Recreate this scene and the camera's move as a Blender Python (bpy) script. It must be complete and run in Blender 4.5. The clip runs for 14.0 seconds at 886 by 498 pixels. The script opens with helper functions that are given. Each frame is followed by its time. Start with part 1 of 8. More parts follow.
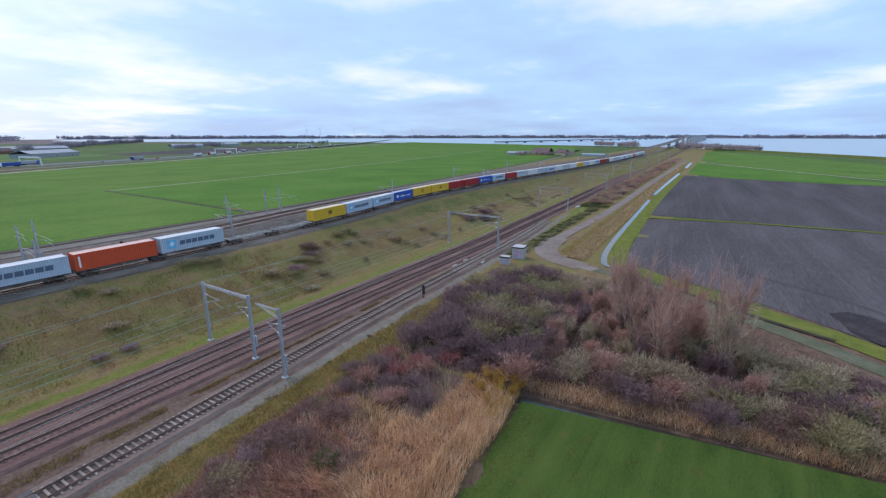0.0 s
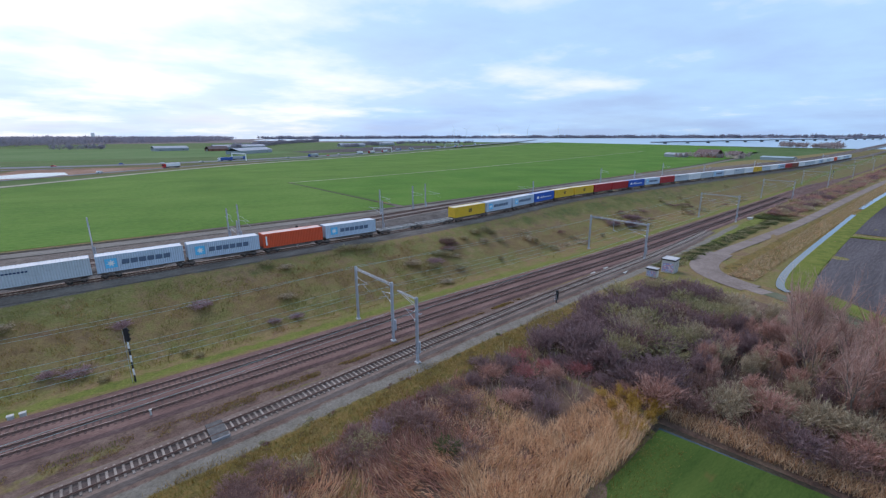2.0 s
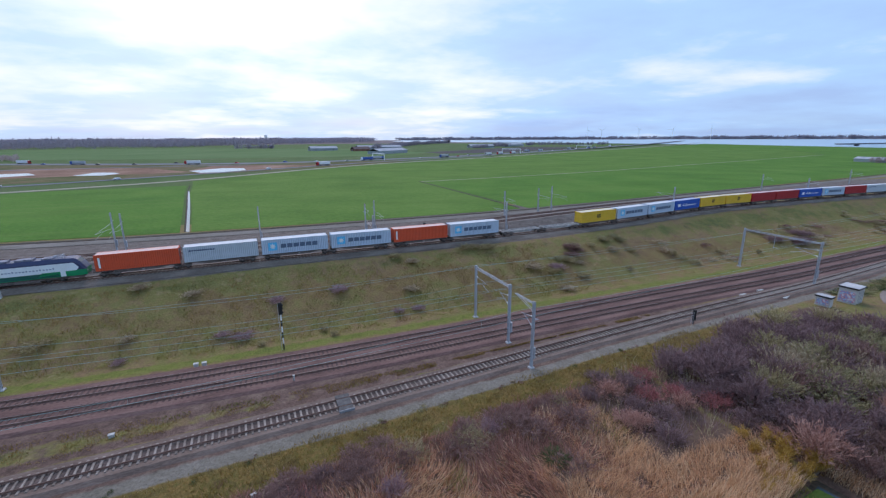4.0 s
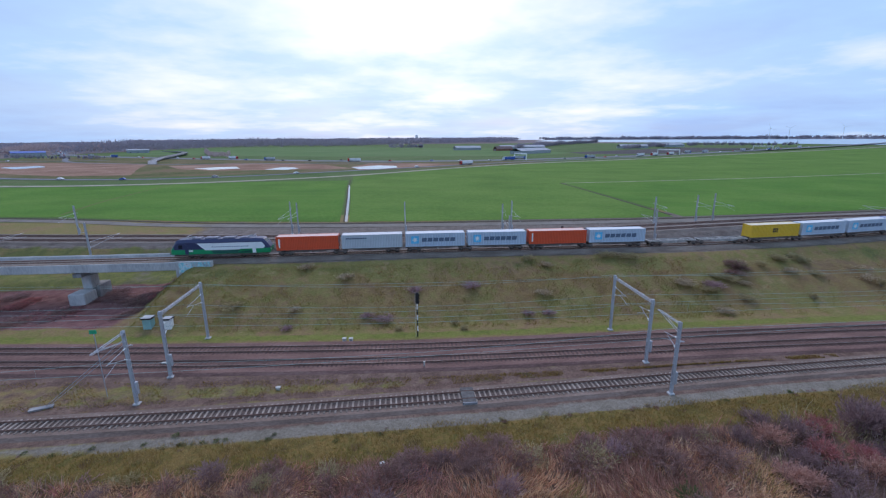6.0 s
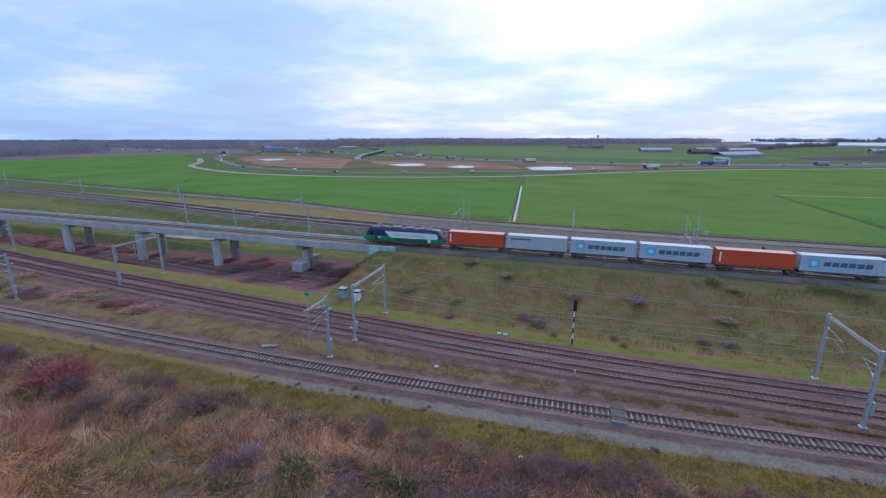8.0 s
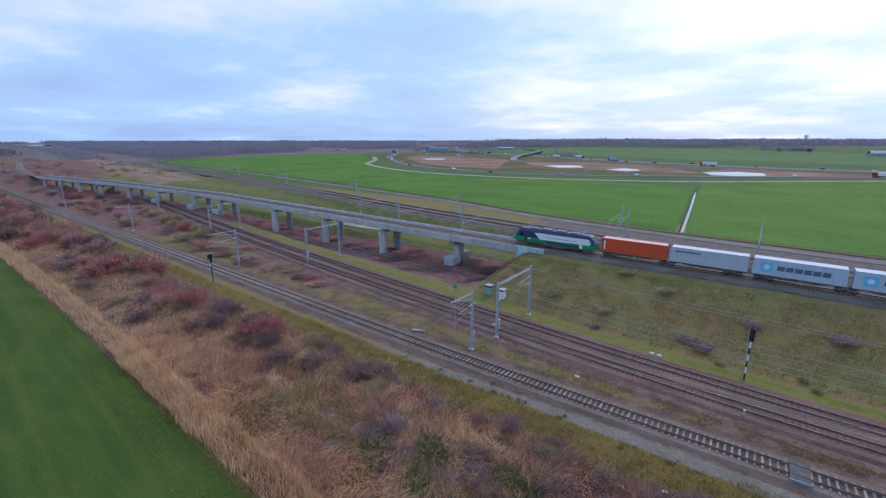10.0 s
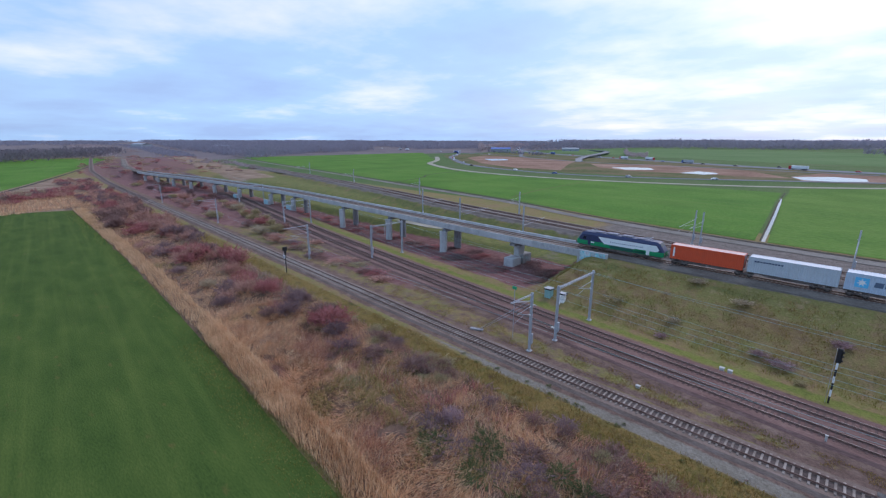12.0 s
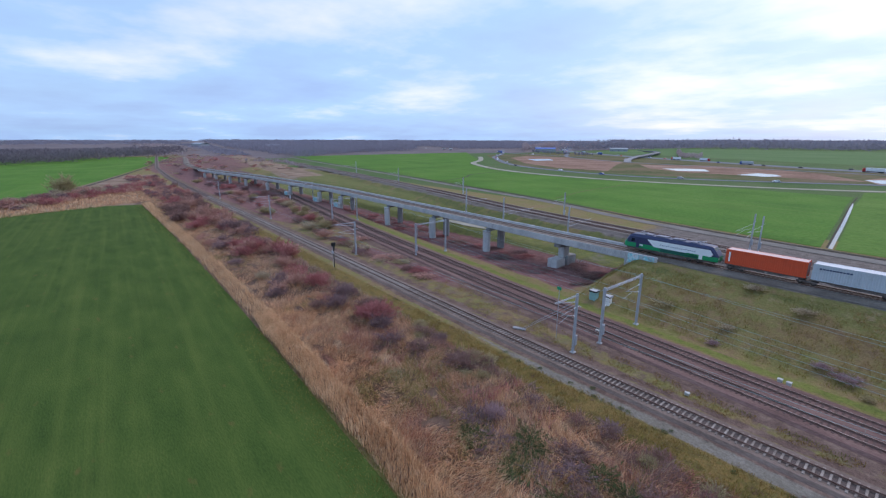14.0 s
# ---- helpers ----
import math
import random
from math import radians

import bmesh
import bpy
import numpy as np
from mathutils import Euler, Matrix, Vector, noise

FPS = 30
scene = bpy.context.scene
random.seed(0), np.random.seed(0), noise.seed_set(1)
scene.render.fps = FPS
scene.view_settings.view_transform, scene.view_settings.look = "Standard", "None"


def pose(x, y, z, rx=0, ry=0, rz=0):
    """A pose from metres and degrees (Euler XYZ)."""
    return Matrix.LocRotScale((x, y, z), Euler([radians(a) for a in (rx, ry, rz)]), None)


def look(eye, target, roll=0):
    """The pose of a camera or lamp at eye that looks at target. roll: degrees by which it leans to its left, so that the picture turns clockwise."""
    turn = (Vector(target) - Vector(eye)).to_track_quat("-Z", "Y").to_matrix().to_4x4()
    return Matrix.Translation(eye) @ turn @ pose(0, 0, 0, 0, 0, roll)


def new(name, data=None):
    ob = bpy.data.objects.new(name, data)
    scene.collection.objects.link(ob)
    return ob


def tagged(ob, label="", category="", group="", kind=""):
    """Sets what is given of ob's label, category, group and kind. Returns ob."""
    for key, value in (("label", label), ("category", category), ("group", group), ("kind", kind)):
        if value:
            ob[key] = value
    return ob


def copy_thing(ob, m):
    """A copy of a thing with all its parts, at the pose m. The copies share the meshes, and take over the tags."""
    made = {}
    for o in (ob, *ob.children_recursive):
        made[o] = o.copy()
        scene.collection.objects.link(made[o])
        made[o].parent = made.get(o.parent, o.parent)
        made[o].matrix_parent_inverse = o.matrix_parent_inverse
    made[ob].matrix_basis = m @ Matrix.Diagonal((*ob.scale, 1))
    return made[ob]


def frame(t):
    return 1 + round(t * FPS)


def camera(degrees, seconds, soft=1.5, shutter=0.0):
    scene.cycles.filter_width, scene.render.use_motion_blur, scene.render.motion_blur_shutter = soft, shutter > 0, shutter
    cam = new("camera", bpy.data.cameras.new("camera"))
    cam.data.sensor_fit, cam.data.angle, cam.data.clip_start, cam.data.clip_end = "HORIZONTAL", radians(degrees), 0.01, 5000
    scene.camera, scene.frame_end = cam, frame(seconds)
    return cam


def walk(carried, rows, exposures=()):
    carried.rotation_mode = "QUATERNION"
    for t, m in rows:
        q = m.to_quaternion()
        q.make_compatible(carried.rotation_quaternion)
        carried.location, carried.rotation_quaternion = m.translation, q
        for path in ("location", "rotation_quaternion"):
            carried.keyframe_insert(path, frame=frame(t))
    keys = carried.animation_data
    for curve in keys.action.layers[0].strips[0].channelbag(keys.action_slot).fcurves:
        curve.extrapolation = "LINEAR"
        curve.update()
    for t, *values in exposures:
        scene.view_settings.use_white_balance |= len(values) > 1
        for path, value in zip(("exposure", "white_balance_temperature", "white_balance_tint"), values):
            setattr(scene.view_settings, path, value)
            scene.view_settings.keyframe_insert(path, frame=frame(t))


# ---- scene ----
cam = camera(91.0, 14.0, soft=1.25)
PATH = [
    (0.0, pose(0.30, 1.15, 29.46, 75.38, 0.07, -58.16)),
    (0.5, pose(0.11, 0.97, 29.49, 75.37, 0.08, -55.82)),
    (1.0, pose(0.15, 0.93, 29.52, 75.34, 0.08, -50.14)),
    (1.5, pose(0.21, 1.04, 29.51, 75.38, 0.08, -44.50)),
    (2.0, pose(0.15, 1.06, 29.52, 75.41, 0.16, -39.89)),
    (2.5, pose(0.14, 1.05, 29.47, 75.53, 0.21, -36.31)),
    (3.0, pose(0.03, 1.07, 29.46, 75.60, 0.16, -32.71)),
    (3.2, pose(0.02, 1.02, 29.49, 75.60, 0.17, -30.95)),
    (5.3, pose(-0.04, 0.22, 30.00, 75.63, 0.47, -12.41)),
    (5.5, pose(-0.04, 0.19, 30.01, 75.63, 0.48, -10.89)),
    (6.0, pose(-0.04, 0.19, 30.00, 75.66, 0.36, -5.36)),
    (6.5, pose(0.02, 0.01, 30.01, 75.73, 0.29, -0.01)),
    (7.0, pose(0.19, -0.41, 30.12, 75.72, 0.18, 5.60)),
    (7.5, pose(0.53, -1.05, 30.41, 75.73, 0.11, 11.24)),
    (8.0, pose(0.66, -1.63, 30.67, 75.71, -0.04, 17.02)),
    (8.5, pose(0.72, -1.51, 30.56, 75.72, 0.21, 22.99)),
    (9.0, pose(0.75, -1.66, 30.62, 75.76, 0.08, 28.71)),
    (9.2, pose(0.79, -1.77, 30.65, 75.77, 0.06, 30.81)),
    (11.3, pose(1.24, -3.08, 30.97, 75.83, -0.09, 42.44)),
    (11.5, pose(1.30, -3.22, 31.00, 75.83, -0.11, 43.16)),
    (12.0, pose(1.49, -3.59, 31.06, 75.81, -0.16, 44.91)),
    (12.5, pose(1.67, -3.98, 31.13, 75.78, -0.20, 46.78)),
    (13.0, pose(1.80, -4.35, 31.17, 75.74, -0.27, 48.51)),
    (13.5, pose(1.85, -4.61, 31.15, 75.79, -0.32, 49.74)),
    (14.0, pose(1.76, -4.75, 31.02, 75.77, -0.20, 50.44)),
]
walk(cam, PATH, [(0.0, 0.0, 6500, 10), (3.0, -0.04, 6330, 11), (5.5, -0.14, 6060, 13), (8.5, -0.14, 6060, 13), (11.5, -0.05, 6160, 13), (14.0, -0.03, 6260, 13)])

# ---- world, sun ----
world = bpy.data.worlds.new("world")
scene.world = world
world.use_nodes = True
wt = world.node_tree
wt.nodes.clear()
SUN_YAW, SUN_EL = radians(-1), radians(26)


def wnode(kind):
    return wt.nodes.new(kind)


w_out = wnode("ShaderNodeOutputWorld")
w_sky = wnode("ShaderNodeTexSky")
w_sky.sky_type, w_sky.sun_disc, w_sky.sun_elevation, w_sky.sun_rotation = "NISHITA", False, SUN_EL, -SUN_YAW
w_sky.air_density, w_sky.dust_density = 1.0, 2.0
w_bg = wnode("ShaderNodeBackground")
w_bg.inputs["Strength"].default_value = 0.11
w_cl = wnode("ShaderNodeBackground")
w_mix = wnode("ShaderNodeMixShader")
w_co = wnode("ShaderNodeTexCoord")
# clouds lie in a flat sheet: the direction divided by its height
w_sep = wnode("ShaderNodeSeparateXYZ")
wt.links.new(w_co.outputs["Generated"], w_sep.inputs[0])


def wmath(op, a, b=None, clamp=False):
    n = wnode("ShaderNodeMath")
    n.operation, n.use_clamp = op, clamp
    for i, v in enumerate((a, b)):
        if v is None:
            continue
        if isinstance(v, (int, float)):
            n.inputs[i].default_value = v
        else:
            wt.links.new(v, n.inputs[i])
    return n.outputs[0]


w_h = wmath("ADD", wmath("MAXIMUM", w_sep.outputs[2], 0.0), 0.13)
w_cx, w_cy = wmath("DIVIDE", w_sep.outputs[0], w_h), wmath("DIVIDE", w_sep.outputs[1], w_h)
w_comb = wnode("ShaderNodeCombineXYZ")
wt.links.new(w_cx, w_comb.inputs[0])
wt.links.new(w_cy, w_comb.inputs[1])
w_n1 = wnode("ShaderNodeTexNoise")
w_n1.inputs["Scale"].default_value, w_n1.inputs["Detail"].default_value, w_n1.inputs["Roughness"].default_value = 0.62, 6.0, 0.55
w_n2 = wnode("ShaderNodeTexNoise")
w_n2.inputs["Scale"].default_value, w_n2.inputs["Detail"].default_value = 0.3, 5.0
wt.links.new(w_comb.outputs[0], w_n1.inputs["Vector"])
w_off = wnode("ShaderNodeVectorMath")
w_off.operation = "ADD"
w_off.inputs[1].default_value = (7.3, 2.1, 4.0)
wt.links.new(w_comb.outputs[0], w_off.inputs[0])
wt.links.new(w_off.outputs[0], w_n2.inputs["Vector"])
# brighter cloud towards the veiled sun
w_dot = wnode("ShaderNodeVectorMath")
w_dot.operation = "DOT_PRODUCT"
w_dot.inputs[1].default_value = (-math.sin(SUN_YAW) * math.cos(SUN_EL), math.cos(SUN_YAW) * math.cos(SUN_EL), math.sin(SUN_EL))
wt.links.new(w_co.outputs["Generated"], w_dot.inputs[0])
w_glow = wmath("MULTIPLY", wmath("POWER", wmath("MAXIMUM", w_dot.outputs["Value"], 0.0), 4.5), 0.17)
w_lift = wmath("MULTIPLY", wmath("SUBTRACT", wmath("SUBTRACT", wmath("MINIMUM", w_sep.outputs[2], 0.27), 0.105), wmath("MULTIPLY", wmath("MAXIMUM", wmath("SUBTRACT", w_sep.outputs[2], 0.27), 0.0), 0.62)), 0.6)
w_val = wmath("ADD", wmath("ADD", wmath("MULTIPLY", w_n1.outputs["Fac"], 1.15), -0.06), wmath("ADD", w_glow, w_lift))
w_ramp = wnode("ShaderNodeValToRGB")
w_ramp.color_ramp.elements[0].position, w_ramp.color_ramp.elements[0].color = 0.34, (0.44, 0.63, 1.0, 1)
w_ramp.color_ramp.elements[1].position, w_ramp.color_ramp.elements[1].color = 0.82, (1.14, 1.15, 1.22, 1)
w_e = w_ramp.color_ramp.elements.new(0.56)
w_e.color = (0.51, 0.765, 1.14, 1)
wt.links.new(w_val, w_ramp.inputs[0])
wt.links.new(w_ramp.outputs[0], w_cl.inputs["Color"])
w_cl.inputs["Strength"].default_value = 1.0
wt.links.new(w_sky.outputs[0], w_bg.inputs["Color"])
w_cover = wmath("ADD", wmath("MULTIPLY", w_n2.outputs["Fac"], 0.5), 0.62, clamp=True)
wt.links.new(w_cover, w_mix.inputs[0])
wt.links.new(w_bg.outputs[0], w_mix.inputs[1])
wt.links.new(w_cl.outputs[0], w_mix.inputs[2])
wt.links.new(w_mix.outputs[0], w_out.inputs[0])

sun_data = bpy.data.lights.new("sun", "SUN")
sun_data.energy, sun_data.angle, sun_data.color = 1.9, radians(40), (1.0, 0.865, 0.87)
sun = new("sun", sun_data)
sun.matrix_world = look((-math.sin(SUN_YAW) * 100, 100, 100 * math.tan(radians(48))), (0, 0, 0))

from mathutils.geometry import tessellate_polygon as tessellate

# ---- mesh building ----
rnd = random.Random(7)
rng = np.random.default_rng(7)


class Build:
    """Collects vertices and faces of one mesh."""

    def __init__(self):
        self.v, self.f, self.m = [], [], []

    def add(self, verts, faces, mat=0):
        n = len(self.v)
        self.v.extend([tuple(p) for p in verts])
        self.f.extend([tuple(i + n for i in f) for f in faces])
        self.m.extend([mat] * len(faces))
        return self

    def box(self, x0, x1, y0, y1, z0, z1, mat=0, bevel=0.0):
        if bevel > 0:
            b = bevel
            vs = []
            for z, i in ((z0, b), (z0 + b, 0), (z1 - b, 0), (z1, b)):
                for x, y in ((x0 + i + (b if i == 0 else 0), y0 + i), (x1 - i - (b if i == 0 else 0), y0 + i), (x1 - i, y0 + i + (b if i == 0 else 0)), (x1 - i, y1 - i - (b if i == 0 else 0)),
                             (x1 - i - (b if i == 0 else 0), y1 - i), (x0 + i + (b if i == 0 else 0), y1 - i), (x0 + i, y1 - i - (b if i == 0 else 0)), (x0 + i, y0 + i + (b if i == 0 else 0))):
                    vs.append((x, y, z))
            fs = [tuple(range(7, -1, -1)), tuple(range(24, 32))]
            for k in range(3):
                fs += [(k * 8 + i, k * 8 + (i + 1) % 8, k * 8 + 8 + (i + 1) % 8, k * 8 + 8 + i) for i in range(8)]
            return self.add(vs, fs, mat)
        vs = [(x, y, z) for z in (z0, z1) for x, y in ((x0, y0), (x1, y0), (x1, y1), (x0, y1))]
        return self.add(vs, [(3, 2, 1, 0), (4, 5, 6, 7), (0, 1, 5, 4), (1, 2, 6, 5), (2, 3, 7, 6), (3, 0, 4, 7)], mat)

    def tube(self, p0, p1, r0, r1=None, n=8, mat=0):
        p0, p1 = Vector(p0), Vector(p1)
        r1 = r0 if r1 is None else r1
        d = (p1 - p0).normalized()
        a = d.orthogonal().normalized()
        b = d.cross(a)
        vs = []
        for p, r in ((p0, r0), (p1, r1)):
            for i in range(n):
                t = 2 * math.pi * (i + 0.5) / n
                vs.append(p + a * (r * math.cos(t)) + b * (r * math.sin(t)))
        fs = [(i, (i + 1) % n, n + (i + 1) % n, n + i) for i in range(n)] + [tuple(range(n - 1, -1, -1)), tuple(range(n, 2 * n))]
        return self.add(vs, fs, mat)

    def mesh(self, name, mats, smooth=False):
        me = bpy.data.meshes.new(name)
        me.from_pydata(self.v, [], self.f)
        for m in mats if isinstance(mats, (list, tuple)) else [mats]:
            me.materials.append(m)
        if any(self.m):
            me.polygons.foreach_set("material_index", self.m)
        if smooth:
            me.polygons.foreach_set("use_smooth", [True] * len(self.f))
        me.update()
        return me


def part(name, build, mats, parent, label="", smooth=False):
    me = build if isinstance(build, bpy.types.Mesh) else build.mesh(name, mats, smooth)
    ob = new(name, me)
    ob.parent = parent
    if label:
        tagged(ob, label)
    return ob


def thing(name, label, category, group="", m=None, kind=""):
    ob = new(name)
    ob.empty_display_size = 0.2
    if m is not None:
        ob.matrix_basis = m
    return tagged(ob, label, category, group, kind)


def quick_mesh(name, verts, faces_flat, sizes, mats, mat_index=None):
    """A large mesh out of arrays: faces all of one size."""
    me = bpy.data.meshes.new(name)
    n, k = len(verts), len(faces_flat) // sizes
    me.vertices.add(n)
    me.vertices.foreach_set("co", np.asarray(verts, dtype=np.float32).ravel())
    me.loops.add(k * sizes)
    me.loops.foreach_set("vertex_index", np.asarray(faces_flat, dtype=np.int32))
    me.polygons.add(k)
    me.polygons.foreach_set("loop_start", np.arange(0, k * sizes, sizes, dtype=np.int32))
    for m in mats if isinstance(mats, (list, tuple)) else [mats]:
        me.materials.append(m)
    if mat_index is not None:
        me.polygons.foreach_set("material_index", np.asarray(mat_index, dtype=np.int32))
    me.update(calc_edges=True)
    return me


def sweep(path, profile, closed=True, caps=True, build=None, mat=0):
    """Sweeps a profile of (offset to the left, height) along a path of (x, y, z)."""
    path = np.asarray(path, float)
    d = np.gradient(path[:, :2], axis=0)
    d /= np.linalg.norm(d, axis=1)[:, None]
    left = np.stack([-d[:, 1], d[:, 0]], 1)
    k = len(profile)
    vs = []
    for p, l in zip(path, left):
        vs += [(p[0] + l[0] * o, p[1] + l[1] * o, p[2] + z) for o, z in profile]
    fs = []
    for i in range(len(path) - 1):
        for j in range(k if closed else k - 1):
            a, b = i * k + j, i * k + (j + 1) % k
            fs.append((a, a + k, b + k, b))
    if caps and closed:
        fs += [tuple(range(k)), tuple(range((len(path) - 1) * k + k - 1, (len(path) - 1) * k - 1, -1))]
    return (build or Build()).add(vs, fs, mat)


# ---- materials ----
def material(name, colours, scale=1.0, rough=0.8, metal=0.0, bump=0.3, fine=8.0, island=0.0, stops=(0.35, 0.5, 0.65), spec=0.3, stretch=(1, 1, 1), random_tint=0.0, space="Object"):
    """Two scales of noise choose between the colours; the finer one also gives relief."""
    m = bpy.data.materials.new(name)
    m.use_nodes = True
    t = m.node_tree
    b = t.nodes["Principled BSDF"]
    b.inputs["Roughness"].default_value, b.inputs["Metallic"].default_value = rough, metal
    b.inputs["Specular IOR Level"].default_value = spec
    co = t.nodes.new("ShaderNodeTexCoord")
    mp = t.nodes.new("ShaderNodeMapping")
    mp.inputs["Scale"].default_value = stretch
    src = co.outputs["Object"]
    if space == "World":
        src = t.nodes.new("ShaderNodeNewGeometry").outputs["Position"]
    t.links.new(src, mp.inputs["Vector"])
    n1, n2 = t.nodes.new("ShaderNodeTexNoise"), t.nodes.new("ShaderNodeTexNoise")
    for n, s, det in ((n1, scale, 4.0), (n2, scale * fine, 5.0)):
        n.inputs["Scale"].default_value, n.inputs["Detail"].default_value = s, det
        t.links.new(mp.outputs[0], n.inputs["Vector"])
    mix = t.nodes.new("ShaderNodeMix")
    mix.data_type = "FLOAT"
    mix.inputs["Factor"].default_value = 0.45
    t.links.new(n1.outputs["Fac"], mix.inputs["A"])
    t.links.new(n2.outputs["Fac"], mix.inputs["B"])
    val = mix.outputs["Result"]
    if island or random_tint:
        add = t.nodes.new("ShaderNodeMath")
        add.operation = "MULTIPLY_ADD"
        if island:
            r = t.nodes.new("ShaderNodeNewGeometry").outputs["Random Per Island"]
        else:
            r = t.nodes.new("ShaderNodeObjectInfo").outputs["Random"]
        t.links.new(r, add.inputs[0])
        add.inputs[1].default_value = island or random_tint
        sub = t.nodes.new("ShaderNodeMath")
        sub.operation = "SUBTRACT"
        t.links.new(val, sub.inputs[0])
        sub.inputs[1].default_value = (island or random_tint) / 2
        t.links.new(sub.outputs[0], add.inputs[2])
        val = add.outputs[0]
    ramp = t.nodes.new("ShaderNodeValToRGB")
    els = ramp.color_ramp.elements
    while len(els) < len(colours):
        els.new(0.5)
    for e, c, s in zip(els, colours, np.linspace(stops[0], stops[-1], len(colours))):
        e.position, e.color = s, (*c, 1)
    t.links.new(val, ramp.inputs[0])
    t.links.new(ramp.outputs[0], b.inputs["Base Color"])
    if bump:
        bp = t.nodes.new("ShaderNodeBump")
        bp.inputs["Strength"].default_value, bp.inputs["Distance"].default_value = bump, 0.5 / max(scale * fine, 0.5)
        t.links.new(n2.outputs["Fac"], bp.inputs["Height"])
        t.links.new(bp.outputs[0], b.inputs["Normal"])
    return m


def paint(name, c, rough=0.5, metal=0.0, dirt=0.35, scale=0.8):
    d = tuple(x * (1 - dirt) + 0.07 * dirt for x in c)
    return material(name, [d, c, tuple(min(1, x * 1.06) for x in c)], scale=scale, rough=rough, metal=metal, bump=0.05, stops=(0.25, 0.5, 0.75), spec=0.4)


M_STEEL = paint("galvanised_steel", (0.43, 0.45, 0.49), 0.5, 0.3, 0.2)
M_RAIL = material("rusty_rail", [(0.11, 0.06, 0.046), (0.17, 0.1, 0.078), (0.23, 0.15, 0.122)], 2, 0.75, 0.1, 0.1)
M_RAILTOP = material("worn_rail_head", [(0.11, 0.08, 0.075), (0.19, 0.155, 0.15), (0.28, 0.245, 0.24)], 1.5, 0.5, 0.5, 0.05)
M_RAILTOP_R = material("rusted_rail_head", [(0.08, 0.047, 0.039), (0.12, 0.074, 0.061), (0.165, 0.11, 0.093)], 1.5, 0.65, 0.2, 0.05)
M_SLEEPER = material("concrete_sleeper", [(0.18, 0.145, 0.12), (0.265, 0.218, 0.184), (0.345, 0.295, 0.256)], 1.2, 0.9, 0, 0.3, random_tint=0.25)
M_SLEEPER_D = material("brown_sleeper", [(0.07, 0.043, 0.037), (0.105, 0.065, 0.056), (0.15, 0.098, 0.086)], 1.2, 0.9, 0, 0.3)
M_BALLAST = material("brown_ballast", [(0.088, 0.05, 0.042), (0.155, 0.089, 0.076), (0.225, 0.14, 0.118)], 0.5, 0.95, 0, 0.9, 14, space="World", stretch=(0.25, 1, 1))
M_BALLAST_G = material("grey_ballast", [(0.105, 0.084, 0.07), (0.165, 0.135, 0.115), (0.23, 0.195, 0.17)], 0.6, 0.95, 0, 0.9, 12, space="World", stretch=(0.35, 1, 1))
M_BALLAST_I = material("dark_oily_ballast", [(0.056, 0.041, 0.036), (0.098, 0.073, 0.064), (0.15, 0.117, 0.103)], 0.6, 0.95, 0, 0.9, 12, space="World", stretch=(0.35, 1, 1))
M_BALLAST_M = material("brown_grey_ballast", [(0.11, 0.086, 0.07), (0.175, 0.142, 0.116), (0.24, 0.202, 0.17)], 0.6, 0.95, 0, 0.9, 11, space="World", stretch=(0.35, 1, 1))
M_BALLAST_S = material("weathered_brown_ballast", [(0.115, 0.08, 0.064), (0.172, 0.124, 0.101), (0.23, 0.173, 0.145)], 0.6, 0.95, 0, 0.9, 11, space="World", stretch=(0.35, 1, 1))
M_DULL = paint("dull_white_plastic", (0.46, 0.45, 0.42), 0.7, dirt=0.5)
M_CONCRETE = material("viaduct_concrete", [(0.33, 0.33, 0.335), (0.44, 0.44, 0.44), (0.53, 0.525, 0.52)], 0.35, 0.85, 0, 0.25, 9, stretch=(1, 1, 0.4), space="World")
M_CONC_D = material("dark_concrete", [(0.16, 0.16, 0.17), (0.25, 0.25, 0.26), (0.34, 0.335, 0.33)], 0.5, 0.9, 0, 0.3, 8, stretch=(1, 1, 0.3), space="World")
M_GRAF = material("graffiti", [(0.1, 0.32, 0.42), (0.42, 0.42, 0.42), (0.2, 0.55, 0.62), (0.62, 0.66, 0.68), (0.4, 0.4, 0.4)], 0.9, 0.7, 0, 0.05, 2.5, stops=(0.35, 0.65))
M_BLACK = paint("black_paint", (0.02, 0.02, 0.022), 0.6)
M_WHITE = paint("white_paint", (0.78, 0.78, 0.76), 0.6, dirt=0.2)
M_WIRE = paint("copper_wire", (0.3, 0.4, 0.37), 0.5, 0.3)
M_WATER = bpy.data.materials.new("still_water")
M_WATER.use_nodes = True
_b = M_WATER.node_tree.nodes["Principled BSDF"]
_b.inputs["Base Color"].default_value, _b.inputs["Roughness"].default_value = (0.05, 0.075, 0.09, 1), 0.08
_n, _p = M_WATER.node_tree.nodes.new("ShaderNodeTexNoise"), M_WATER.node_tree.nodes.new("ShaderNodeBump")
_n.inputs["Scale"].default_value, _p.inputs["Strength"].default_value = 2.0, 0.06
M_WATER.node_tree.links.new(_n.outputs["Fac"], _p.inputs["Height"])
M_WATER.node_tree.links.new(_p.outputs[0], _b.inputs["Normal"])
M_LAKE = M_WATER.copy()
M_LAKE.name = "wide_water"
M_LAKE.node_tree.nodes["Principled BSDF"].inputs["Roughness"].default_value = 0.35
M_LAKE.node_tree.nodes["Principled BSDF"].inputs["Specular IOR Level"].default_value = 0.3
# pale blue base stands in for reflected sky, as the specular is weak
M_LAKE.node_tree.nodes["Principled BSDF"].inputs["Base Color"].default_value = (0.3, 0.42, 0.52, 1)

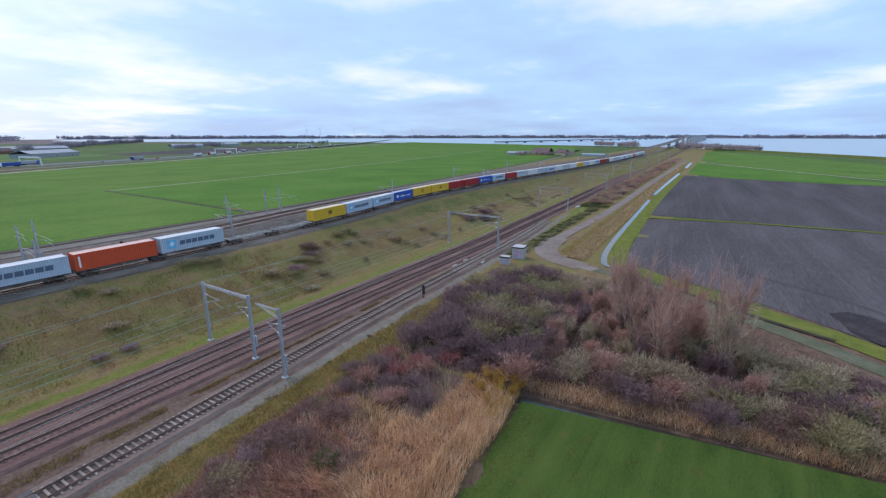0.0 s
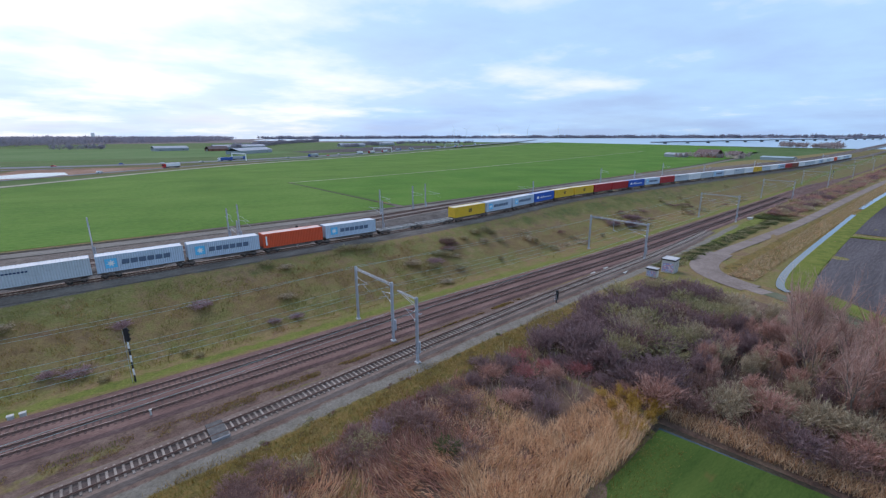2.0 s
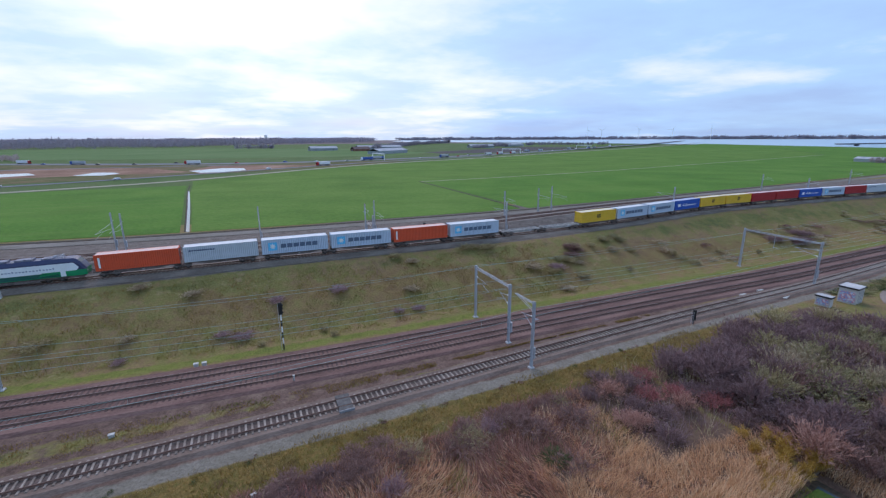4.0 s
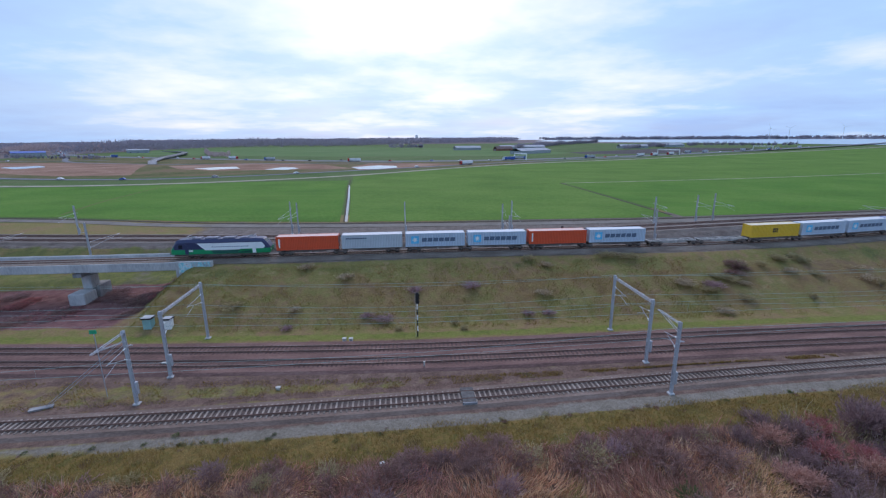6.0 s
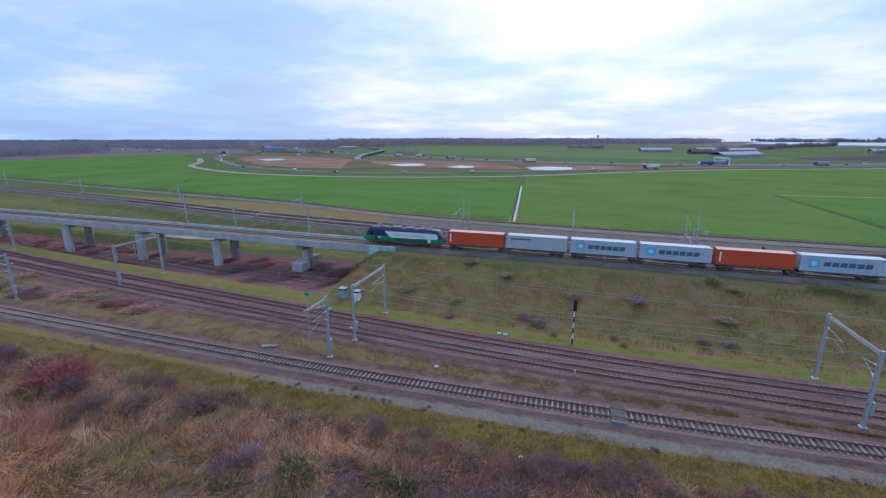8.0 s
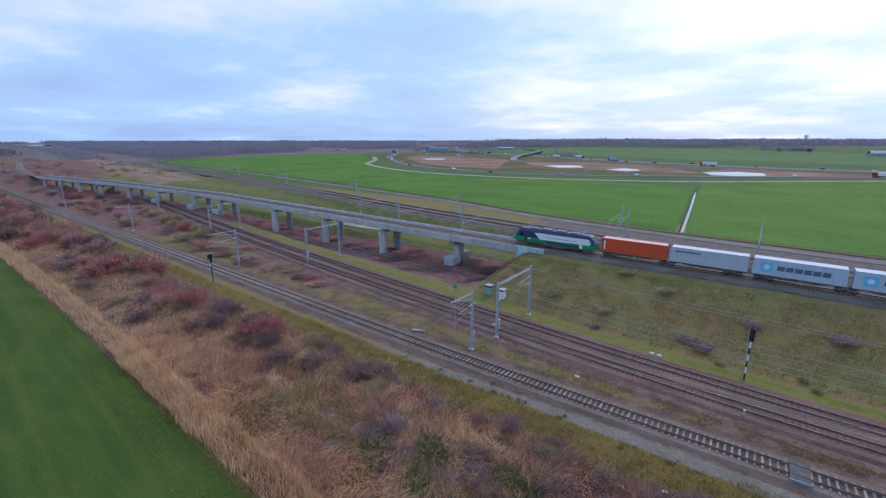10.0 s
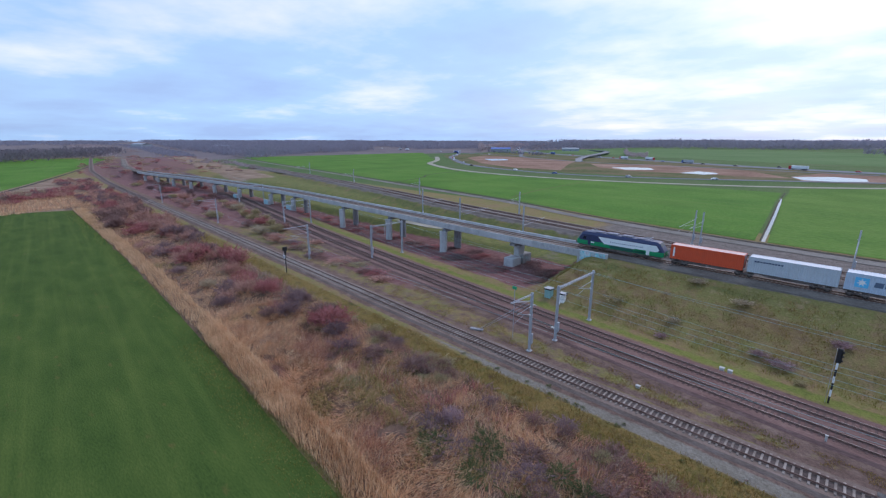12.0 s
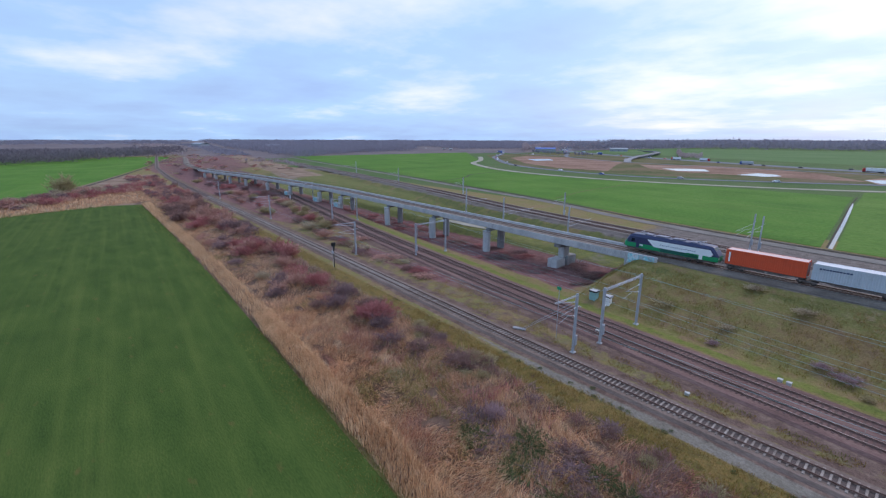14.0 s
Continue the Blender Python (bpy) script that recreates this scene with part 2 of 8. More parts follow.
M_FIELD_S = material("mown_grass_field", [(0.03, 0.055, 0.013), (0.048, 0.083, 0.018), (0.064, 0.1, 0.022), (0.092, 0.116, 0.03)], 0.3, 0.9, 0, 0.8, 18, stops=(0.3, 0.72), space="World", stretch=(0.35, 1, 1), spec=0.05)


def streaks(m, stretch, turn, cols, scale=1.0, amount=0.7, lo=0.52, hi=0.72):
    """Long worn streaks, as wheels and mowers leave them."""
    t = m.node_tree
    b = t.nodes["Principled BSDF"]
    link = b.inputs["Base Color"].links[0]
    src = link.from_socket
    mp, n = t.nodes.new("ShaderNodeMapping"), t.nodes.new("ShaderNodeTexNoise")
    mp.inputs["Rotation"].default_value = (0, 0, turn)
    mp2 = t.nodes.new("ShaderNodeMapping")
    mp2.inputs["Scale"].default_value = stretch
    t.links.new(t.nodes.new("ShaderNodeNewGeometry").outputs["Position"], mp.inputs["Vector"])
    t.links.new(mp.outputs[0], mp2.inputs["Vector"])
    t.links.new(mp2.outputs[0], n.inputs["Vector"])
    n.inputs["Scale"].default_value, n.inputs["Detail"].default_value = scale, 3.0
    r = t.nodes.new("ShaderNodeMapRange")
    r.interpolation_type = "SMOOTHSTEP"
    r.inputs["From Min"].default_value, r.inputs["From Max"].default_value, r.inputs["To Max"].default_value = lo, hi, amount
    t.links.new(n.outputs["Fac"], r.inputs["Value"])
    mx = t.nodes.new("ShaderNodeMix")
    mx.data_type = "RGBA"
    mx.inputs[7].default_value = (*cols, 1)
    t.links.new(r.outputs[0], mx.inputs["Factor"])
    t.links.new(src, mx.inputs[6])
    t.links.new(mx.outputs[2], b.inputs["Base Color"])
    return m


streaks(M_FIELD_S, (0.012, 0.6, 0), radians(3), (0.095, 0.128, 0.03), 1.0, 0.5, 0.42, 0.75)
streaks(M_FIELD_S, (0.05, 0.08, 0), 0.2, (0.034, 0.06, 0.014), 1.0, 0.3, 0.45, 0.75)
streaks(M_FIELD_S, (0.3, 0.6, 0), 0.0, (0.12, 0.095, 0.032), 1.0, 0.6, 0.64, 0.78)
M_FIELD_N = material("winter_wheat_field", [(0.062, 0.138, 0.024), (0.086, 0.18, 0.03), (0.116, 0.205, 0.042)], 0.03, 0.9, 0, 0.6, 24, space="World", spec=0.05)
M_FIELD_N2 = material("winter_wheat_field_pale", [(0.072, 0.142, 0.027), (0.1, 0.184, 0.035), (0.13, 0.208, 0.047)], 0.025, 0.9, 0, 0.6, 26, space="World", spec=0.05)
# saturation lowered so that the green carries the haze of distance
M_FIELD_F = material("hazy_far_meadow", [(0.08, 0.142, 0.05), (0.1, 0.165, 0.06), (0.122, 0.178, 0.078)], 0.008, 0.9, 0, 0.3, 20, space="World", spec=0.05)
M_PLOUGH = material("ploughed_soil", [(0.068, 0.06, 0.064), (0.098, 0.087, 0.091), (0.132, 0.119, 0.124)], 0.06, 0.95, 0, 0.8, 22, space="World", stretch=(0.25, 1.6, 1), spec=0.05)
M_PLOUGH2 = material("dark_ploughed_soil", [(0.06, 0.053, 0.057), (0.086, 0.077, 0.082), (0.118, 0.106, 0.111)], 0.05, 0.95, 0, 0.8, 24, space="World", stretch=(0.22, 1.6, 1), spec=0.05)
for m_ in (M_FIELD_N, M_FIELD_N2):
    streaks(m_, (0.004, 0.35, 0), radians(7), (0.135, 0.19, 0.05), 1.0, 0.45, 0.5, 0.75)
    streaks(m_, (0.03, 0.05, 0), 0.4, (0.066, 0.12, 0.022), 1.0, 0.32, 0.48, 0.72)
streaks(M_PLOUGH, (0.012, 0.9, 0), radians(-4), (0.175, 0.155, 0.155), 1.0, 0.3)
streaks(M_PLOUGH, (0.05, 0.07, 0), 0.3, (0.085, 0.07, 0.07), 0.5, 0.6, 0.5, 0.7)
streaks(M_PLOUGH2, (0.012, 0.6, 0), radians(-4), (0.13, 0.12, 0.125), 1.0, 0.4)
M_SAND = material("bare_sand", [(0.165, 0.098, 0.068), (0.25, 0.152, 0.11), (0.34, 0.235, 0.18)], 0.03, 0.95, 0, 0.4, 12, space="World", spec=0.05)
M_ASPHALT = material("asphalt", [(0.1, 0.11, 0.13), (0.135, 0.145, 0.17), (0.17, 0.18, 0.2)], 0.1, 0.9, 0, 0.2, 20, space="World")
M_TRACKROAD = material("gravel_road", [(0.15, 0.116, 0.098), (0.21, 0.166, 0.143), (0.27, 0.222, 0.194)], 0.2, 0.95, 0, 0.5, 14, space="World")
M_PATHPALE = material("pale_path", [(0.2, 0.19, 0.15), (0.3, 0.28, 0.22), (0.36, 0.34, 0.28)], 0.1, 0.95, 0, 0.3, 14, space="World")
M_BANK = material("grass_bank", [(0.06, 0.08, 0.022), (0.098, 0.118, 0.03), (0.14, 0.14, 0.05)], 0.25, 0.95, 0, 0.8, 16, space="World", spec=0.05)
M_BANK_Y = material("bright_grass_bank", [(0.085, 0.11, 0.026), (0.14, 0.162, 0.034), (0.195, 0.195, 0.055)], 0.35, 0.95, 0, 0.8, 14, space="World", spec=0.05)
M_GRASSROAD = material("grassy_farm_track", [(0.085, 0.098, 0.055), (0.125, 0.132, 0.085), (0.165, 0.158, 0.115)], 0.3, 0.95, 0, 0.6, 14, space="World", spec=0.05)
M_DAMP = material("damp_dark_soil", [(0.03, 0.026, 0.028), (0.048, 0.042, 0.044), (0.075, 0.066, 0.067)], 0.3, 0.9, 0, 0.8, 10, space="World", spec=0.1)
M_ROUGH = material("rough_olive_ground", [(0.062, 0.078, 0.03), (0.1, 0.105, 0.042), (0.15, 0.125, 0.065), (0.17, 0.115, 0.075)], 0.02, 0.95, 0, 0.5, 12, space="World", spec=0.05)
M_SERVICE = material("gravel_service_path", [(0.11, 0.1, 0.082), (0.165, 0.15, 0.13), (0.21, 0.19, 0.17)], 0.15, 0.95, 0, 0.4, 14, space="World")
M_DARKDITCH = material("dark_ditch_mud", [(0.022, 0.019, 0.013), (0.042, 0.034, 0.022), (0.075, 0.057, 0.036)], 0.4, 0.9, 0, 0.6, 9, space="World")

# ---- lines of the tracks ----
def line(xs, ys, span=14):
    xs, ys = np.asarray(xs, float), np.asarray(ys, float)
    off = np.linspace(-span, span, 9)

    def at(x):
        x = np.asarray(x, float)
        return np.interp(x[..., None] + off, xs, ys).mean(-1)
    return at


y_t1 = line([-2500, -1200, -760, -544, -400, -322, -221, -146, -88, -55, -30, 0, 20, 45, 70, 105, 135, 165, 200], [215, 140, 85, 59, 50, 47.8, 46.7, 46.1, 45.4, 44.9, 44.6, 45.2, 46.0, 47.3, 47.9, 48.0, 49.5, 52.0, 53.0])
y_t2 = line([-2500, -1200, -700, -450, -300, -220, -158, -124, -88, -64, -35, 0, 32, 55, 80, 105, 180, 300, 2500], [360, 225, 155, 115, 90, 79, 70.6, 66.3, 62.4, 60.1, 57.2, 54.6, 54.2, 54.0, 53.3, 52.4, 53.4, 55.5, 90])
y_s = line([-2500, -1200, -700, -540, -460, -405, -350, -302, -197, -108, -61, -35, 2, 36, 72, 95, 130, 183, 287, 404, 657, 1000, 2500], [330, 190, 112, 86, 77, 74.5, 78, 84, 92.0, 89.8, 88.2, 88.2, 88.4, 87.4, 87.2, 89, 94, 93.3, 85.5, 77.5, 76, 80, 110])
y_d = line([-2500, -1300, -600, -350, -160, -110, -60, -20, 22, 70, 120, 157, 250, 400, 600, 800, 1100, 1500, 2500], [520, 310, 203, 164, 134, 124, 118, 113, 109.6, 116.5, 122.4, 124, 123, 114, 100, 92, 84, 80, 84], 22)


def y_t3(x):
    return y_t2(x) + 3.95


RAIL_Z, UP_Z, D_Z = 0.5, 7.2, 5.0
d_height = line([-1500, -700, -300, 350, 600, 800, 1100, 1500, 2600], [1.0, 2.0, 5.0, 5.0, 8.0, 12.0, 19.0, 29.0, 30.0], 30)
s_height = line([-900, -410, -300, 500, 700, 1000, 1400, 2600], [1.0, 6.0, 7.2, 7.2, 7.8, 9.5, 14, 26], 30)


def span_x(x0, x1, near=4.0):
    """Stations along x, wider apart far away."""
    xs, x = [x0], x0
    while x < x1:
        x = min(x1, x + (near if abs(x) < 220 else near * (1 + (abs(x) - 220) / 200)))
        xs.append(x)
    return np.array(xs)


def along(fy, x0, x1, z, near=4.0):
    xs = span_x(x0, x1, near)
    zz = z(xs) if callable(z) else np.full_like(xs, z)
    return np.stack([xs, fy(xs), zz], 1)


# ---- ground ----
def step(a, b, x):
    t = np.clip((x - a) / (b - a), 0, 1)
    return t * t * (3 - 2 * t)


def height(x, y):
    x, y = np.asarray(x, float), np.asarray(y, float)
    base = 2.5 * step(113, 127, y) * step(-1500, -500, x) * (1 - step(500, 900, x))
    # low ground under the viaduct
    lo, hi = y_t3(x) + 6.5, y_s(x) + 6.0
    base = base - np.interp(x, [-320, -260, -190, -120, -62, -47], [0, 1.2, 2.5, 2.5, 0.5, 0]) * step(lo, lo + 6, y) * (1 - step(hi, hi + 5, y))
    # embankment of the upper line, ending at the abutment
    ys, zs = y_s(x), (np.minimum(s_height(x), 7.2 + 0 * x) - 0.75) * (1 - step(1000, 1080, x))
    dy = np.where(y < ys, (ys - 4.2 - y) / 2.55, (y - ys - 4.0) / 1.6)
    emb = zs - np.maximum(dy, 0)
    end = np.maximum(-40.5 - x - np.maximum(ys - 4 - y, 0) * 0.25, 0) / 1.3
    far_end = np.maximum(x + 415, 0) / 2.0
    emb = emb - np.where(x > -230, end, far_end)
    # embankment of the far double line
    yd, zd = y_d(x), (np.minimum(d_height(x), 12.0) - 0.75) * (1 - step(790, 900, x))
    dd = np.maximum(np.abs(y - yd) - 6.0, 0) / 2.0
    emb2 = zd - dd
    h = np.maximum(np.maximum(base, emb), emb2)
    # field ditch along the trees
    ex = 43.2 + (18 - y) * 0.11
    h = h - 1.5 * np.exp(-((x - ex) / 1.3) ** 2) * (1 - step(16.0, 19.0, y))
    # low mound by the far portal
    h = h + 2.6 * np.exp(-(((x - 137) / 13) ** 2 + ((y - 71.5) / 4.0) ** 2))
    return h


gx = np.concatenate([-np.geomspace(4900, 190, 44), np.arange(-180, 200.5, 1.25), np.geomspace(205, 4900, 50)])
gy = np.concatenate([-np.geomspace(4900, 60, 22), np.arange(-50, 8, 3.0), np.arange(9, 152, 1.0), np.geomspace(155, 4900, 46)])
GX, GY = np.meshgrid(gx, gy, indexing="ij")
GZ = height(GX, GY)
rough_zone = step(62, 66, GY) * (1 - step(104, 108, GY)) * (np.abs(GY - y_s(GX)) > 4)
bump_n = np.array([noise.noise((x * 0.16, y * 0.16, 0)) * 0.3 + noise.noise((x * 0.4, y * 0.4, 3)) * 0.12 for x, y in zip(GX.ravel(), GY.ravel())]).reshape(GX.shape)
GZ = GZ + bump_n * np.maximum(rough_zone, step(13.5, 18, GY) * (1 - step(38, 41, GY)) * 0.8) * (np.abs(GX) < 220)
GZ = GZ - 0.02
nx, ny = len(gx), len(gy)
ii, jj = np.meshgrid(np.arange(nx - 1), np.arange(ny - 1), indexing="ij")
q = (ii * ny + jj).ravel()
quads = np.stack([q, q + ny, q + ny + 1, q + 1], 1).ravel()


def smooth_band(v, a, b, soft=0.8):
    return step(a - soft, a + soft, v) * (1 - step(b - soft, b + soft, v))


T1, T2c, T3c, SC, DC = y_t1(GX), y_t2(GX), y_t3(GX), y_s(GX), y_d(GX)
z_lush = 0.85 * smooth_band(GY, T3c + 3.4, T3c + 5.6, 1.5) * step(-330, -280, GX)
z_lush = np.maximum(z_lush, 0.9 * smooth_band(GY, 40.6, T1 - 4.0, 0.8) * step(100, 112, GX) * (1 - step(190, 220, GX)))
z_lush = np.maximum(z_lush, 0.42 * smooth_band(GY, SC + 6, DC - 9, 2) * (GX < -45) * step(-400, -340, GX))
z_lush = np.maximum(z_lush, 0.3 * smooth_band(GY, DC + 9.5, DC + 45, 2) * (GX < -55) * step(-600, -500, GX))
z_ochre = smooth_band(GY, T1 - 9.2, T1 - 4.7, 0.6) * (1 - step(60, 75, GX)) * step(-260, -200, GX)
z_ochre = np.maximum(z_ochre, smooth_band(GY, 25.4, 33.2, 1.0) * step(104, 112, GX) * (1 - step(470, 560, GX)))
z_path = smooth_band(GY, T1 - 4.75, T1 - 2.9, 0.5) * (1 - step(165, 175, GX)) * (0.35 + 0.65 * step(-60, -15, GX)) * step(-420, -350, GX)
z_bram = smooth_band(GY, 13.8, T1 - 8.6, 0.7) * (1 - step(42, 44, GX)) * step(-290, -240, GX)
z_bram = np.maximum(z_bram, step(43, 45, GX) * (1 - step(88, 96, GX)) * step(-26, -20, GY) * (1 - step(40, 43, GY)))
z_red = smooth_band(GY, T3c + 8.5, SC + 7, 2.5) * (1 - step(-52, -45, GX)) * step(-330, -250, GX)
z_red = np.maximum(z_red, smooth_band(GY, 40.6, T1 - 3.0, 0.8) * step(190, 220, GX) * (1 - step(620, 700, GX)))
z_red = np.maximum(z_red, smooth_band(GY, T1 + 4.5, SC + 6, 2) * (1 - step(-190, -130, GX)) * step(-520, -420, GX))
z_red = np.maximum(z_red, smooth_band(GY, T1 - 9, DC - 9, 4) * (1 - step(-480, -400, GX)) * step(-950, -750, GX) * 0.6)
z_straw = step(-480, -440, GX) * (1 - step(-246, -240, GX)) * step(-62, -56, GY) * (GY < T1 - 7)
z_red = np.maximum(z_red, 1.2 * np.exp(-(((GX + 92) / 30) ** 2 + ((GY - 55.5) / 3.2) ** 2)))
z_sand = smooth_band(GY, DC - 46, DC - 15, 5) * (1 - step(-345, -300, GX)) * step(-880, -780, GX)
z_sand = np.maximum(z_sand, z_straw)
z_gravel = smooth_band(GY, SC + 3.6, DC + 34, 1.0) * step(-75, -50, GX) * (1 - step(150, 230, GX))
z_gravel = np.maximum(z_gravel, smooth_band(GY, DC - 7, DC + np.where(GX < -55, 9.0, 32.0), 0.8) * step(-600, -500, GX) * (1 - step(500, 600, GX)))
z_gravel = np.maximum(z_gravel, smooth_band(GY, SC - 3.6, SC + 5, 0.5) * step(-36, -30, GX) * (1 - step(500, 600, GX)))
z_soil = smooth_band(GY, T1 + 2.2, T2c - 2.4, 0.5) * (0.46 + 0.5 * (1 - smooth_band(GY, T1 + 3.4, T2c - 4.6, 0.7)))
z_soil = np.maximum(z_soil, smooth_band(GY, T1 - 3.2, T1, 0.4) * (1 - step(130, 150, GX)))
on_slope = smooth_band(GY, T3c + 7.5, SC - 5.0, 2.0) * step(-50, -40, GX)
z_fallow = on_slope * (0.1 + 0.36 * smooth_band(GY, 68, 80, 4.0))
z_dark = on_slope * (0.2 + 0.35 * step(78, 84, GY)) + 0.3 * smooth_band(GY, T1 + 3.4, T2c - 4.6, 0.7) * (1 - 0.4 * step(-20, 0, GX))
z_dark = np.maximum(z_dark, 0.62 * smooth_band(GY, SC + 5, DC - 6, 2) * (GX < -45) * step(-420, -360, GX))
z_wood = (1 - step(-700, -600, GX)) * step(90, 170, GY)
z_wood = np.maximum(z_wood, (1 - step(-640, -560, GX + 0.4 * (GY - 700))) * step(620, 760, GY))
z_wood = np.maximum(z_wood, step(1900, 2200, GY) * (1 - step(1500, 1800, GX)))
z_wood = np.maximum(z_wood, (1 - step(-1000, -850, GX)) * step(-300, -200, GY))
far_green = np.maximum(step(155, 170, GY), 1 - step(11.5, 13.5, GY))


def ground_material():
    m = bpy.data.materials.new("railway_land")
    m.use_nodes = True
    t = m.node_tree
    b = t.nodes["Principled BSDF"]
    b.inputs["Roughness"].default_value = 0.95
    b.inputs["Specular IOR Level"].default_value = 0.15
    pos = t.nodes.new("ShaderNodeNewGeometry").outputs["Position"]

    def tex(scale, detail=5.0, rough=0.6, shift=0.0):
        n = t.nodes.new("ShaderNodeTexNoise")
        n.inputs["Scale"].default_value, n.inputs["Detail"].default_value, n.inputs["Roughness"].default_value = scale, detail, rough
        mp = t.nodes.new("ShaderNodeMapping")
        mp.inputs["Location"].default_value = (shift, shift * 1.7, shift)
        t.links.new(pos, mp.inputs["Vector"])
        t.links.new(mp.outputs[0], n.inputs["Vector"])
        return n.outputs["Fac"]

    def ramp(value, cols, a=0.3, z=0.7):
        r = t.nodes.new("ShaderNodeValToRGB")
        els = r.color_ramp.elements
        while len(els) < len(cols):
            els.new(0.5)
        for e, c, s in zip(els, cols, np.linspace(a, z, len(cols))):
            e.position, e.color = s, (*c, 1)
        t.links.new(value, r.inputs[0])
        return r.outputs[0]

    def blend(fac, a, c):
        n = t.nodes.new("ShaderNodeMix")
        n.data_type = "RGBA"
        t.links.new(fac, n.inputs["Factor"])
        t.links.new(a, n.inputs[6])
        t.links.new(c, n.inputs[7])
        return n.outputs[2]

    def masked(name, scale=0.8, strength=0.9, shift=5.0):
        at = t.nodes.new("ShaderNodeAttribute")
        at.attribute_name = name
        n = tex(scale, 4.0, 0.65, shift)
        a = t.nodes.new("ShaderNodeMath")
        a.operation = "MULTIPLY_ADD"
        t.links.new(n, a.inputs[0])
        a.inputs[1].default_value = strength
        a.inputs[2].default_value = -strength / 2
        s = t.nodes.new("ShaderNodeMath")
        s.operation = "ADD"
        t.links.new(at.outputs["Fac"], s.inputs[0])
        t.links.new(a.outputs[0], s.inputs[1])
        r = t.nodes.new("ShaderNodeMapRange")
        r.interpolation_type = "SMOOTHSTEP"
        r.inputs["From Min"].default_value, r.inputs["From Max"].default_value = 0.35, 0.65
        t.links.new(s.outputs[0], r.inputs["Value"])
        return r.outputs[0]

    big, mid, fin = tex(0.075), tex(0.55, 6, 0.65, 3), tex(3.2, 6, 0.7, 9)
    mixn = t.nodes.new("ShaderNodeMix")
    mixn.data_type = "FLOAT"
    mixn.inputs["Factor"].default_value = 0.5
    t.links.new(big, mixn.inputs["A"])
    t.links.new(mid, mixn.inputs["B"])
    col = ramp(mixn.outputs["Result"], [(0.175, 0.114, 0.068), (0.22, 0.152, 0.077), (0.202, 0.16, 0.063), (0.166, 0.157, 0.05), (0.248, 0.19, 0.094)], 0.37, 0.63)
    col = blend(masked("far_green", 0.05, 0.2), col, ramp(tex(0.02), [(0.05, 0.10, 0.025), (0.075, 0.125, 0.035), (0.1, 0.12, 0.05)]))
    col = blend(masked("z_wood", 0.01, 0.3), col, ramp(tex(0.015, 5, 0.6, 30), [(0.1, 0.085, 0.09), (0.14, 0.115, 0.12), (0.17, 0.14, 0.14), (0.19, 0.16, 0.15)]))
    col = blend(masked("z_soil", 0.5, 1.0, 2), col, ramp(mid, [(0.095, 0.061, 0.048), (0.148, 0.097, 0.078), (0.205, 0.142, 0.112)]))
    col = blend(masked("z_gravel", 0.6, 0.5), col, ramp(mid, [(0.1, 0.082, 0.07), (0.155, 0.13, 0.114), (0.2, 0.175, 0.155)]))
    col = blend(masked("z_fallow", 0.13, 1.3, 12), col, ramp(mid, [(0.14, 0.086, 0.046), (0.195, 0.132, 0.06), (0.225, 0.162, 0.07)]))
    col = blend(masked("z_dark", 0.16, 1.2, 21), col, ramp(mid, [(0.085, 0.095, 0.036), (0.122, 0.13, 0.042), (0.165, 0.156, 0.056)]))
    col = blend(masked("z_lush"), col, ramp(mid, [(0.11, 0.128, 0.03), (0.15, 0.168, 0.036), (0.19, 0.19, 0.055)]))
    col = blend(masked("z_red", 0.25, 0.7), col, ramp(mid, [(0.11, 0.055, 0.052), (0.178, 0.09, 0.086), (0.225, 0.13, 0.112)]))
    col = blend(masked("z_sand", 0.06, 0.6), col, ramp(tex(0.08), [(0.15, 0.105, 0.065), (0.24, 0.165, 0.115), (0.3, 0.225, 0.165)]))
    col = blend(masked("z_bram", 0.7, 0.4), col, ramp(mid, [(0.085, 0.052, 0.042), (0.145, 0.092, 0.066), (0.2, 0.138, 0.095)]))
    col = blend(masked("z_ochre", 0.9, 0.5), col, ramp(mid, [(0.11, 0.07, 0.03), (0.145, 0.115, 0.035), (0.2, 0.13, 0.044), (0.14, 0.12, 0.038)], 0.35, 0.65))
    col = blend(masked("z_path", 0.9, 0.7), col, ramp(mid, [(0.165, 0.146, 0.116), (0.198, 0.177, 0.145), (0.23, 0.208, 0.174)]))
    # fine grain
    var = t.nodes.new("ShaderNodeMix")
    var.data_type, var.blend_type = "RGBA", "MULTIPLY"
    var.inputs["Factor"].default_value = 1.0
    t.links.new(col, var.inputs[6])
    t.links.new(ramp(fin, [(0.68, 0.68, 0.68), (1.0, 1.0, 1.0), (1.28, 1.27, 1.25)], 0.3, 0.7), var.inputs[7])
    t.links.new(var.outputs[2], b.inputs["Base Color"])
    bp = t.nodes.new("ShaderNodeBump")
    bp.inputs["Strength"].default_value, bp.inputs["Distance"].default_value = 0.8, 0.25
    t.links.new(fin, bp.inputs["Height"])
    t.links.new(bp.outputs[0], b.inputs["Normal"])
    return m


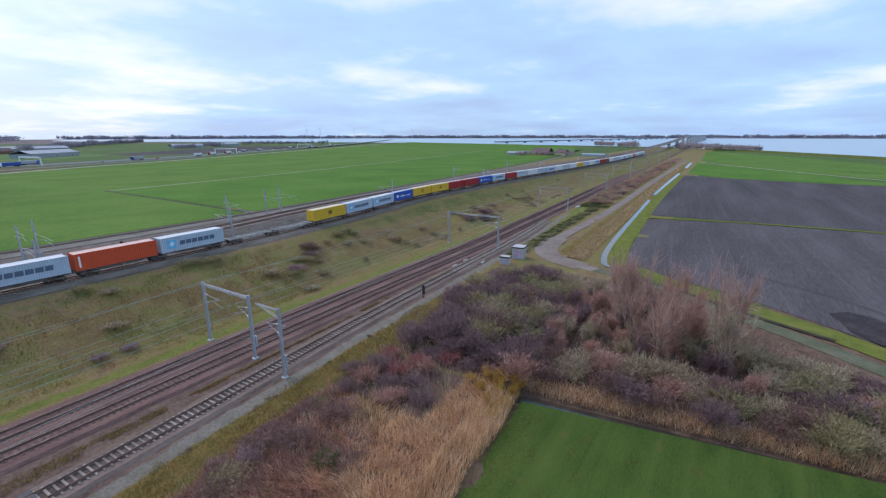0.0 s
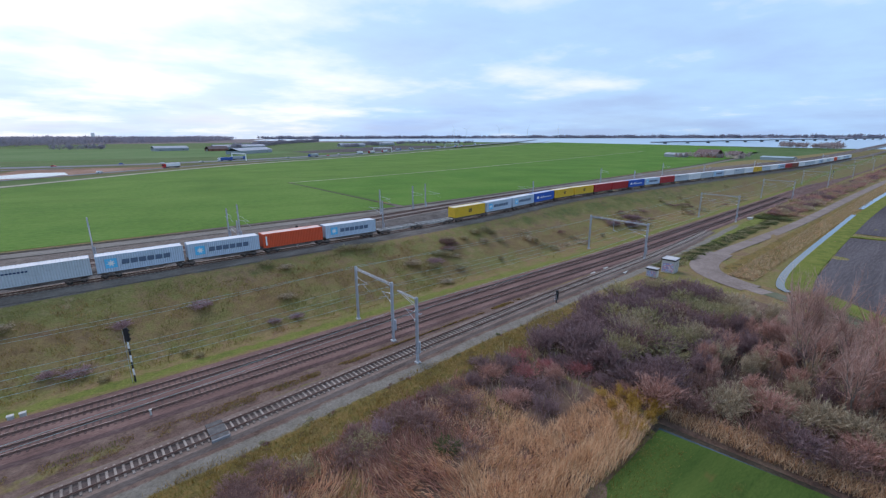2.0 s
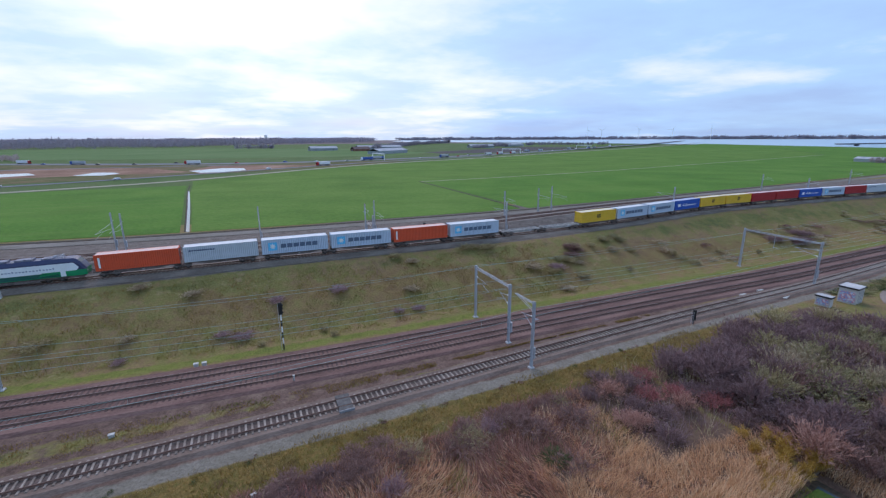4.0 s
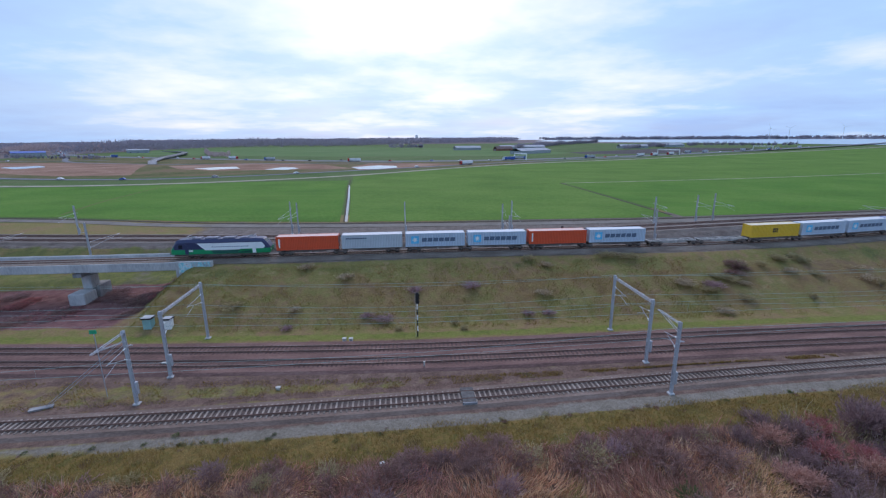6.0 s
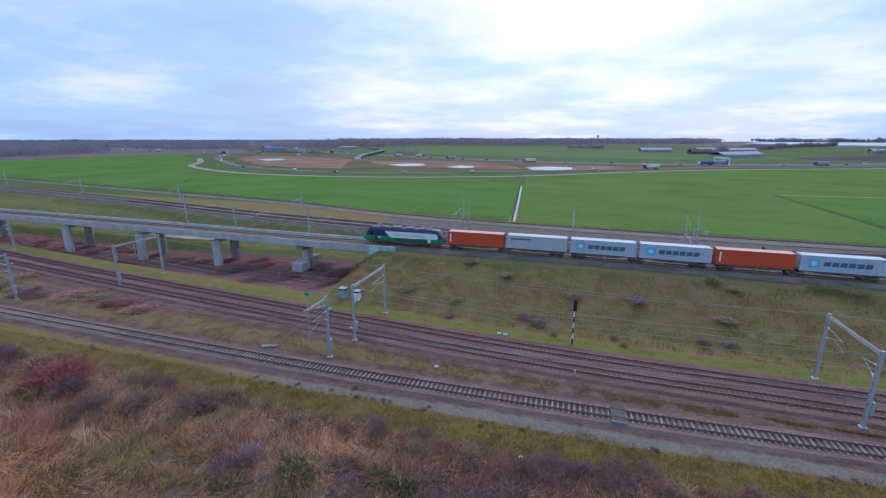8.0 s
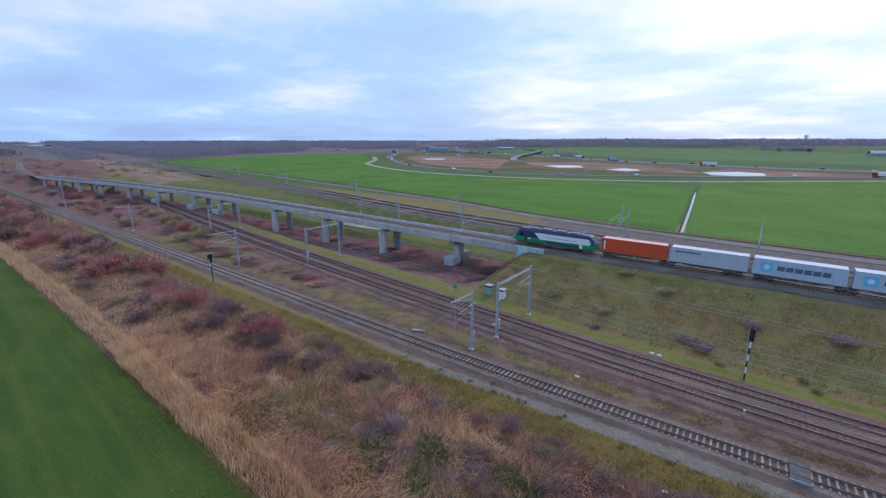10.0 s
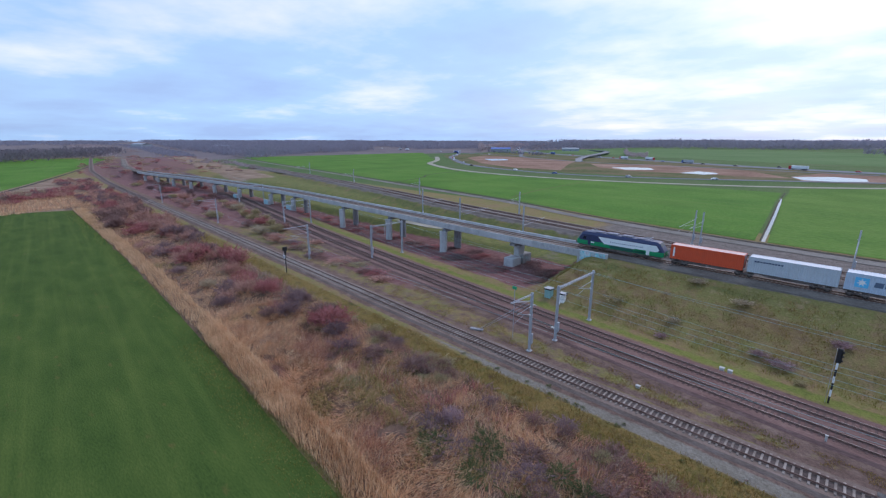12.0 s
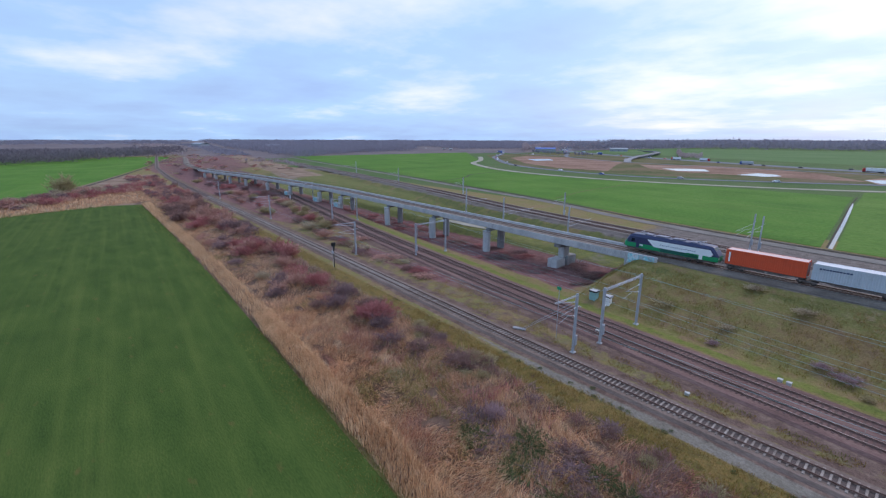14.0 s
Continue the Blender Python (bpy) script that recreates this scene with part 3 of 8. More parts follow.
me = quick_mesh("ground", np.stack([GX, GY, GZ], -1).reshape(-1, 3), quads, 4, ground_material())
for zn, za in (("z_lush", z_lush), ("z_ochre", z_ochre), ("z_path", z_path), ("z_bram", z_bram), ("z_red", z_red), ("z_sand", z_sand), ("z_soil", z_soil), ("z_wood", z_wood), ("z_gravel", z_gravel), ("far_green", far_green), ("z_fallow", z_fallow), ("z_dark", z_dark)):
    me.attributes.new(zn, "FLOAT", "POINT").data.foreach_set("value", za.astype(np.float32).ravel())
me.polygons.foreach_set("use_smooth", [True] * len(me.polygons))
tagged(new("ground", me), "rough grass railway land with embankments, verges and brambles", "ground", kind="structure")


def patch(name, pts, z, mat, label, category, kind="structure", lift=0.06):
    """A level piece of land or water inside an outline."""
    area = sum(a[0] * c[1] - c[0] * a[1] for a, c in zip(pts, pts[1:] + pts[:1]))
    pts = pts if area > 0 else pts[::-1]
    vs = [Vector((x, y, z + lift)) for x, y in pts]
    tris = tessellate([vs])
    tris = [t if (vs[t[1]] - vs[t[0]]).cross(vs[t[2]] - vs[t[0]]).z > 0 else (t[0], t[2], t[1]) for t in tris]
    me = bpy.data.meshes.new(name)
    me.from_pydata(vs, [], tris)
    me.materials.append(mat)
    return tagged(new(name, me), label, category, kind=kind)


def ribbon(name, pts, width, z, mat, label, category, lift=0.1, smooth_n=3, kind="structure", crown=0.0):
    """A road, path or ditch along a line of points."""
    p = np.asarray(pts, float)
    for _ in range(smooth_n):
        q0 = p[:-1] * 0.75 + p[1:] * 0.25
        q1 = p[:-1] * 0.25 + p[1:] * 0.75
        p = np.concatenate([p[:1], np.stack([q0, q1], 1).reshape(-1, p.shape[1]), p[-1:]])
    zz = np.full(len(p), z + lift) if p.shape[1] == 2 else p[:, 2] + lift
    path = np.column_stack([p[:, :2], zz])
    b = sweep(path, [(-width / 2, -0.05), (width / 2, -0.05), (width / 2 - 0.1, crown), (-width / 2 + 0.1, crown)], True)
    b.f = [tuple(reversed(f)) for f in b.f]
    return tagged(new(name, b.mesh(name, mat)), label, category, kind=kind)

# ---- fields, roads and water ----
FZ = 2.5


def ditch_y(x):
    return np.interp(x, [-1500, -737, -527, -338, -225, -118, -90, -36, 22, 78, 107, 140, 178, 300, 450, 650], [450, 265, 228, 200, 182, 165.5, 154.5, 145.4, 141.5, 139.3, 139.5, 141, 144, 152, 164, 190])


def edge_pts(x0, x1, off, n=14):
    return [(x, float(ditch_y(x)) + off) for x in np.linspace(x0, x1, n)]


ROAD_N = [(-520, 505), (-440, 430), (-412, 395), (-396, 372), (-374, 352), (-300, 308), (-235, 290), (-170, 290), (-104, 306), (-36, 338), (34, 400), (131, 468), (273, 520), (541, 655), (998, 868), (1733, 1295)]
patch("field_north", edge_pts(-700, -21.5, 4) + [(-27, 205), (-32, 252), (-36, 300)] + [(x, y - 6) for x, y in ROAD_N[8:0:-1]] + [(-700, 640)], FZ, M_FIELD_N, "bright green winter wheat field beside the railway", "field")
WATER_LINE = [(97, 262), (180, 268), (260, 277.5), (390, 302), (574, 335), (760, 372), (1000, 560)]
patch("field_north", edge_pts(-18.4, 95, 4) + WATER_LINE + [(x, y - 7) for x, y in ROAD_N[14:8:-1]] + [(-33, 300), (-29.5, 252), (-24, 205)], FZ, M_FIELD_N2, "green field with a dark furrow line across it", "field")
patch("field_north", edge_pts(98.5, 640, 4) + [(900, 240), (1150, 330), (1290, 520), (1440, 960), (1500, 1100), (1010, 862)] + [(x + 1.5, y - 2.5) for x, y in WATER_LINE[::-1]], FZ, M_FIELD_N, "bright green field reaching far along the line", "field")
ribbon("furrow_line", [(96, 147), (96.5, 200), (97, 262)], 1.2, FZ, M_DARKDITCH, "dark narrow furrow between two green fields", "furrow", 0.09)
ribbon("field_ditch", [(x + 0.7, y - 1.2) for x, y in WATER_LINE[:6]], 1.6, FZ, M_PATHPALE, "thin pale water line between two green fields", "ditch", 0.09)
ribbon("field_ditch", [(-19.4, 148), (-25, 205), (-30, 252), (-32, 268)], 0.95, FZ, M_WATER, "straight water-filled ditch across the green field", "ditch", 0.1)
ribbon("ditch_bank", [(-20.2, 149), (-25.8, 205), (-30.8, 252), (-34.5, 300)], 0.55, FZ, M_DARKDITCH, "dark bank of the field ditch", "ditch bank", 0.12)
ribbon("boundary_ditch", [(x, float(ditch_y(x)) + 1.2) for x in np.linspace(-760, 650, 40)], 1.7, FZ, M_DARKDITCH, "dark ditch along the edge of the railway", "ditch", 0.1, 1)
ribbon("service_path", [(x, float(ditch_y(x)) - 3.4) for x in np.linspace(-700, 640, 40)], 4.8, FZ, M_SERVICE, "pale gravel service path along the far tracks", "path", 0.12, 1)
ribbon("country_road", ROAD_N, 7, FZ, M_PATHPALE, "narrow pale country road curving round the fields", "road", 0.15)
MWAY = [(-2000, 3500), (-1380, 2280), (-980, 1480), (-760, 1060), (-620, 890), (-480, 785), (-340, 698), (-200, 622), (-100, 572), (-10, 540), (80, 535), (190, 560), (333, 610), (658, 790), (1000, 1000), (1392, 1230), (2400, 1900)]
SLIP_PTS = [(-815, 877), (-640, 690), (-558, 594), (-499, 514), (-440, 462), (-388, 415), (-323, 365), (-250, 338), (-184, 328), (-130, 340), (-78, 370), (-10, 410), (60, 455), (150, 508), (333, 580)]
WEST_ROAD = [(-1700, 1010), (-1300, 880), (-911, 763), (-680, 704), (-560, 660), (-470, 640), (-400, 650)]
ribbon("motorway", MWAY, 26, FZ, M_ASPHALT, "grey asphalt motorway with several lanes", "road", 0.2)
ribbon("slip_road", SLIP_PTS, 8, FZ, M_ASPHALT, "curved asphalt slip road of the junction", "road", 0.25)
ribbon("slip_road", [(-900, 1345), (-680, 960), (-560, 800), (-490, 700), (-430, 610), (-350, 560), (-250, 520), (-120, 520), (0, 505)], 7, FZ, M_ASPHALT, "asphalt slip road bending over the bare sand", "road", 0.3)
ribbon("main_road", WEST_ROAD, 9, FZ, M_ASPHALT, "asphalt road in front of the far wood", "road", 0.33)
patch("junction_ground", [(-560, 560), (-470, 480), (-370, 392), (-290, 352), (-200, 348), (-90, 372), (0, 400), (80, 440), (150, 480), (190, 530), (80, 520), (-10, 524), (-100, 556), (-200, 606), (-340, 680), (-480, 766), (-560, 800), (-585, 680)], FZ, M_ROUGH, "rough olive and brown ground inside the motorway junction", "rough ground", lift=0.07)
patch("sand_ground", [(-462, 515), (-500, 600), (-420, 600), (-358, 580), (-290, 540), (-262, 470), (-215, 372), (-272, 372), (-347, 412)], FZ, M_SAND, "bare orange sand inside the motorway loop", "sand", lift=0.1)
patch("sand_ground", [(-250, 500), (-195, 540), (-142, 530), (-90, 498), (-45, 420), (-92, 416), (-165, 412), (-210, 440)], FZ, M_SAND, "bare orange sand beside the motorway", "sand", lift=0.1)
patch("sand_ground", [(-50, 440), (-36, 505), (10, 495), (60, 478), (82, 478), (40, 452), (-5, 418), (-38, 400)], FZ, M_SAND, "bare orange sand round a pond", "sand", lift=0.1)
patch("pond", [(-49, 436), (-25, 462), (-6, 452), (-4, 425), (-22, 408), (-38, 408)], FZ, M_WATER, "flat pond reflecting the pale sky", "pond", lift=0.18)
patch("pond", [(-125, 418), (-119, 452), (-104, 444), (-97, 428), (-104, 412)], FZ, M_WATER, "small pond in the bare sand", "pond", lift=0.18)
patch("pond", [(-200, 448), (-184, 466), (-168, 468), (-154, 440), (-175, 424)], FZ, M_WATER, "small pond beside the slip road", "pond", lift=0.18)
patch("pond", [(-417, 500), (-397, 526), (-371, 501), (-377, 470)], FZ, M_WATER, "shallow pond on bare sand inside the loop", "pond", lift=0.18)
patch("far_field", [(-560, 900), (-100, 700), (200, 660), (300, 760), (250, 1100), (-200, 1500), (-700, 1500)], FZ, M_FIELD_F, "far green meadow behind the motorway", "field", lift=0.1)
patch("far_field", [(300, 700), (420, 690), (800, 920), (700, 1050), (300, 780)], FZ, M_PLOUGH2, "far dark ploughed strip behind the motorway", "field", lift=0.14)
ribbon("furrow_line", [(-228, 178), (-234, 190), (-245, 224), (-262, 240), (-268, 268), (-272, 292)], 1.5, FZ, M_DARKDITCH, "dark narrow ditch line across the green field", "ditch", 0.09)
ribbon("wheel_track", [(-129, 176), (-132, 189), (-137, 210), (-141, 253), (-143, 286)], 1.0, FZ, material("worn_field_track", [(0.1, 0.1, 0.035), (0.14, 0.12, 0.06), (0.17, 0.14, 0.08)], 0.4, 0.95, 0, 0.3, 8, space="World", spec=0.05), "faint brown wheel track across the field", "track", 0.085)
patch("pale_spoil", [(-132, 103), (-124, 101.5), (-112, 101.5), (-104, 103), (-108, 105.2), (-122, 105.6)], 0, M_PATHPALE, "strip of pale spoil beside the viaduct", "spoil", lift=0.2)
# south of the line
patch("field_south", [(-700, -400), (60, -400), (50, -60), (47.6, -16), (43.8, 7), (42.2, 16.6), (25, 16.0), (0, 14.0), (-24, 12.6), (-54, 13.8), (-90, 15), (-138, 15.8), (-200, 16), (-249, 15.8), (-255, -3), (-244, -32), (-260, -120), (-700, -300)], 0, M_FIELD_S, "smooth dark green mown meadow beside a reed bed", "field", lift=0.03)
patch("field_west", [(-284, -54), (-322, -20), (-420, 10), (-560, 47), (-860, 120), (-900, 40), (-640, -110), (-600, -260), (-330, -200)], 0, M_FIELD_N, "green field in front of the far wood", "field")
ribbon("field_ditch", [(-268, -64), (-289, -36), (-321, -16.5), (-421, 14), (-560, 51), (-763, 101), (-880, 130)], 2.4, 0, M_DARKDITCH, "dark ditch along the field edge", "ditch")
patch("ploughed_field", [(103, 15.5), (111, 17.5), (172, 20.2), (179, -6), (182.5, -45), (190, -300), (60, -300), (72, -34), (86, -18), (97, -3)], 0, M_PLOUGH, "brown ploughed field with fine furrows", "field")
patch("ploughed_field", [(181, 21.3), (380, 23.2), (365, -10), (358, -55), (357, -300), (192, -300), (186, -45), (182.5, -6)], 0, M_PLOUGH2, "dark brown ploughed field", "field")
patch("field_east", [(396, 20.5), (566, 20), (513, -13), (436, -65), (361, -104), (359, -55), (367, -10)], 0, M_FIELD_N, "bright green strip of field beyond the ploughed land", "field")
patch("field_east", [(603, 18.5), (970, 22), (778, -84), (607, -141), (400, -280), (361, -144), (440, -70), (517, -18)], 0, M_FIELD_N2, "green field in front of the dike", "field")
ribbon("field_track", [(577, 19), (515, -15.5), (438, -68), (361, -124), (200, -310)], 3, 0, M_PATHPALE, "pale farm track between two green fields", "path", 0.16)
ribbon("grass_baulk", [(174, 20.6), (180.8, -6), (184.2, -45), (191, -300)], 2.2, 0, M_BANK_Y, "green grass strip between two ploughed fields", "grass strip", 0.2)
ribbon("bank_south", [(104, 18.4), (121, 20.6), (150, 21.6), (181, 22.6), (230, 23.8), (378, 23.6)], 4.6, 0, M_BANK_Y, "bright grass bank beside the water ditch", "bank", 0.12)
ribbon("water_ditch", [(102, 19), (104.3, 21.4), (120, 23.4), (150, 24.4), (195, 25.5), (224, 26.3)], 1.45, 0, M_WATER, "long straight ditch full of pale water", "ditch", 0.16)
ribbon("water_ditch", [(243, 26.9), (300, 26.8), (370, 26.2), (395, 26.2)], 2.0, 0, M_WATER, "ditch with pale water beyond the field crossing", "ditch", 0.16)
ribbon("water_ditch", [(465, 25.8), (518, 26), (552, 26)], 2.6, 0, M_WATER, "far end of the water ditch", "ditch", 0.16)
ribbon("gravel_road", [(600, 33), (303, 36), (203, 35), (159, 36.3), (128, 38.3), (112, 38), (103, 33.4), (99.8, 26), (98.2, 21.5)], 3.5, 0, M_TRACKROAD, "pale gravel farm road bending beside the thicket", "road", 0.1)
ribbon("farm_track", [(99.0, 22.5), (97.3, 17.5), (92.7, 6.3), (85.6, -3.0), (80.2, -11.0), (76.8, -15.8), (71.0, -22.5), (58, -44), (40, -90)], 3.4, 0, M_GRASSROAD, "grassy farm track beside the thicket", "track", 0.09)
ribbon("gravel_yard", [(99.2, 24.5), (100.6, 28.5), (104.4, 34.6), (112, 38.0), (124, 38.4)], 6.0, 0, M_TRACKROAD, "wide pale gravel bend of the farm road", "road", 0.115)
ribbon("bank_south", [(104, 14.4), (98.4, 8.0), (95.4, 2.6), (90.2, -5.0), (86.0, -11.8), (83.0, -17.0), (77.0, -24), (64, -46)], 4.6, 0, M_BANK_Y, "bright green grass bank between ditch and ploughed field", "bank", 0.14)
ribbon("field_ditch", [(101.4, 18.6), (96.1, 12.8), (91.4, 2.2), (86.2, -5.5), (83.0, -11.6), (80.4, -17.0)], 1.0, 0, M_DARKDITCH, "narrow dark ditch beside the farm track", "ditch", 0.2)
for side in (-0.55, 0.55):
    ribbon("wheel_rut", [(113.6 + side, -5.8), (109.8 + side, -11.3), (105.6 + side, -17.9), (101.1 + side, -23.4), (97.5 + side, -26.3), (86 + side, -36)], 0.35, 0, M_DAMP, "dark wheel rut across the ploughed soil", "rut", 0.09)
ribbon("water_ditch", [(43.1, 17.0), (44.2, 9.0), (45.3, -1.0), (46.4, -9), (47.4, -18), (50, -40)], 0.75, -0.55, M_WATER, "narrow field ditch with dark water below the thicket", "ditch", 0.0)
ribbon("ditch_bank", [(42.8, 18.6), (43.1, 17.0), (44.2, 9.0), (45.3, -1.0), (46.4, -9), (47.4, -18), (50, -40)], 2.4, -0.62, M_DARKDITCH, "dark muddy bed of the narrow ditch", "ditch", 0.0)
patch("dark_ploughed_patch", [(85.6, -19.6), (89.5, -19.2), (93.4, -18.2), (95.6, -21), (95, -24), (91, -26.5), (86, -27), (80.5, -25), (82.4, -22)], 0, M_DAMP, "damp dark patch of soil at the field corner", "field", lift=0.16)
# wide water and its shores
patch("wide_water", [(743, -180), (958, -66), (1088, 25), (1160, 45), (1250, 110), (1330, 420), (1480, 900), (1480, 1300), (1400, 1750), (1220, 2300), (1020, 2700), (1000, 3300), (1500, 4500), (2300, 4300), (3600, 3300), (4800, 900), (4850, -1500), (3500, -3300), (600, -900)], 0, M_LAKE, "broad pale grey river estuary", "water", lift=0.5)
b = sweep(np.array([(490, -410, 0), (630, -262, 0), (746, -173, 0), (957, -62, 0), (1086, 26, 0)], float), [(-9, 0), (-2, 3.2), (2, 3.2), (9, 0)], True)
b.f = [tuple(reversed(f)) for f in b.f]
tagged(new("dike", b.mesh("dike", M_BANK)), "long green grass dike along the water", "dike", kind="structure")

# ---- railway tracks ----
RAIL_PROFILE = [(-0.075, 0), (0.075, 0), (0.075, 0.03), (0.02, 0.05), (0.02, 0.12), (0.04, 0.135), (0.04, 0.17), (-0.04, 0.17), (-0.04, 0.135), (-0.02, 0.12), (-0.02, 0.05), (-0.075, 0.03)]
SLEEPER = Build().box(-0.108, 0.108, -1.3, 1.3, -0.2, 0.0, bevel=0.03)


def offset_path(p, d):
    g = np.gradient(p[:, :2], axis=0)
    g /= np.linalg.norm(g, axis=1)[:, None]
    o = p.copy()
    o[:, 0] -= g[:, 1] * d
    o[:, 1] += g[:, 0] * d
    return o


def track(label, fy, x0, x1, ztop, bed, sleeper_mat, near=None, bed_half=2.5, sleepers=True, far_sleep=260, bed_depth=0.8, inner=None, head=M_RAILTOP, bare=0.03):
    """A line of rails: bed of stones, sleepers, two rails."""
    top = along(fy, x0, x1, ztop)
    root = thing("railway_track", label, "railway track", "railway tracks", kind="structure")
    low = top.copy()
    low[:, 2] -= 0.17
    b = sweep(low, [(bed_half + 1.1, -bed_depth), (bed_half, -0.05), (max(bed_half - 0.7, 1.38), -bare), (0.9, -bare - 0.03), (-0.9, -bare - 0.03), (-max(bed_half - 0.7, 1.38), -bare), (-bed_half, -0.05), (-bed_half - 1.1, -bed_depth)])
    b.m = [1 if inner and i % 8 == 3 else 0 for i in range(len(b.f))]
    part("ballast", b, [bed, inner or bed], root, "bed of broken stone")
    for d in (-0.755, 0.755):
        p = offset_path(low, d)
        b = sweep(p, RAIL_PROFILE)
        b.m = [1 if (i % 12) == 6 else 0 for i in range(len(b.f))]
        b.f = [tuple(reversed(f)) for f in b.f]
        part("rail", b, [M_RAIL, head], root)
    if sleepers:
        me = SLEEPER.mesh("sleeper", sleeper_mat)
        rest = Build()
        s0, s1 = max(x0, -far_sleep), min(x1, far_sleep)
        xs = np.arange(s0, s1, 0.62)
        ys = fy(xs)
        zz = (ztop(xs) if callable(ztop) else np.full_like(xs, ztop)) - 0.17
        an = np.arctan2(np.gradient(ys), np.gradient(xs))
        for x, y, z, a in zip(xs, ys, zz, an):
            m = Matrix.Translation((x, y, z)) @ Matrix.Rotation(a, 4, "Z")
            if near and near[0] < x < near[1]:
                o = new("sleeper", me)
                o.parent = root
                o.matrix_basis = m
            else:
                rest.box(-0.13, 0.13, -1.3, 1.3, -0.12, 0.0)
                k = len(rest.v) - 8
                rest.v[k:] = [tuple(m @ Vector(v)) for v in rest.v[k:]]
        if rest.v:
            tagged(part("sleepers", rest, sleeper_mat, root), "far row of sleepers", kind="stuff")
    return root


# ---- viaduct ----
def viaduct():
    root = thing("railway_viaduct", "long grey concrete railway viaduct on paired columns", "viaduct")
    p = along(y_s, -408, -38.5, lambda x: s_height(x) - 0.55, 5.0)
    prof = [(-3.7, 0.55), (-3.7, -0.35), (-3.35, -0.45), (-2.6, -1.3), (2.6, -1.3), (3.35, -0.45), (3.7, -0.35), (3.7, 0.55), (3.4, 0.55), (3.4, 0.0), (-3.4, 0.0), (-3.4, 0.55)]
    b = sweep(p, prof)
    b.f = [tuple(f) for f in b.f]
    part("deck", b, M_CONCRETE, root, "concrete box deck")
    for d in (-3.68, 3.68):
        q = offset_path(p, d)
        part("edge_beam", sweep(q, [(-0.1, -0.9), (0.1, -0.9), (0.1, 0.62), (-0.1, 0.62)]), M_CONCRETE, root, "pale precast edge beam")
    # piers
    for i, x in enumerate((-62, -87, -114, -144, -186, -208, -241, -272, -306, -332, -359, -388)):
        y, z = float(y_s(np.array([x]))[0]), float(s_height(np.array([x]))[0]) - 1.83
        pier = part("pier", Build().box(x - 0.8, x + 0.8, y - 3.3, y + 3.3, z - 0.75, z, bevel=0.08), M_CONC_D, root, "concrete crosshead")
        if i == 0:
            b = Build().box(x - 0.9, x + 0.9, y - 1.2, y + 1.2, 1.7, z - 0.9, bevel=0.15)
            part("column", b, M_CONCRETE, pier)
            part("column", Build().box(x - 1.5, x + 1.4, y - 4.6, y - 1.0, -1.2, 1.7, bevel=0.12), M_CONCRETE, pier, "low concrete plinth")
            part("column", Build().box(x - 1.0, x + 1.5, y - 0.2, y + 3.4, -1.2, 2.1, bevel=0.12), M_CONC_D, pier, "low concrete plinth")
            continue
        # front columns in the paler concrete, rear ones in the darker
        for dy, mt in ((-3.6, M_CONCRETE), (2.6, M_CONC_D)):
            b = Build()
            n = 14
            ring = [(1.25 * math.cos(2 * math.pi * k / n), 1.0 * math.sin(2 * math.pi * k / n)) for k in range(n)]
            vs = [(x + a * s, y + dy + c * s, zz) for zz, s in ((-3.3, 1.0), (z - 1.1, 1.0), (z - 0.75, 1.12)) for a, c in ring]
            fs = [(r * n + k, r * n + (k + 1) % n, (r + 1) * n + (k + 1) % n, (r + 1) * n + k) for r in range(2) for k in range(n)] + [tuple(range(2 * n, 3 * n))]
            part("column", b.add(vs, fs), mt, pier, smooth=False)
    # abutment with wing walls
    y = 88.6
    ab = part("abutment", Build().box(-43.2, -41.6, y - 4.6, y + 4.4, 2.8, 5.1, bevel=0.06), M_CONC_D, root, "stained concrete abutment wall")
    for dy in (-4.75, 4.2):
        vs = [(-43.4, y + dy, 4.4), (-36.6, y + dy, 5.9), (-36.6, y + dy, 7.45), (-43.4, y + dy, 7.45)]
        vs += [(a, c + 0.5, d) for a, c, d in vs]
        part("wing_wall", Build().add(vs, [(0, 1, 2, 3), (7, 6, 5, 4), (0, 4, 5, 1), (1, 5, 6, 2), (2, 6, 7, 3), (3, 7, 4, 0)]), M_CONCRETE, ab, "concrete wing wall")
    vs = [(-42.9, y - 4.76, 5.2), (-37.0, y - 4.76, 6.1), (-37.1, y - 4.76, 7.35), (-42.7, y - 4.76, 7.3)]
    part("graffiti", Build().add(vs, [(0, 1, 2, 3)]), M_GRAF, ab, "turquoise and white sprayed shapes")
    return root


viaduct()


def collision_wall(x, y, ang):
    """A low concrete guard block beside the rails, sprayed over."""
    root = thing("guard_block", "low concrete guard block with turquoise sprayed shapes", "concrete block", "guard blocks", Matrix.Translation((x, y, float(height(np.array(x), np.array(y))) - 0.2)) @ Matrix.Rotation(ang, 4, "Z"))
    part("block", Build().box(-2.3, 2.3, -0.6, 0.6, -0.3, 2.4, bevel=0.1), M_CONCRETE, root)
    part("graffiti", Build().box(-2.05, 2.05, -0.625, -0.595, 0.25, 2.15), M_GRAF, root, "turquoise and white sprayed shapes")


for x in (-186, -208, -241):
    collision_wall(x, float(y_s(np.array([x]))[0]) - 5.6, 0.02)

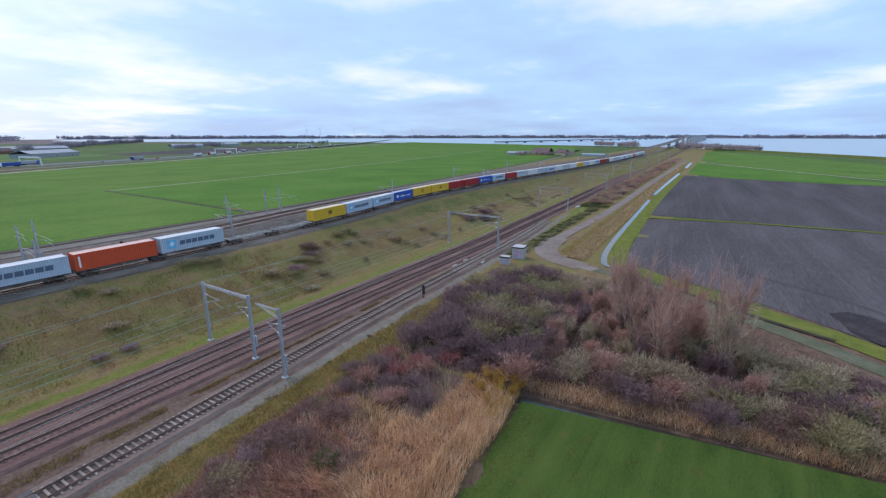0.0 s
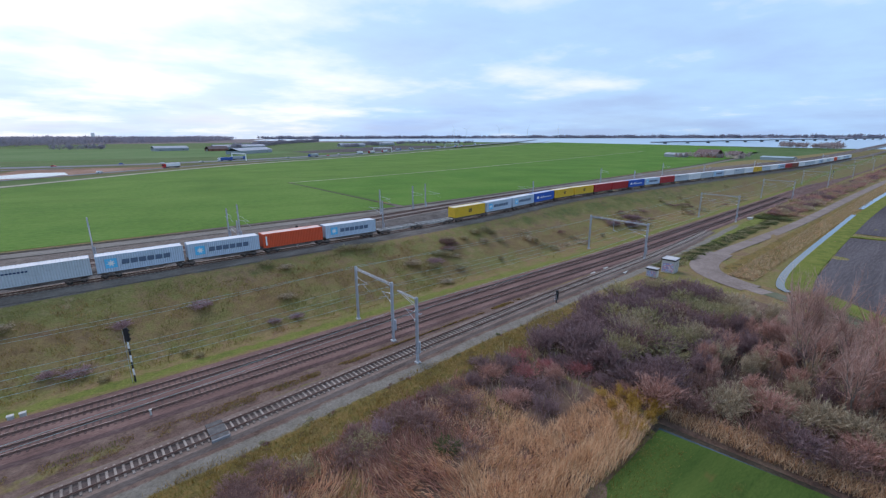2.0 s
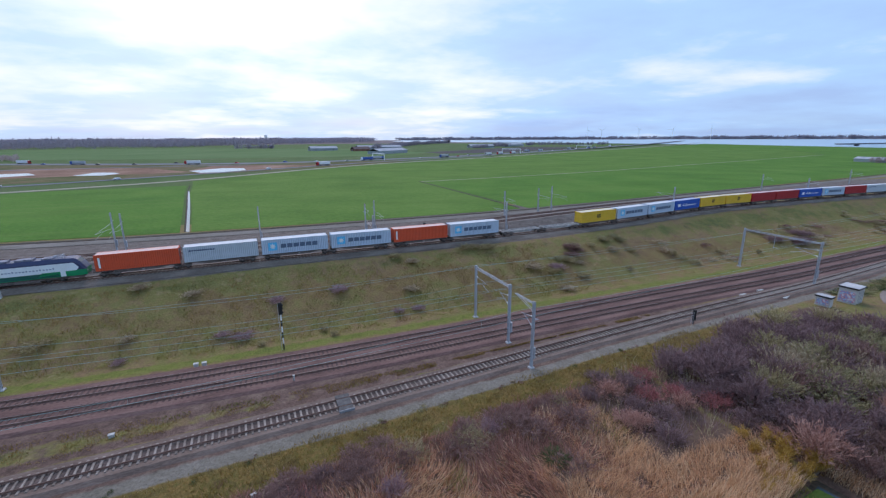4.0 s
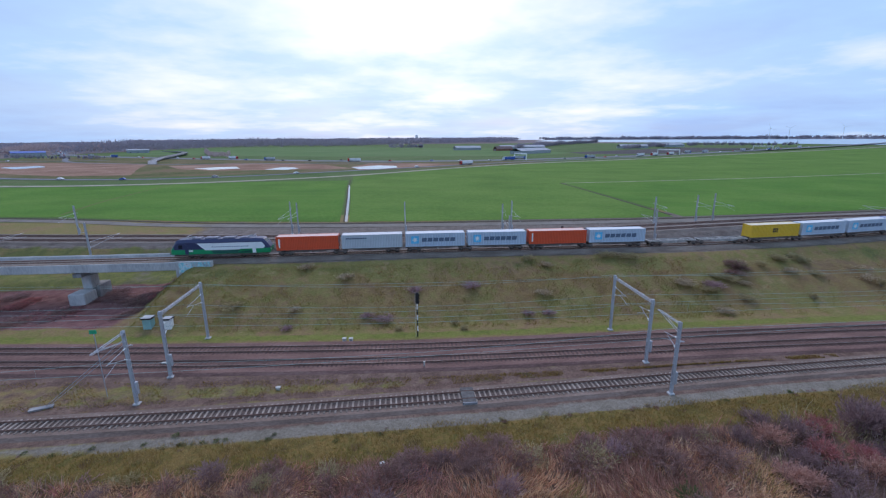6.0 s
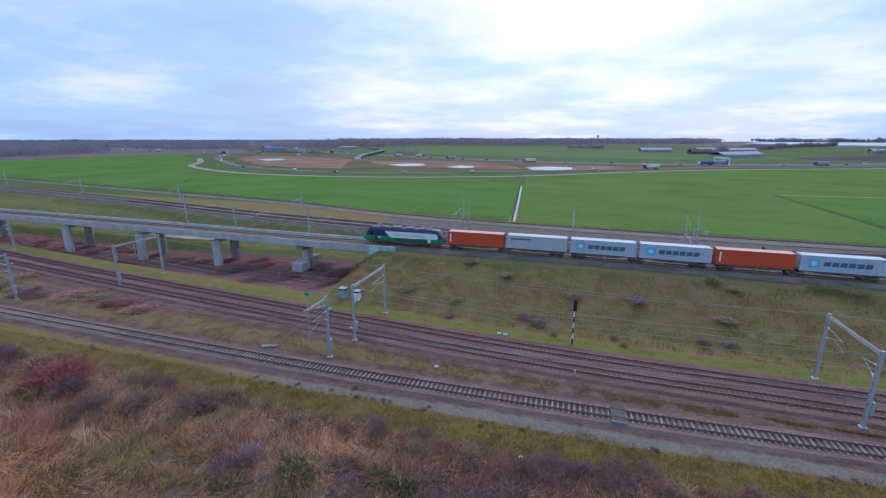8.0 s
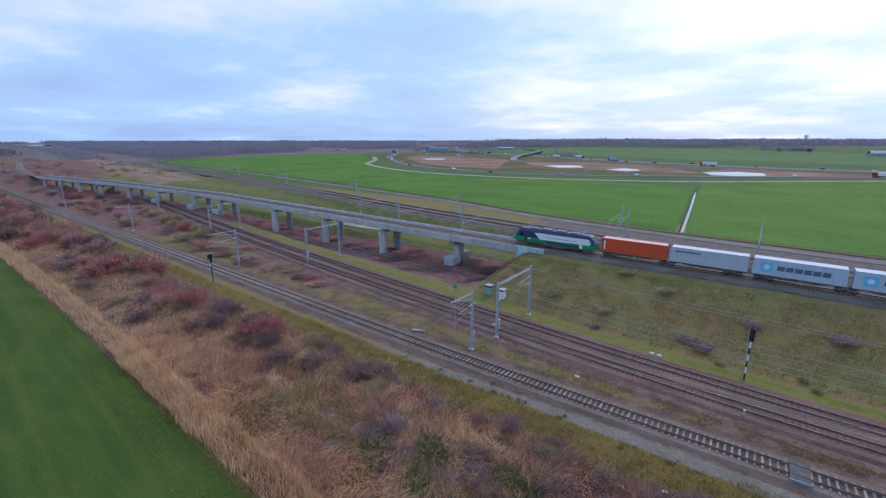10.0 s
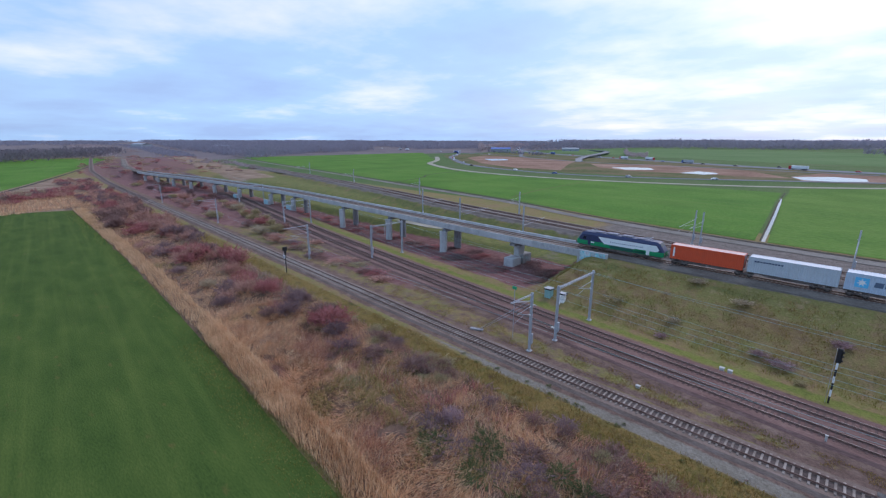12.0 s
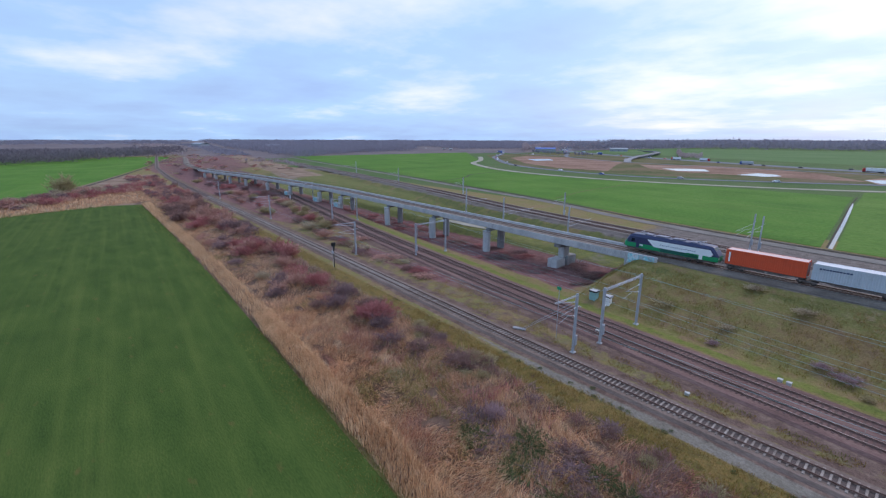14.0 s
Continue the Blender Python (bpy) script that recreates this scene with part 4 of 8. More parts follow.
track("single track with pale concrete sleepers on grey stone", y_t1, -1500, 150, RAIL_Z, M_BALLAST_S, M_SLEEPER, near=(-70, 80), bed_half=1.85, inner=M_BALLAST_I, head=M_RAILTOP_R, bare=0.08)
track("rusty brown track of the double line beside the single track", y_t2, -1500, 1500, RAIL_Z, M_BALLAST, M_SLEEPER_D, near=None, bed_half=2.3)
track("rusty brown track of the double line beside the embankment", y_t3, -1500, 1500, RAIL_Z + 0.02, M_BALLAST, M_SLEEPER_D, near=None, bed_half=2.3)
track("single upper track on embankment and viaduct", y_s, -1200, 1400, s_height, M_BALLAST_M, M_SLEEPER, bed_half=2.0, bed_depth=0.55)
track("upper double line track on grey-brown stone beside the embankment", lambda x: y_d(x) - 2.4, -1800, 1600, d_height, M_BALLAST_G, M_SLEEPER_D, bed_half=2.4, far_sleep=180)
track("upper double line track on grey-brown stone beside the service path", lambda x: y_d(x) + 2.4, -1800, 1600, d_height, M_BALLAST_G, M_SLEEPER_D, bed_half=2.4, far_sleep=180)

# deck of planks across the near track
cr = thing("track_crossing", "grey rubber crossing panel across the single track", "crossing", m=Matrix.Translation((7.0, float(y_t1(np.array([7.0]))[0]), RAIL_Z - 0.02)))
M_RUBBER = material("dark_crossing_panel", [(0.06, 0.056, 0.055), (0.1, 0.095, 0.092), (0.145, 0.138, 0.135)], 1.5, 0.85)
part("panel", Build().box(-0.8, 0.8, -0.68, 0.68, -0.12, 0.02, bevel=0.03), M_RUBBER, cr)
part("panel", Build().box(-0.8, 0.8, -1.55, -0.84, -0.12, 0.02, bevel=0.03), M_RUBBER, cr)
part("panel", Build().box(-0.8, 0.8, 0.84, 1.55, -0.12, 0.02, bevel=0.03), M_RUBBER, cr)
part("kerb", Build().box(-0.85, 0.85, -1.75, -1.6, -0.3, 0.04), M_CONC_D, cr, "pale kerb strip")


# ---- masts, portals and wires ----
def lattice_post(b, x, y, z0, z1, w=0.15):
    """An upright of two channels joined by battens."""
    for s in (-1, 1):
        b.box(x - w, x + w, y + s * w - 0.045, y + s * w + 0.045, z0, z1)
    z = z0 + 0.4
    while z < z1:
        b.box(x - w - 0.005, x + w + 0.005, y - w, y + w, z, z + 0.16)
        z += 0.85


def footing(parent, x, y):
    part("footing", Build().box(x - 0.38, x + 0.38, y - 0.38, y + 0.38, -0.4, 0.15, bevel=0.06), M_CONCRETE, parent, "concrete footing")


def insulator_arm(parent, x, y, side, zc, reach):
    """Cantilever that holds the running wire."""
    b = Build()
    tip = y + side * reach
    b.tube((x, y, zc + 1.6), (x, tip, zc + 1.25), 0.035, n=6)
    b.tube((x, y, zc + 0.2), (x, tip - side * 0.4, zc + 1.25), 0.035, n=6)
    b.tube((x, y + side * reach * 0.55, zc + 0.75), (x, tip + side * 0.5, zc + 0.12), 0.025, n=6)
    arm = part("cantilever", b, M_STEEL, parent)
    for zz in (0.2, 1.6):
        part("insulator", Build().tube((x, y + side * 0.15, zc + zz), (x, y + side * 0.6, zc + zz + (0.25 if zz < 1 else -0.05)), 0.08, n=6), M_WHITE, arm)


def portal(x, ys, h=9.0, label="grey steel portal mast spanning the double track", sag=True, lean=0.0):
    root = thing("portal_mast", label, "portal mast", "overhead line portals")
    y0, y1 = ys
    for y in ys:
        b = Build()
        lattice_post(b, x, y, 0.1, h)
        part("post", b, M_STEEL, root)
        footing(root, x, y)
    b = Build()
    z = h - 0.25
    for dx in (-0.13, 0.13):
        for dz in (-0.12, 0.12):
            b.box(x + dx - 0.03, x + dx + 0.03, y0 - 0.3, y1 + 0.3, z + dz - 0.03, z + dz + 0.03)
    n = max(4, int((y1 - y0) / 0.9))
    for k in range(n):
        a, c = y0 + (y1 - y0) * k / n, y0 + (y1 - y0) * (k + 1) / n
        for dx in (-0.13, 0.13):
            b.tube((x + dx, a, z - 0.12), (x + dx, c, z + 0.12), 0.02, n=4)
        b.tube((x - 0.13, a, z + 0.12), (x + 0.13, c, z + 0.12), 0.02, n=4)
    part("beam", b, M_STEEL, root, "pale lattice beam")
    for fy, side, post in ((y_t2, 1, y0), (y_t3, -1, y1)):
        yt = float(fy(np.array([x]))[0])
        if side * (yt - post) > 0.8 and side * (yt - post) < 5.5:
            insulator_arm(root, x, post + side * 0.15, side, 5.75, abs(yt - post))
        else:
            b = Build().tube((x, yt, z), (x, yt, 5.9), 0.06, n=6)
            b.tube((x, yt, 6.2), (x, yt - 1.2, 5.85), 0.03, n=6)
            part("drop_arm", b, M_STEEL, root)
    part("cabinet", Build().box(x + 0.22, x + 0.5, y0 - 0.25, y0 + 0.25, 1.6, 3.2, bevel=0.04), M_STEEL, root, "small grey box on the post")
    return root


PORTALS = [(32.5, (51.4, 61.9)), (-30.8, (54.2, 65.6)), (103, (47.9, 63.1)), (-90.6, (62.2, 72.6)), (175, (50.5, 62.6)), (-150, (66.5, 77.0)), (252, (51.5, 63.5)), (-215, (75, 87)), (330, (52, 64)), (415, (53, 65.5)), (515, (54, 66.5)), (630, (55, 68))]
for x, ys in PORTALS:
    portal(x, ys)


def arm_mast(x, y, side, h=9.3, z0=0.0, reach=4.2, fy=y_t1, label="tall grey steel mast with a lattice arm over the single track", rail=0.5, lattice=True, group="single masts"):
    root = thing("overhead_mast", label, "mast", group)
    b = Build()
    lattice_post(b, x, y, z0 + 0.1, z0 + h, 0.14)
    part("post", b, M_STEEL, root)
    part("footing", Build().box(x - 0.36, x + 0.36, y - 0.36, y + 0.36, z0 - 0.6, z0 + 0.15, bevel=0.06), M_CONCRETE, root, "concrete footing")
    yt = float(fy(np.array([x]))[0])
    r = abs(yt - y)
    if lattice:
        b = Build()
        zt = z0 + h - 0.4
        tip = y + side * (r + 1.6)
        for dx in (-0.14, 0.14):
            b.box(x + dx - 0.035, x + dx + 0.035, min(y, tip), max(y, tip), zt + 0.1, zt + 0.17)
            b.tube((x + dx, y, zt - 0.9), (x + dx, y + side * (r + 1.0), zt + 0.1), 0.035, n=5)
        for k in range(7):
            yy = y + side * (r + 1.6) * k / 6
            b.box(x - 0.14, x + 0.14, yy - 0.03, yy + 0.03, zt + 0.1, zt + 0.17)
        part("arm", b, M_STEEL, root, "pale lattice arm")
    insulator_arm(root, x, y, side, z0 + 5.6, max(1.2, r))
    part("bracket", Build().box(x - 0.3, x + 0.3, y - side * 0.7 - 0.04, y - side * 0.7 + 0.04, z0 + h - 2.2, z0 + h - 2.1).tube((x, y, z0 + h - 2.15), (x, y - side * 0.9, z0 + h - 2.1), 0.04, n=5), M_STEEL, root)
    part("cabinet", Build().box(x + 0.2, x + 0.46, y - 0.2, y + 0.2, z0 + 1.3, z0 + 2.9, bevel=0.04), M_STEEL, root, "small grey box on the post")
    return root


arm_mast(31.4, 43.9, 1)
arm_mast(-31.7, 48.3, -1)
arm_mast(-102.6, 50.6, -1)
arm_mast(-173, 51.2, -1)
arm_mast(-249, 50.5, -1)


def upper_z(x, y):
    return float(height(np.array(x, float), np.array(y, float)))


for x, y, sd in ((25.5, 101.8, 1), (65.4, 106, 1), (141, 113, 1), (-98, 104.5, 1), (-72.5, 105, 1), (-126, 113, 1), (-30.5, 128, -1), (0.5, 125.5, -1), (31.5, 123.5, -1), (77, 126, -1), (92, 128, -1), (27.5, 118.0, -1), (100, 131, -1), (-92, 130.5, -1), (-33, 130.5, -1), (220, 130, -1), (290, 128, -1), (-160, 142, -1), (-240, 157, -1), (-330, 175, -1)):
    z = upper_z(x, y)
    lo = sd > 0
    arm_mast(x, y, sd, D_Z + 7.2 - z if not lo else D_Z + 6.8 - z, z - 0.05, fy=lambda q, s=sd: y_d(q) - s * 2.4, label="grey steel mast with cantilever beside the far double line", lattice=False, group="far line masts")
for x in (190, 255, 320, 390, 470):
    y = float(y_s(np.array([x]))[0]) + 3.4
    arm_mast(x, y, -1, 8.0, 6.3, fy=y_s, label="grey steel mast beside the upper single track", lattice=False, group="far line masts")


def wires(name, label, fy, stations, zc, zm):
    """Running wire and carrying cable, hung in spans."""
    b = Build()
    for x0, x1 in zip(stations[:-1], stations[1:]):
        n = 10
        pts_c, pts_m = [], []
        for k in range(n + 1):
            x = x0 + (x1 - x0) * k / n
            y = float(fy(np.array([x]))[0])
            s = 4 * (k / n) * (1 - k / n)
            pts_c.append((x, y, zc - 0.04 * s))
            pts_m.append((x, y, zm - 0.85 * s))
        for pts in (pts_c, pts_m):
            for a, c in zip(pts[:-1], pts[1:]):
                b.tube(a, c, 0.02, n=4)
        for k in range(1, n, 2):
            b.tube(pts_c[k], pts_m[k], 0.008, n=3)
    return tagged(new(name, b.mesh(name, M_WIRE)), label, "overhead wire", "overhead wires")


px = sorted([-290] + [x for x, _ in PORTALS])
wires("overhead_wire", "thin overhead wire and cable above the near track", y_t2, px, 5.9, 7.4)
wires("overhead_wire", "thin overhead wire and cable above the far track", y_t3, px, 5.9, 7.4)
wires("overhead_wire", "thin feeder cable along the portal tops", lambda x: y_t3(x) + 4.6, px, 8.6, 8.9)
wires("overhead_wire", "thin overhead wire above the single track", y_t1, [-249, -173, -102.6, -31.6, 31.4, 104, 178], 5.9, 7.2)


# ---- signals, huts and cabinets ----
M_GRAF_W = material("pale_graffiti", [(0.12, 0.24, 0.5), (0.6, 0.6, 0.62), (0.2, 0.34, 0.6), (0.6, 0.2, 0.22), (0.66, 0.66, 0.68), (0.3, 0.45, 0.7)], 1.1, 0.7, 0, 0.05, 2.5, stops=(0.35, 0.65))
def signal(x, y, z0, h, label, striped=True, side=-1):
    root = thing("railway_signal", label, "signal", "signals")
    n = 6 if striped else 1
    for k in range(n):
        z1, z2 = z0 + (h - 1.8) * k / n, z0 + (h - 1.8) * (k + 1) / n
        white = striped and k % 2
        part("post", Build().tube((x, y, z1 - (0.5 if k == 0 else 0)), (x, y, z2), 0.11, n=8), M_WHITE if white else M_BLACK, root, "white band of the post" if white else "black band of the post")
    if not striped and h > 4:
        part("backboard", Build().box(x - 0.05, x + 0.05, y - 0.55, y + 0.55, z0 + h - 0.95, z0 + h, bevel=0.02), M_BLACK, root, "wide black backboard")
        part("relay_box", Build().box(x - 0.35, x + 0.35, y - 0.5, y - 0.12, z0 + h - 2.7, z0 + h - 2.1, bevel=0.03), M_STEEL, root, "grey box on the post")
    head = part("head", Build().box(x - 0.24, x + 0.24, y - 0.12, y + 0.12, z0 + h - 1.85, z0 + h, bevel=0.06), M_BLACK, root, "black signal head")
    part("hood", Build().box(x + 0.24, x + 0.28, y - 0.2, y + 0.2, z0 + h - 1.8, z0 + h - 0.1), M_BLACK, head)
    for k in range(3):
        part("lamp", Build().tube((x + 0.25, y, z0 + h - 0.4 - 0.55 * k), (x + 0.4, y, z0 + h - 0.4 - 0.55 * k), 0.12, n=10), M_BLACK, head)
    b = Build()
    for dy in (-0.2, 0.2):
        b.tube((x - 0.3, y + dy, z0), (x - 0.3, y + dy, z0 + h - 0.3), 0.02, n=4)
    for k in range(int(h / 0.4)):
        b.tube((x - 0.3, y - 0.2, z0 + 0.3 + k * 0.4), (x - 0.3, y + 0.2, z0 + 0.3 + k * 0.4), 0.015, n=4)
    part("ladder", b, M_STEEL, root, "thin ladder")
    return root


signal(1.7, 62.8, 0, 7.2, "tall signal on a black and white banded post")
signal(37.3, 98.2, upper_z(37.3, 98.2) - 0.1, 7.4, "tall signal on a banded post beside the upper line")
signal(63.6, 44.9, 0, 2.4, "low dark signal beside the single track", striped=False)
signal(-95.2, 40.6, 0, 6.3, "tall black signal beside the single track", striped=False)
signal(391, 60, 0, 6.5, "far white and black signal")


def hut(x, y, w, d, h, label, mat, roof=True, graffiti=True, angle=0.0, group="huts"):
    root = thing("relay_hut", label, "hut", group, Matrix.Translation((x, y, 0)) @ Matrix.Rotation(radians(angle), 4, "Z"))
    part("wall", Build().box(-w / 2, w / 2, -d / 2, d / 2, -0.2, h, bevel=0.03), mat, root)
    if roof:
        part("roof", Build().box(-w / 2 - 0.17, w / 2 + 0.17, -d / 2 - 0.17, d / 2 + 0.17, h - 0.1, h + 0.16, bevel=0.03), M_BLACK, root, "dark roof edge")
        part("roof", Build().box(-w / 2 - 0.1, w / 2 + 0.1, -d / 2 - 0.1, d / 2 + 0.1, h + 0.16, h + 0.21, bevel=0.01), M_CONCRETE, root, "flat grey roof slab")
    for k in range(1, 5):
        if w > 2:
            part("panel_seam", Build().box(-w / 2 + w * k / 5 - 0.03, -w / 2 + w * k / 5 + 0.03, -d / 2 - 0.03, -d / 2, 0.0, h - 0.1), M_CONC_D, root)
    dr = part("door", Build().box(-w / 2 - 0.04, -w / 2, -0.5, 0.5, 0.1, min(2.1, h - 0.15)), M_STEEL, root, "grey steel door")
    part("handle", Build().box(-w / 2 - 0.09, -w / 2 - 0.04, 0.3, 0.42, 1.0, 1.06), M_BLACK, dr)
    if graffiti:
        part("graffiti", Build().add([(-w / 2 - 0.045, -d / 2 + 0.15, 0.3), (-w / 2 - 0.045, d / 2 - 0.2, 0.3), (-w / 2 - 0.045, d / 2 - 0.3, h * 0.75), (-w / 2 - 0.045, -d / 2 + 0.3, h * 0.8)], [(3, 2, 1, 0)]), M_GRAF_W, root, "blue and white sprayed shapes")
    return root


M_HUT = paint("hut_panels", (0.5, 0.47, 0.44), 0.8, dirt=0.4)
M_CAB = paint("cabinet_green_grey", (0.24, 0.42, 0.41), 0.6, dirt=0.3)
hut(98.6, 40.0, 3.0, 2.7, 2.9, "pale relay hut with a flat roof and graffiti", M_HUT, angle=6)
hut(92.2, 40.9, 1.3, 2.2, 1.7, "low pale cabinet with blue graffiti", M_HUT, angle=6)
hut(-41.3, 69.3, 1.3, 1.2, 2.3, "green-grey railway cabinet at the embankment foot", M_CAB, graffiti=False, group="cabinets")
hut(-38.2, 69.1, 1.1, 1.0, 2.1, "pale grey railway cabinet at the embankment foot", M_WHITE, graffiti=False, group="cabinets")


def small_box(x, y, z, sx, sy, sz, mat, label, name="trackside_box", angle=0.0):
    root = thing(name, label, "trackside box", "trackside boxes", Matrix.Translation((x, y, z)) @ Matrix.Rotation(radians(angle), 4, "Z"))
    part("body", Build().box(-sx / 2, sx / 2, -sy / 2, sy / 2, -0.25, sz, bevel=0.05), mat, root)
    part("lid", Build().box(-sx / 2 - 0.04, sx / 2 + 0.04, -sy / 2 - 0.04, sy / 2 + 0.04, sz, sz + 0.07, bevel=0.02), mat, root)


small_box(-9.5, 62.3, 0.05, 0.55, 0.45, 0.4, M_DULL, "small white box beside the rails")
small_box(-8.5, 62.2, 0.05, 0.55, 0.45, 0.4, M_DULL, "small white box beside the rails")
small_box(-42.2, 48.4, 0.0, 2.2, 0.6, 0.12, M_CONC_D, "concrete slab lying beside the track", "concrete_slab", 20)
small_box(90.5, 46.0, 0.0, 2.4, 0.5, 0.14, M_DULL, "white point machine box beside the rails", angle=15)
small_box(89.5, 50.2, 0.1, 1.5, 0.4, 0.14, M_DULL, "white point machine between the tracks")
small_box(84, 50.0, 0.1, 1.5, 0.4, 0.14, M_DULL, "white point machine between the tracks")
small_box(185, 49.0, 0.0, 3.0, 1.2, 0.5, M_DULL, "white cable box beside the rails")
small_box(2.2, 53.0, 0.0, 0.2, 0.2, 0.9, M_DULL, "small white marker post between the tracks", "marker_post")
small_box(-16.0, 49.7, 0.0, 0.5, 0.35, 0.3, M_DULL, "small white cable lid in the grass")
small_box(-2.7, 35.3, 0.3, 0.4, 0.25, 0.08, M_DULL, "white plastic litter in the brambles", "litter", 25)
small_box(-33.0, 57.4, 0.25, 0.9, 0.4, 0.15, M_DULL, "small white plate between the tracks", "trackside_plate")
st_ = thing("mast_stay", "thin steel stay rope from a mast to its concrete slab", "stay rope")
part("rope", Build().tube((-31.8, 48.3, 7.6), (-41.6, 48.4, 0.12), 0.03, n=5), M_STEEL, st_)
part("rope", Build().tube((-31.8, 48.35, 8.2), (-41.9, 48.5, 0.12), 0.03, n=5), M_STEEL, st_)
part("anchor", Build().box(-42.05, -41.45, 48.25, 48.6, 0.05, 0.2, bevel=0.03), M_CONC_D, st_)
# green sign plate above the masts by the bridge
sp = thing("track_sign", "small green sign plate on a thin post", "sign")
part("post", Build().tube((-36.2, 50.3, -0.3), (-36.2, 50.3, 8.2), 0.05, n=6), M_STEEL, sp)
part("plate", Build().box(-36.6, -35.8, 50.2, 50.25, 8.2, 8.7), paint("green_sign", (0.02, 0.3, 0.15)), sp)

# ---- freight train ----
M_UNDER = material("wagon_frame", [(0.065, 0.05, 0.046), (0.125, 0.1, 0.09), (0.23, 0.195, 0.175)], 0.9, 0.8, 0.2, 0.1)
M_PALEFRAME = material("worn_pale_frame", [(0.18, 0.17, 0.16), (0.34, 0.33, 0.315), (0.48, 0.465, 0.45)], 1.2, 0.8, 0.1, 0.1)
M_WHEEL = material("wheel_steel", [(0.04, 0.035, 0.03), (0.08, 0.07, 0.065)], 3, 0.6, 0.5, 0.05)
M_GLASS = paint("dark_glass", (0.015, 0.02, 0.03), 0.08, dirt=0.1)
BOX = {
    "orange": paint("orange_container", (0.62, 0.085, 0.03), 0.5, dirt=0.2),
    "grey": paint("grey_container", (0.46, 0.5, 0.54), 0.5, dirt=0.22),
    "blue_grey": paint("pale_blue_grey_container", (0.44, 0.52, 0.62), 0.5, dirt=0.2),
    "yellow": paint("yellow_container", (0.68, 0.42, 0.03), 0.5, dirt=0.22),
    "blue": paint("blue_container", (0.02, 0.09, 0.42), 0.5, dirt=0.15),
    "red": paint("red_container", (0.36, 0.018, 0.022), 0.5, dirt=0.2),
    "white": paint("white_container", (0.66, 0.67, 0.68), 0.5, dirt=0.25),
    "brown": paint("brown_container", (0.2, 0.06, 0.035), 0.5, dirt=0.25),
}
# roofs: each box colour mixed towards pale grey
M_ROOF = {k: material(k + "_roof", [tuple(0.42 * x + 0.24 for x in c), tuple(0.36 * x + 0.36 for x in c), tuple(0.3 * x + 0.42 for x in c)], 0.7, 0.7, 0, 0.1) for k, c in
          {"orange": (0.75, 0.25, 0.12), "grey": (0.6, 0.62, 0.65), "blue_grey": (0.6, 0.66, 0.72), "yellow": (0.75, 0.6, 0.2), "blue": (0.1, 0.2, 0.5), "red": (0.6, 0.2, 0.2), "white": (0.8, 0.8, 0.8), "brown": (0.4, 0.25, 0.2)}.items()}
M_LOGO_BLUE = paint("logo_light_blue", (0.12, 0.5, 0.78), 0.5, dirt=0.05)
M_LOGO_SLATE = paint("logo_slate_blue", (0.1, 0.14, 0.21), 0.5, dirt=0.05)
M_LOGO_DARK = paint("logo_dark_blue", (0.02, 0.045, 0.12), 0.5, dirt=0.05)
L40, W40, H40 = 12.19, 2.44, 2.75


def corrugated_side(y, flip, n=36):
    """One long wall of upright folds."""
    b = Build()
    xs, dep = [], []
    x0, x1 = -L40 / 2 + 0.16, L40 / 2 - 0.16
    for k in range(n):
        a = x0 + (x1 - x0) * k / n
        w = (x1 - x0) / n
        xs += [a, a + 0.28 * w, a + 0.5 * w, a + 0.78 * w]
        dep += [0, 0, 0.045, 0.045]
    xs.append(x1)
    dep.append(0)
    s = -1 if y < 0 else 1
    vs = [(x, y - s * d, z) for x, d in zip(xs, dep) for z in (0.15, H40 - 0.1)]
    fs = [(2 * k, 2 * k + 2, 2 * k + 3, 2 * k + 1) if s < 0 else (2 * k + 1, 2 * k + 3, 2 * k + 2, 2 * k) for k in range(len(xs) - 1)]
    return b.add(vs, fs)


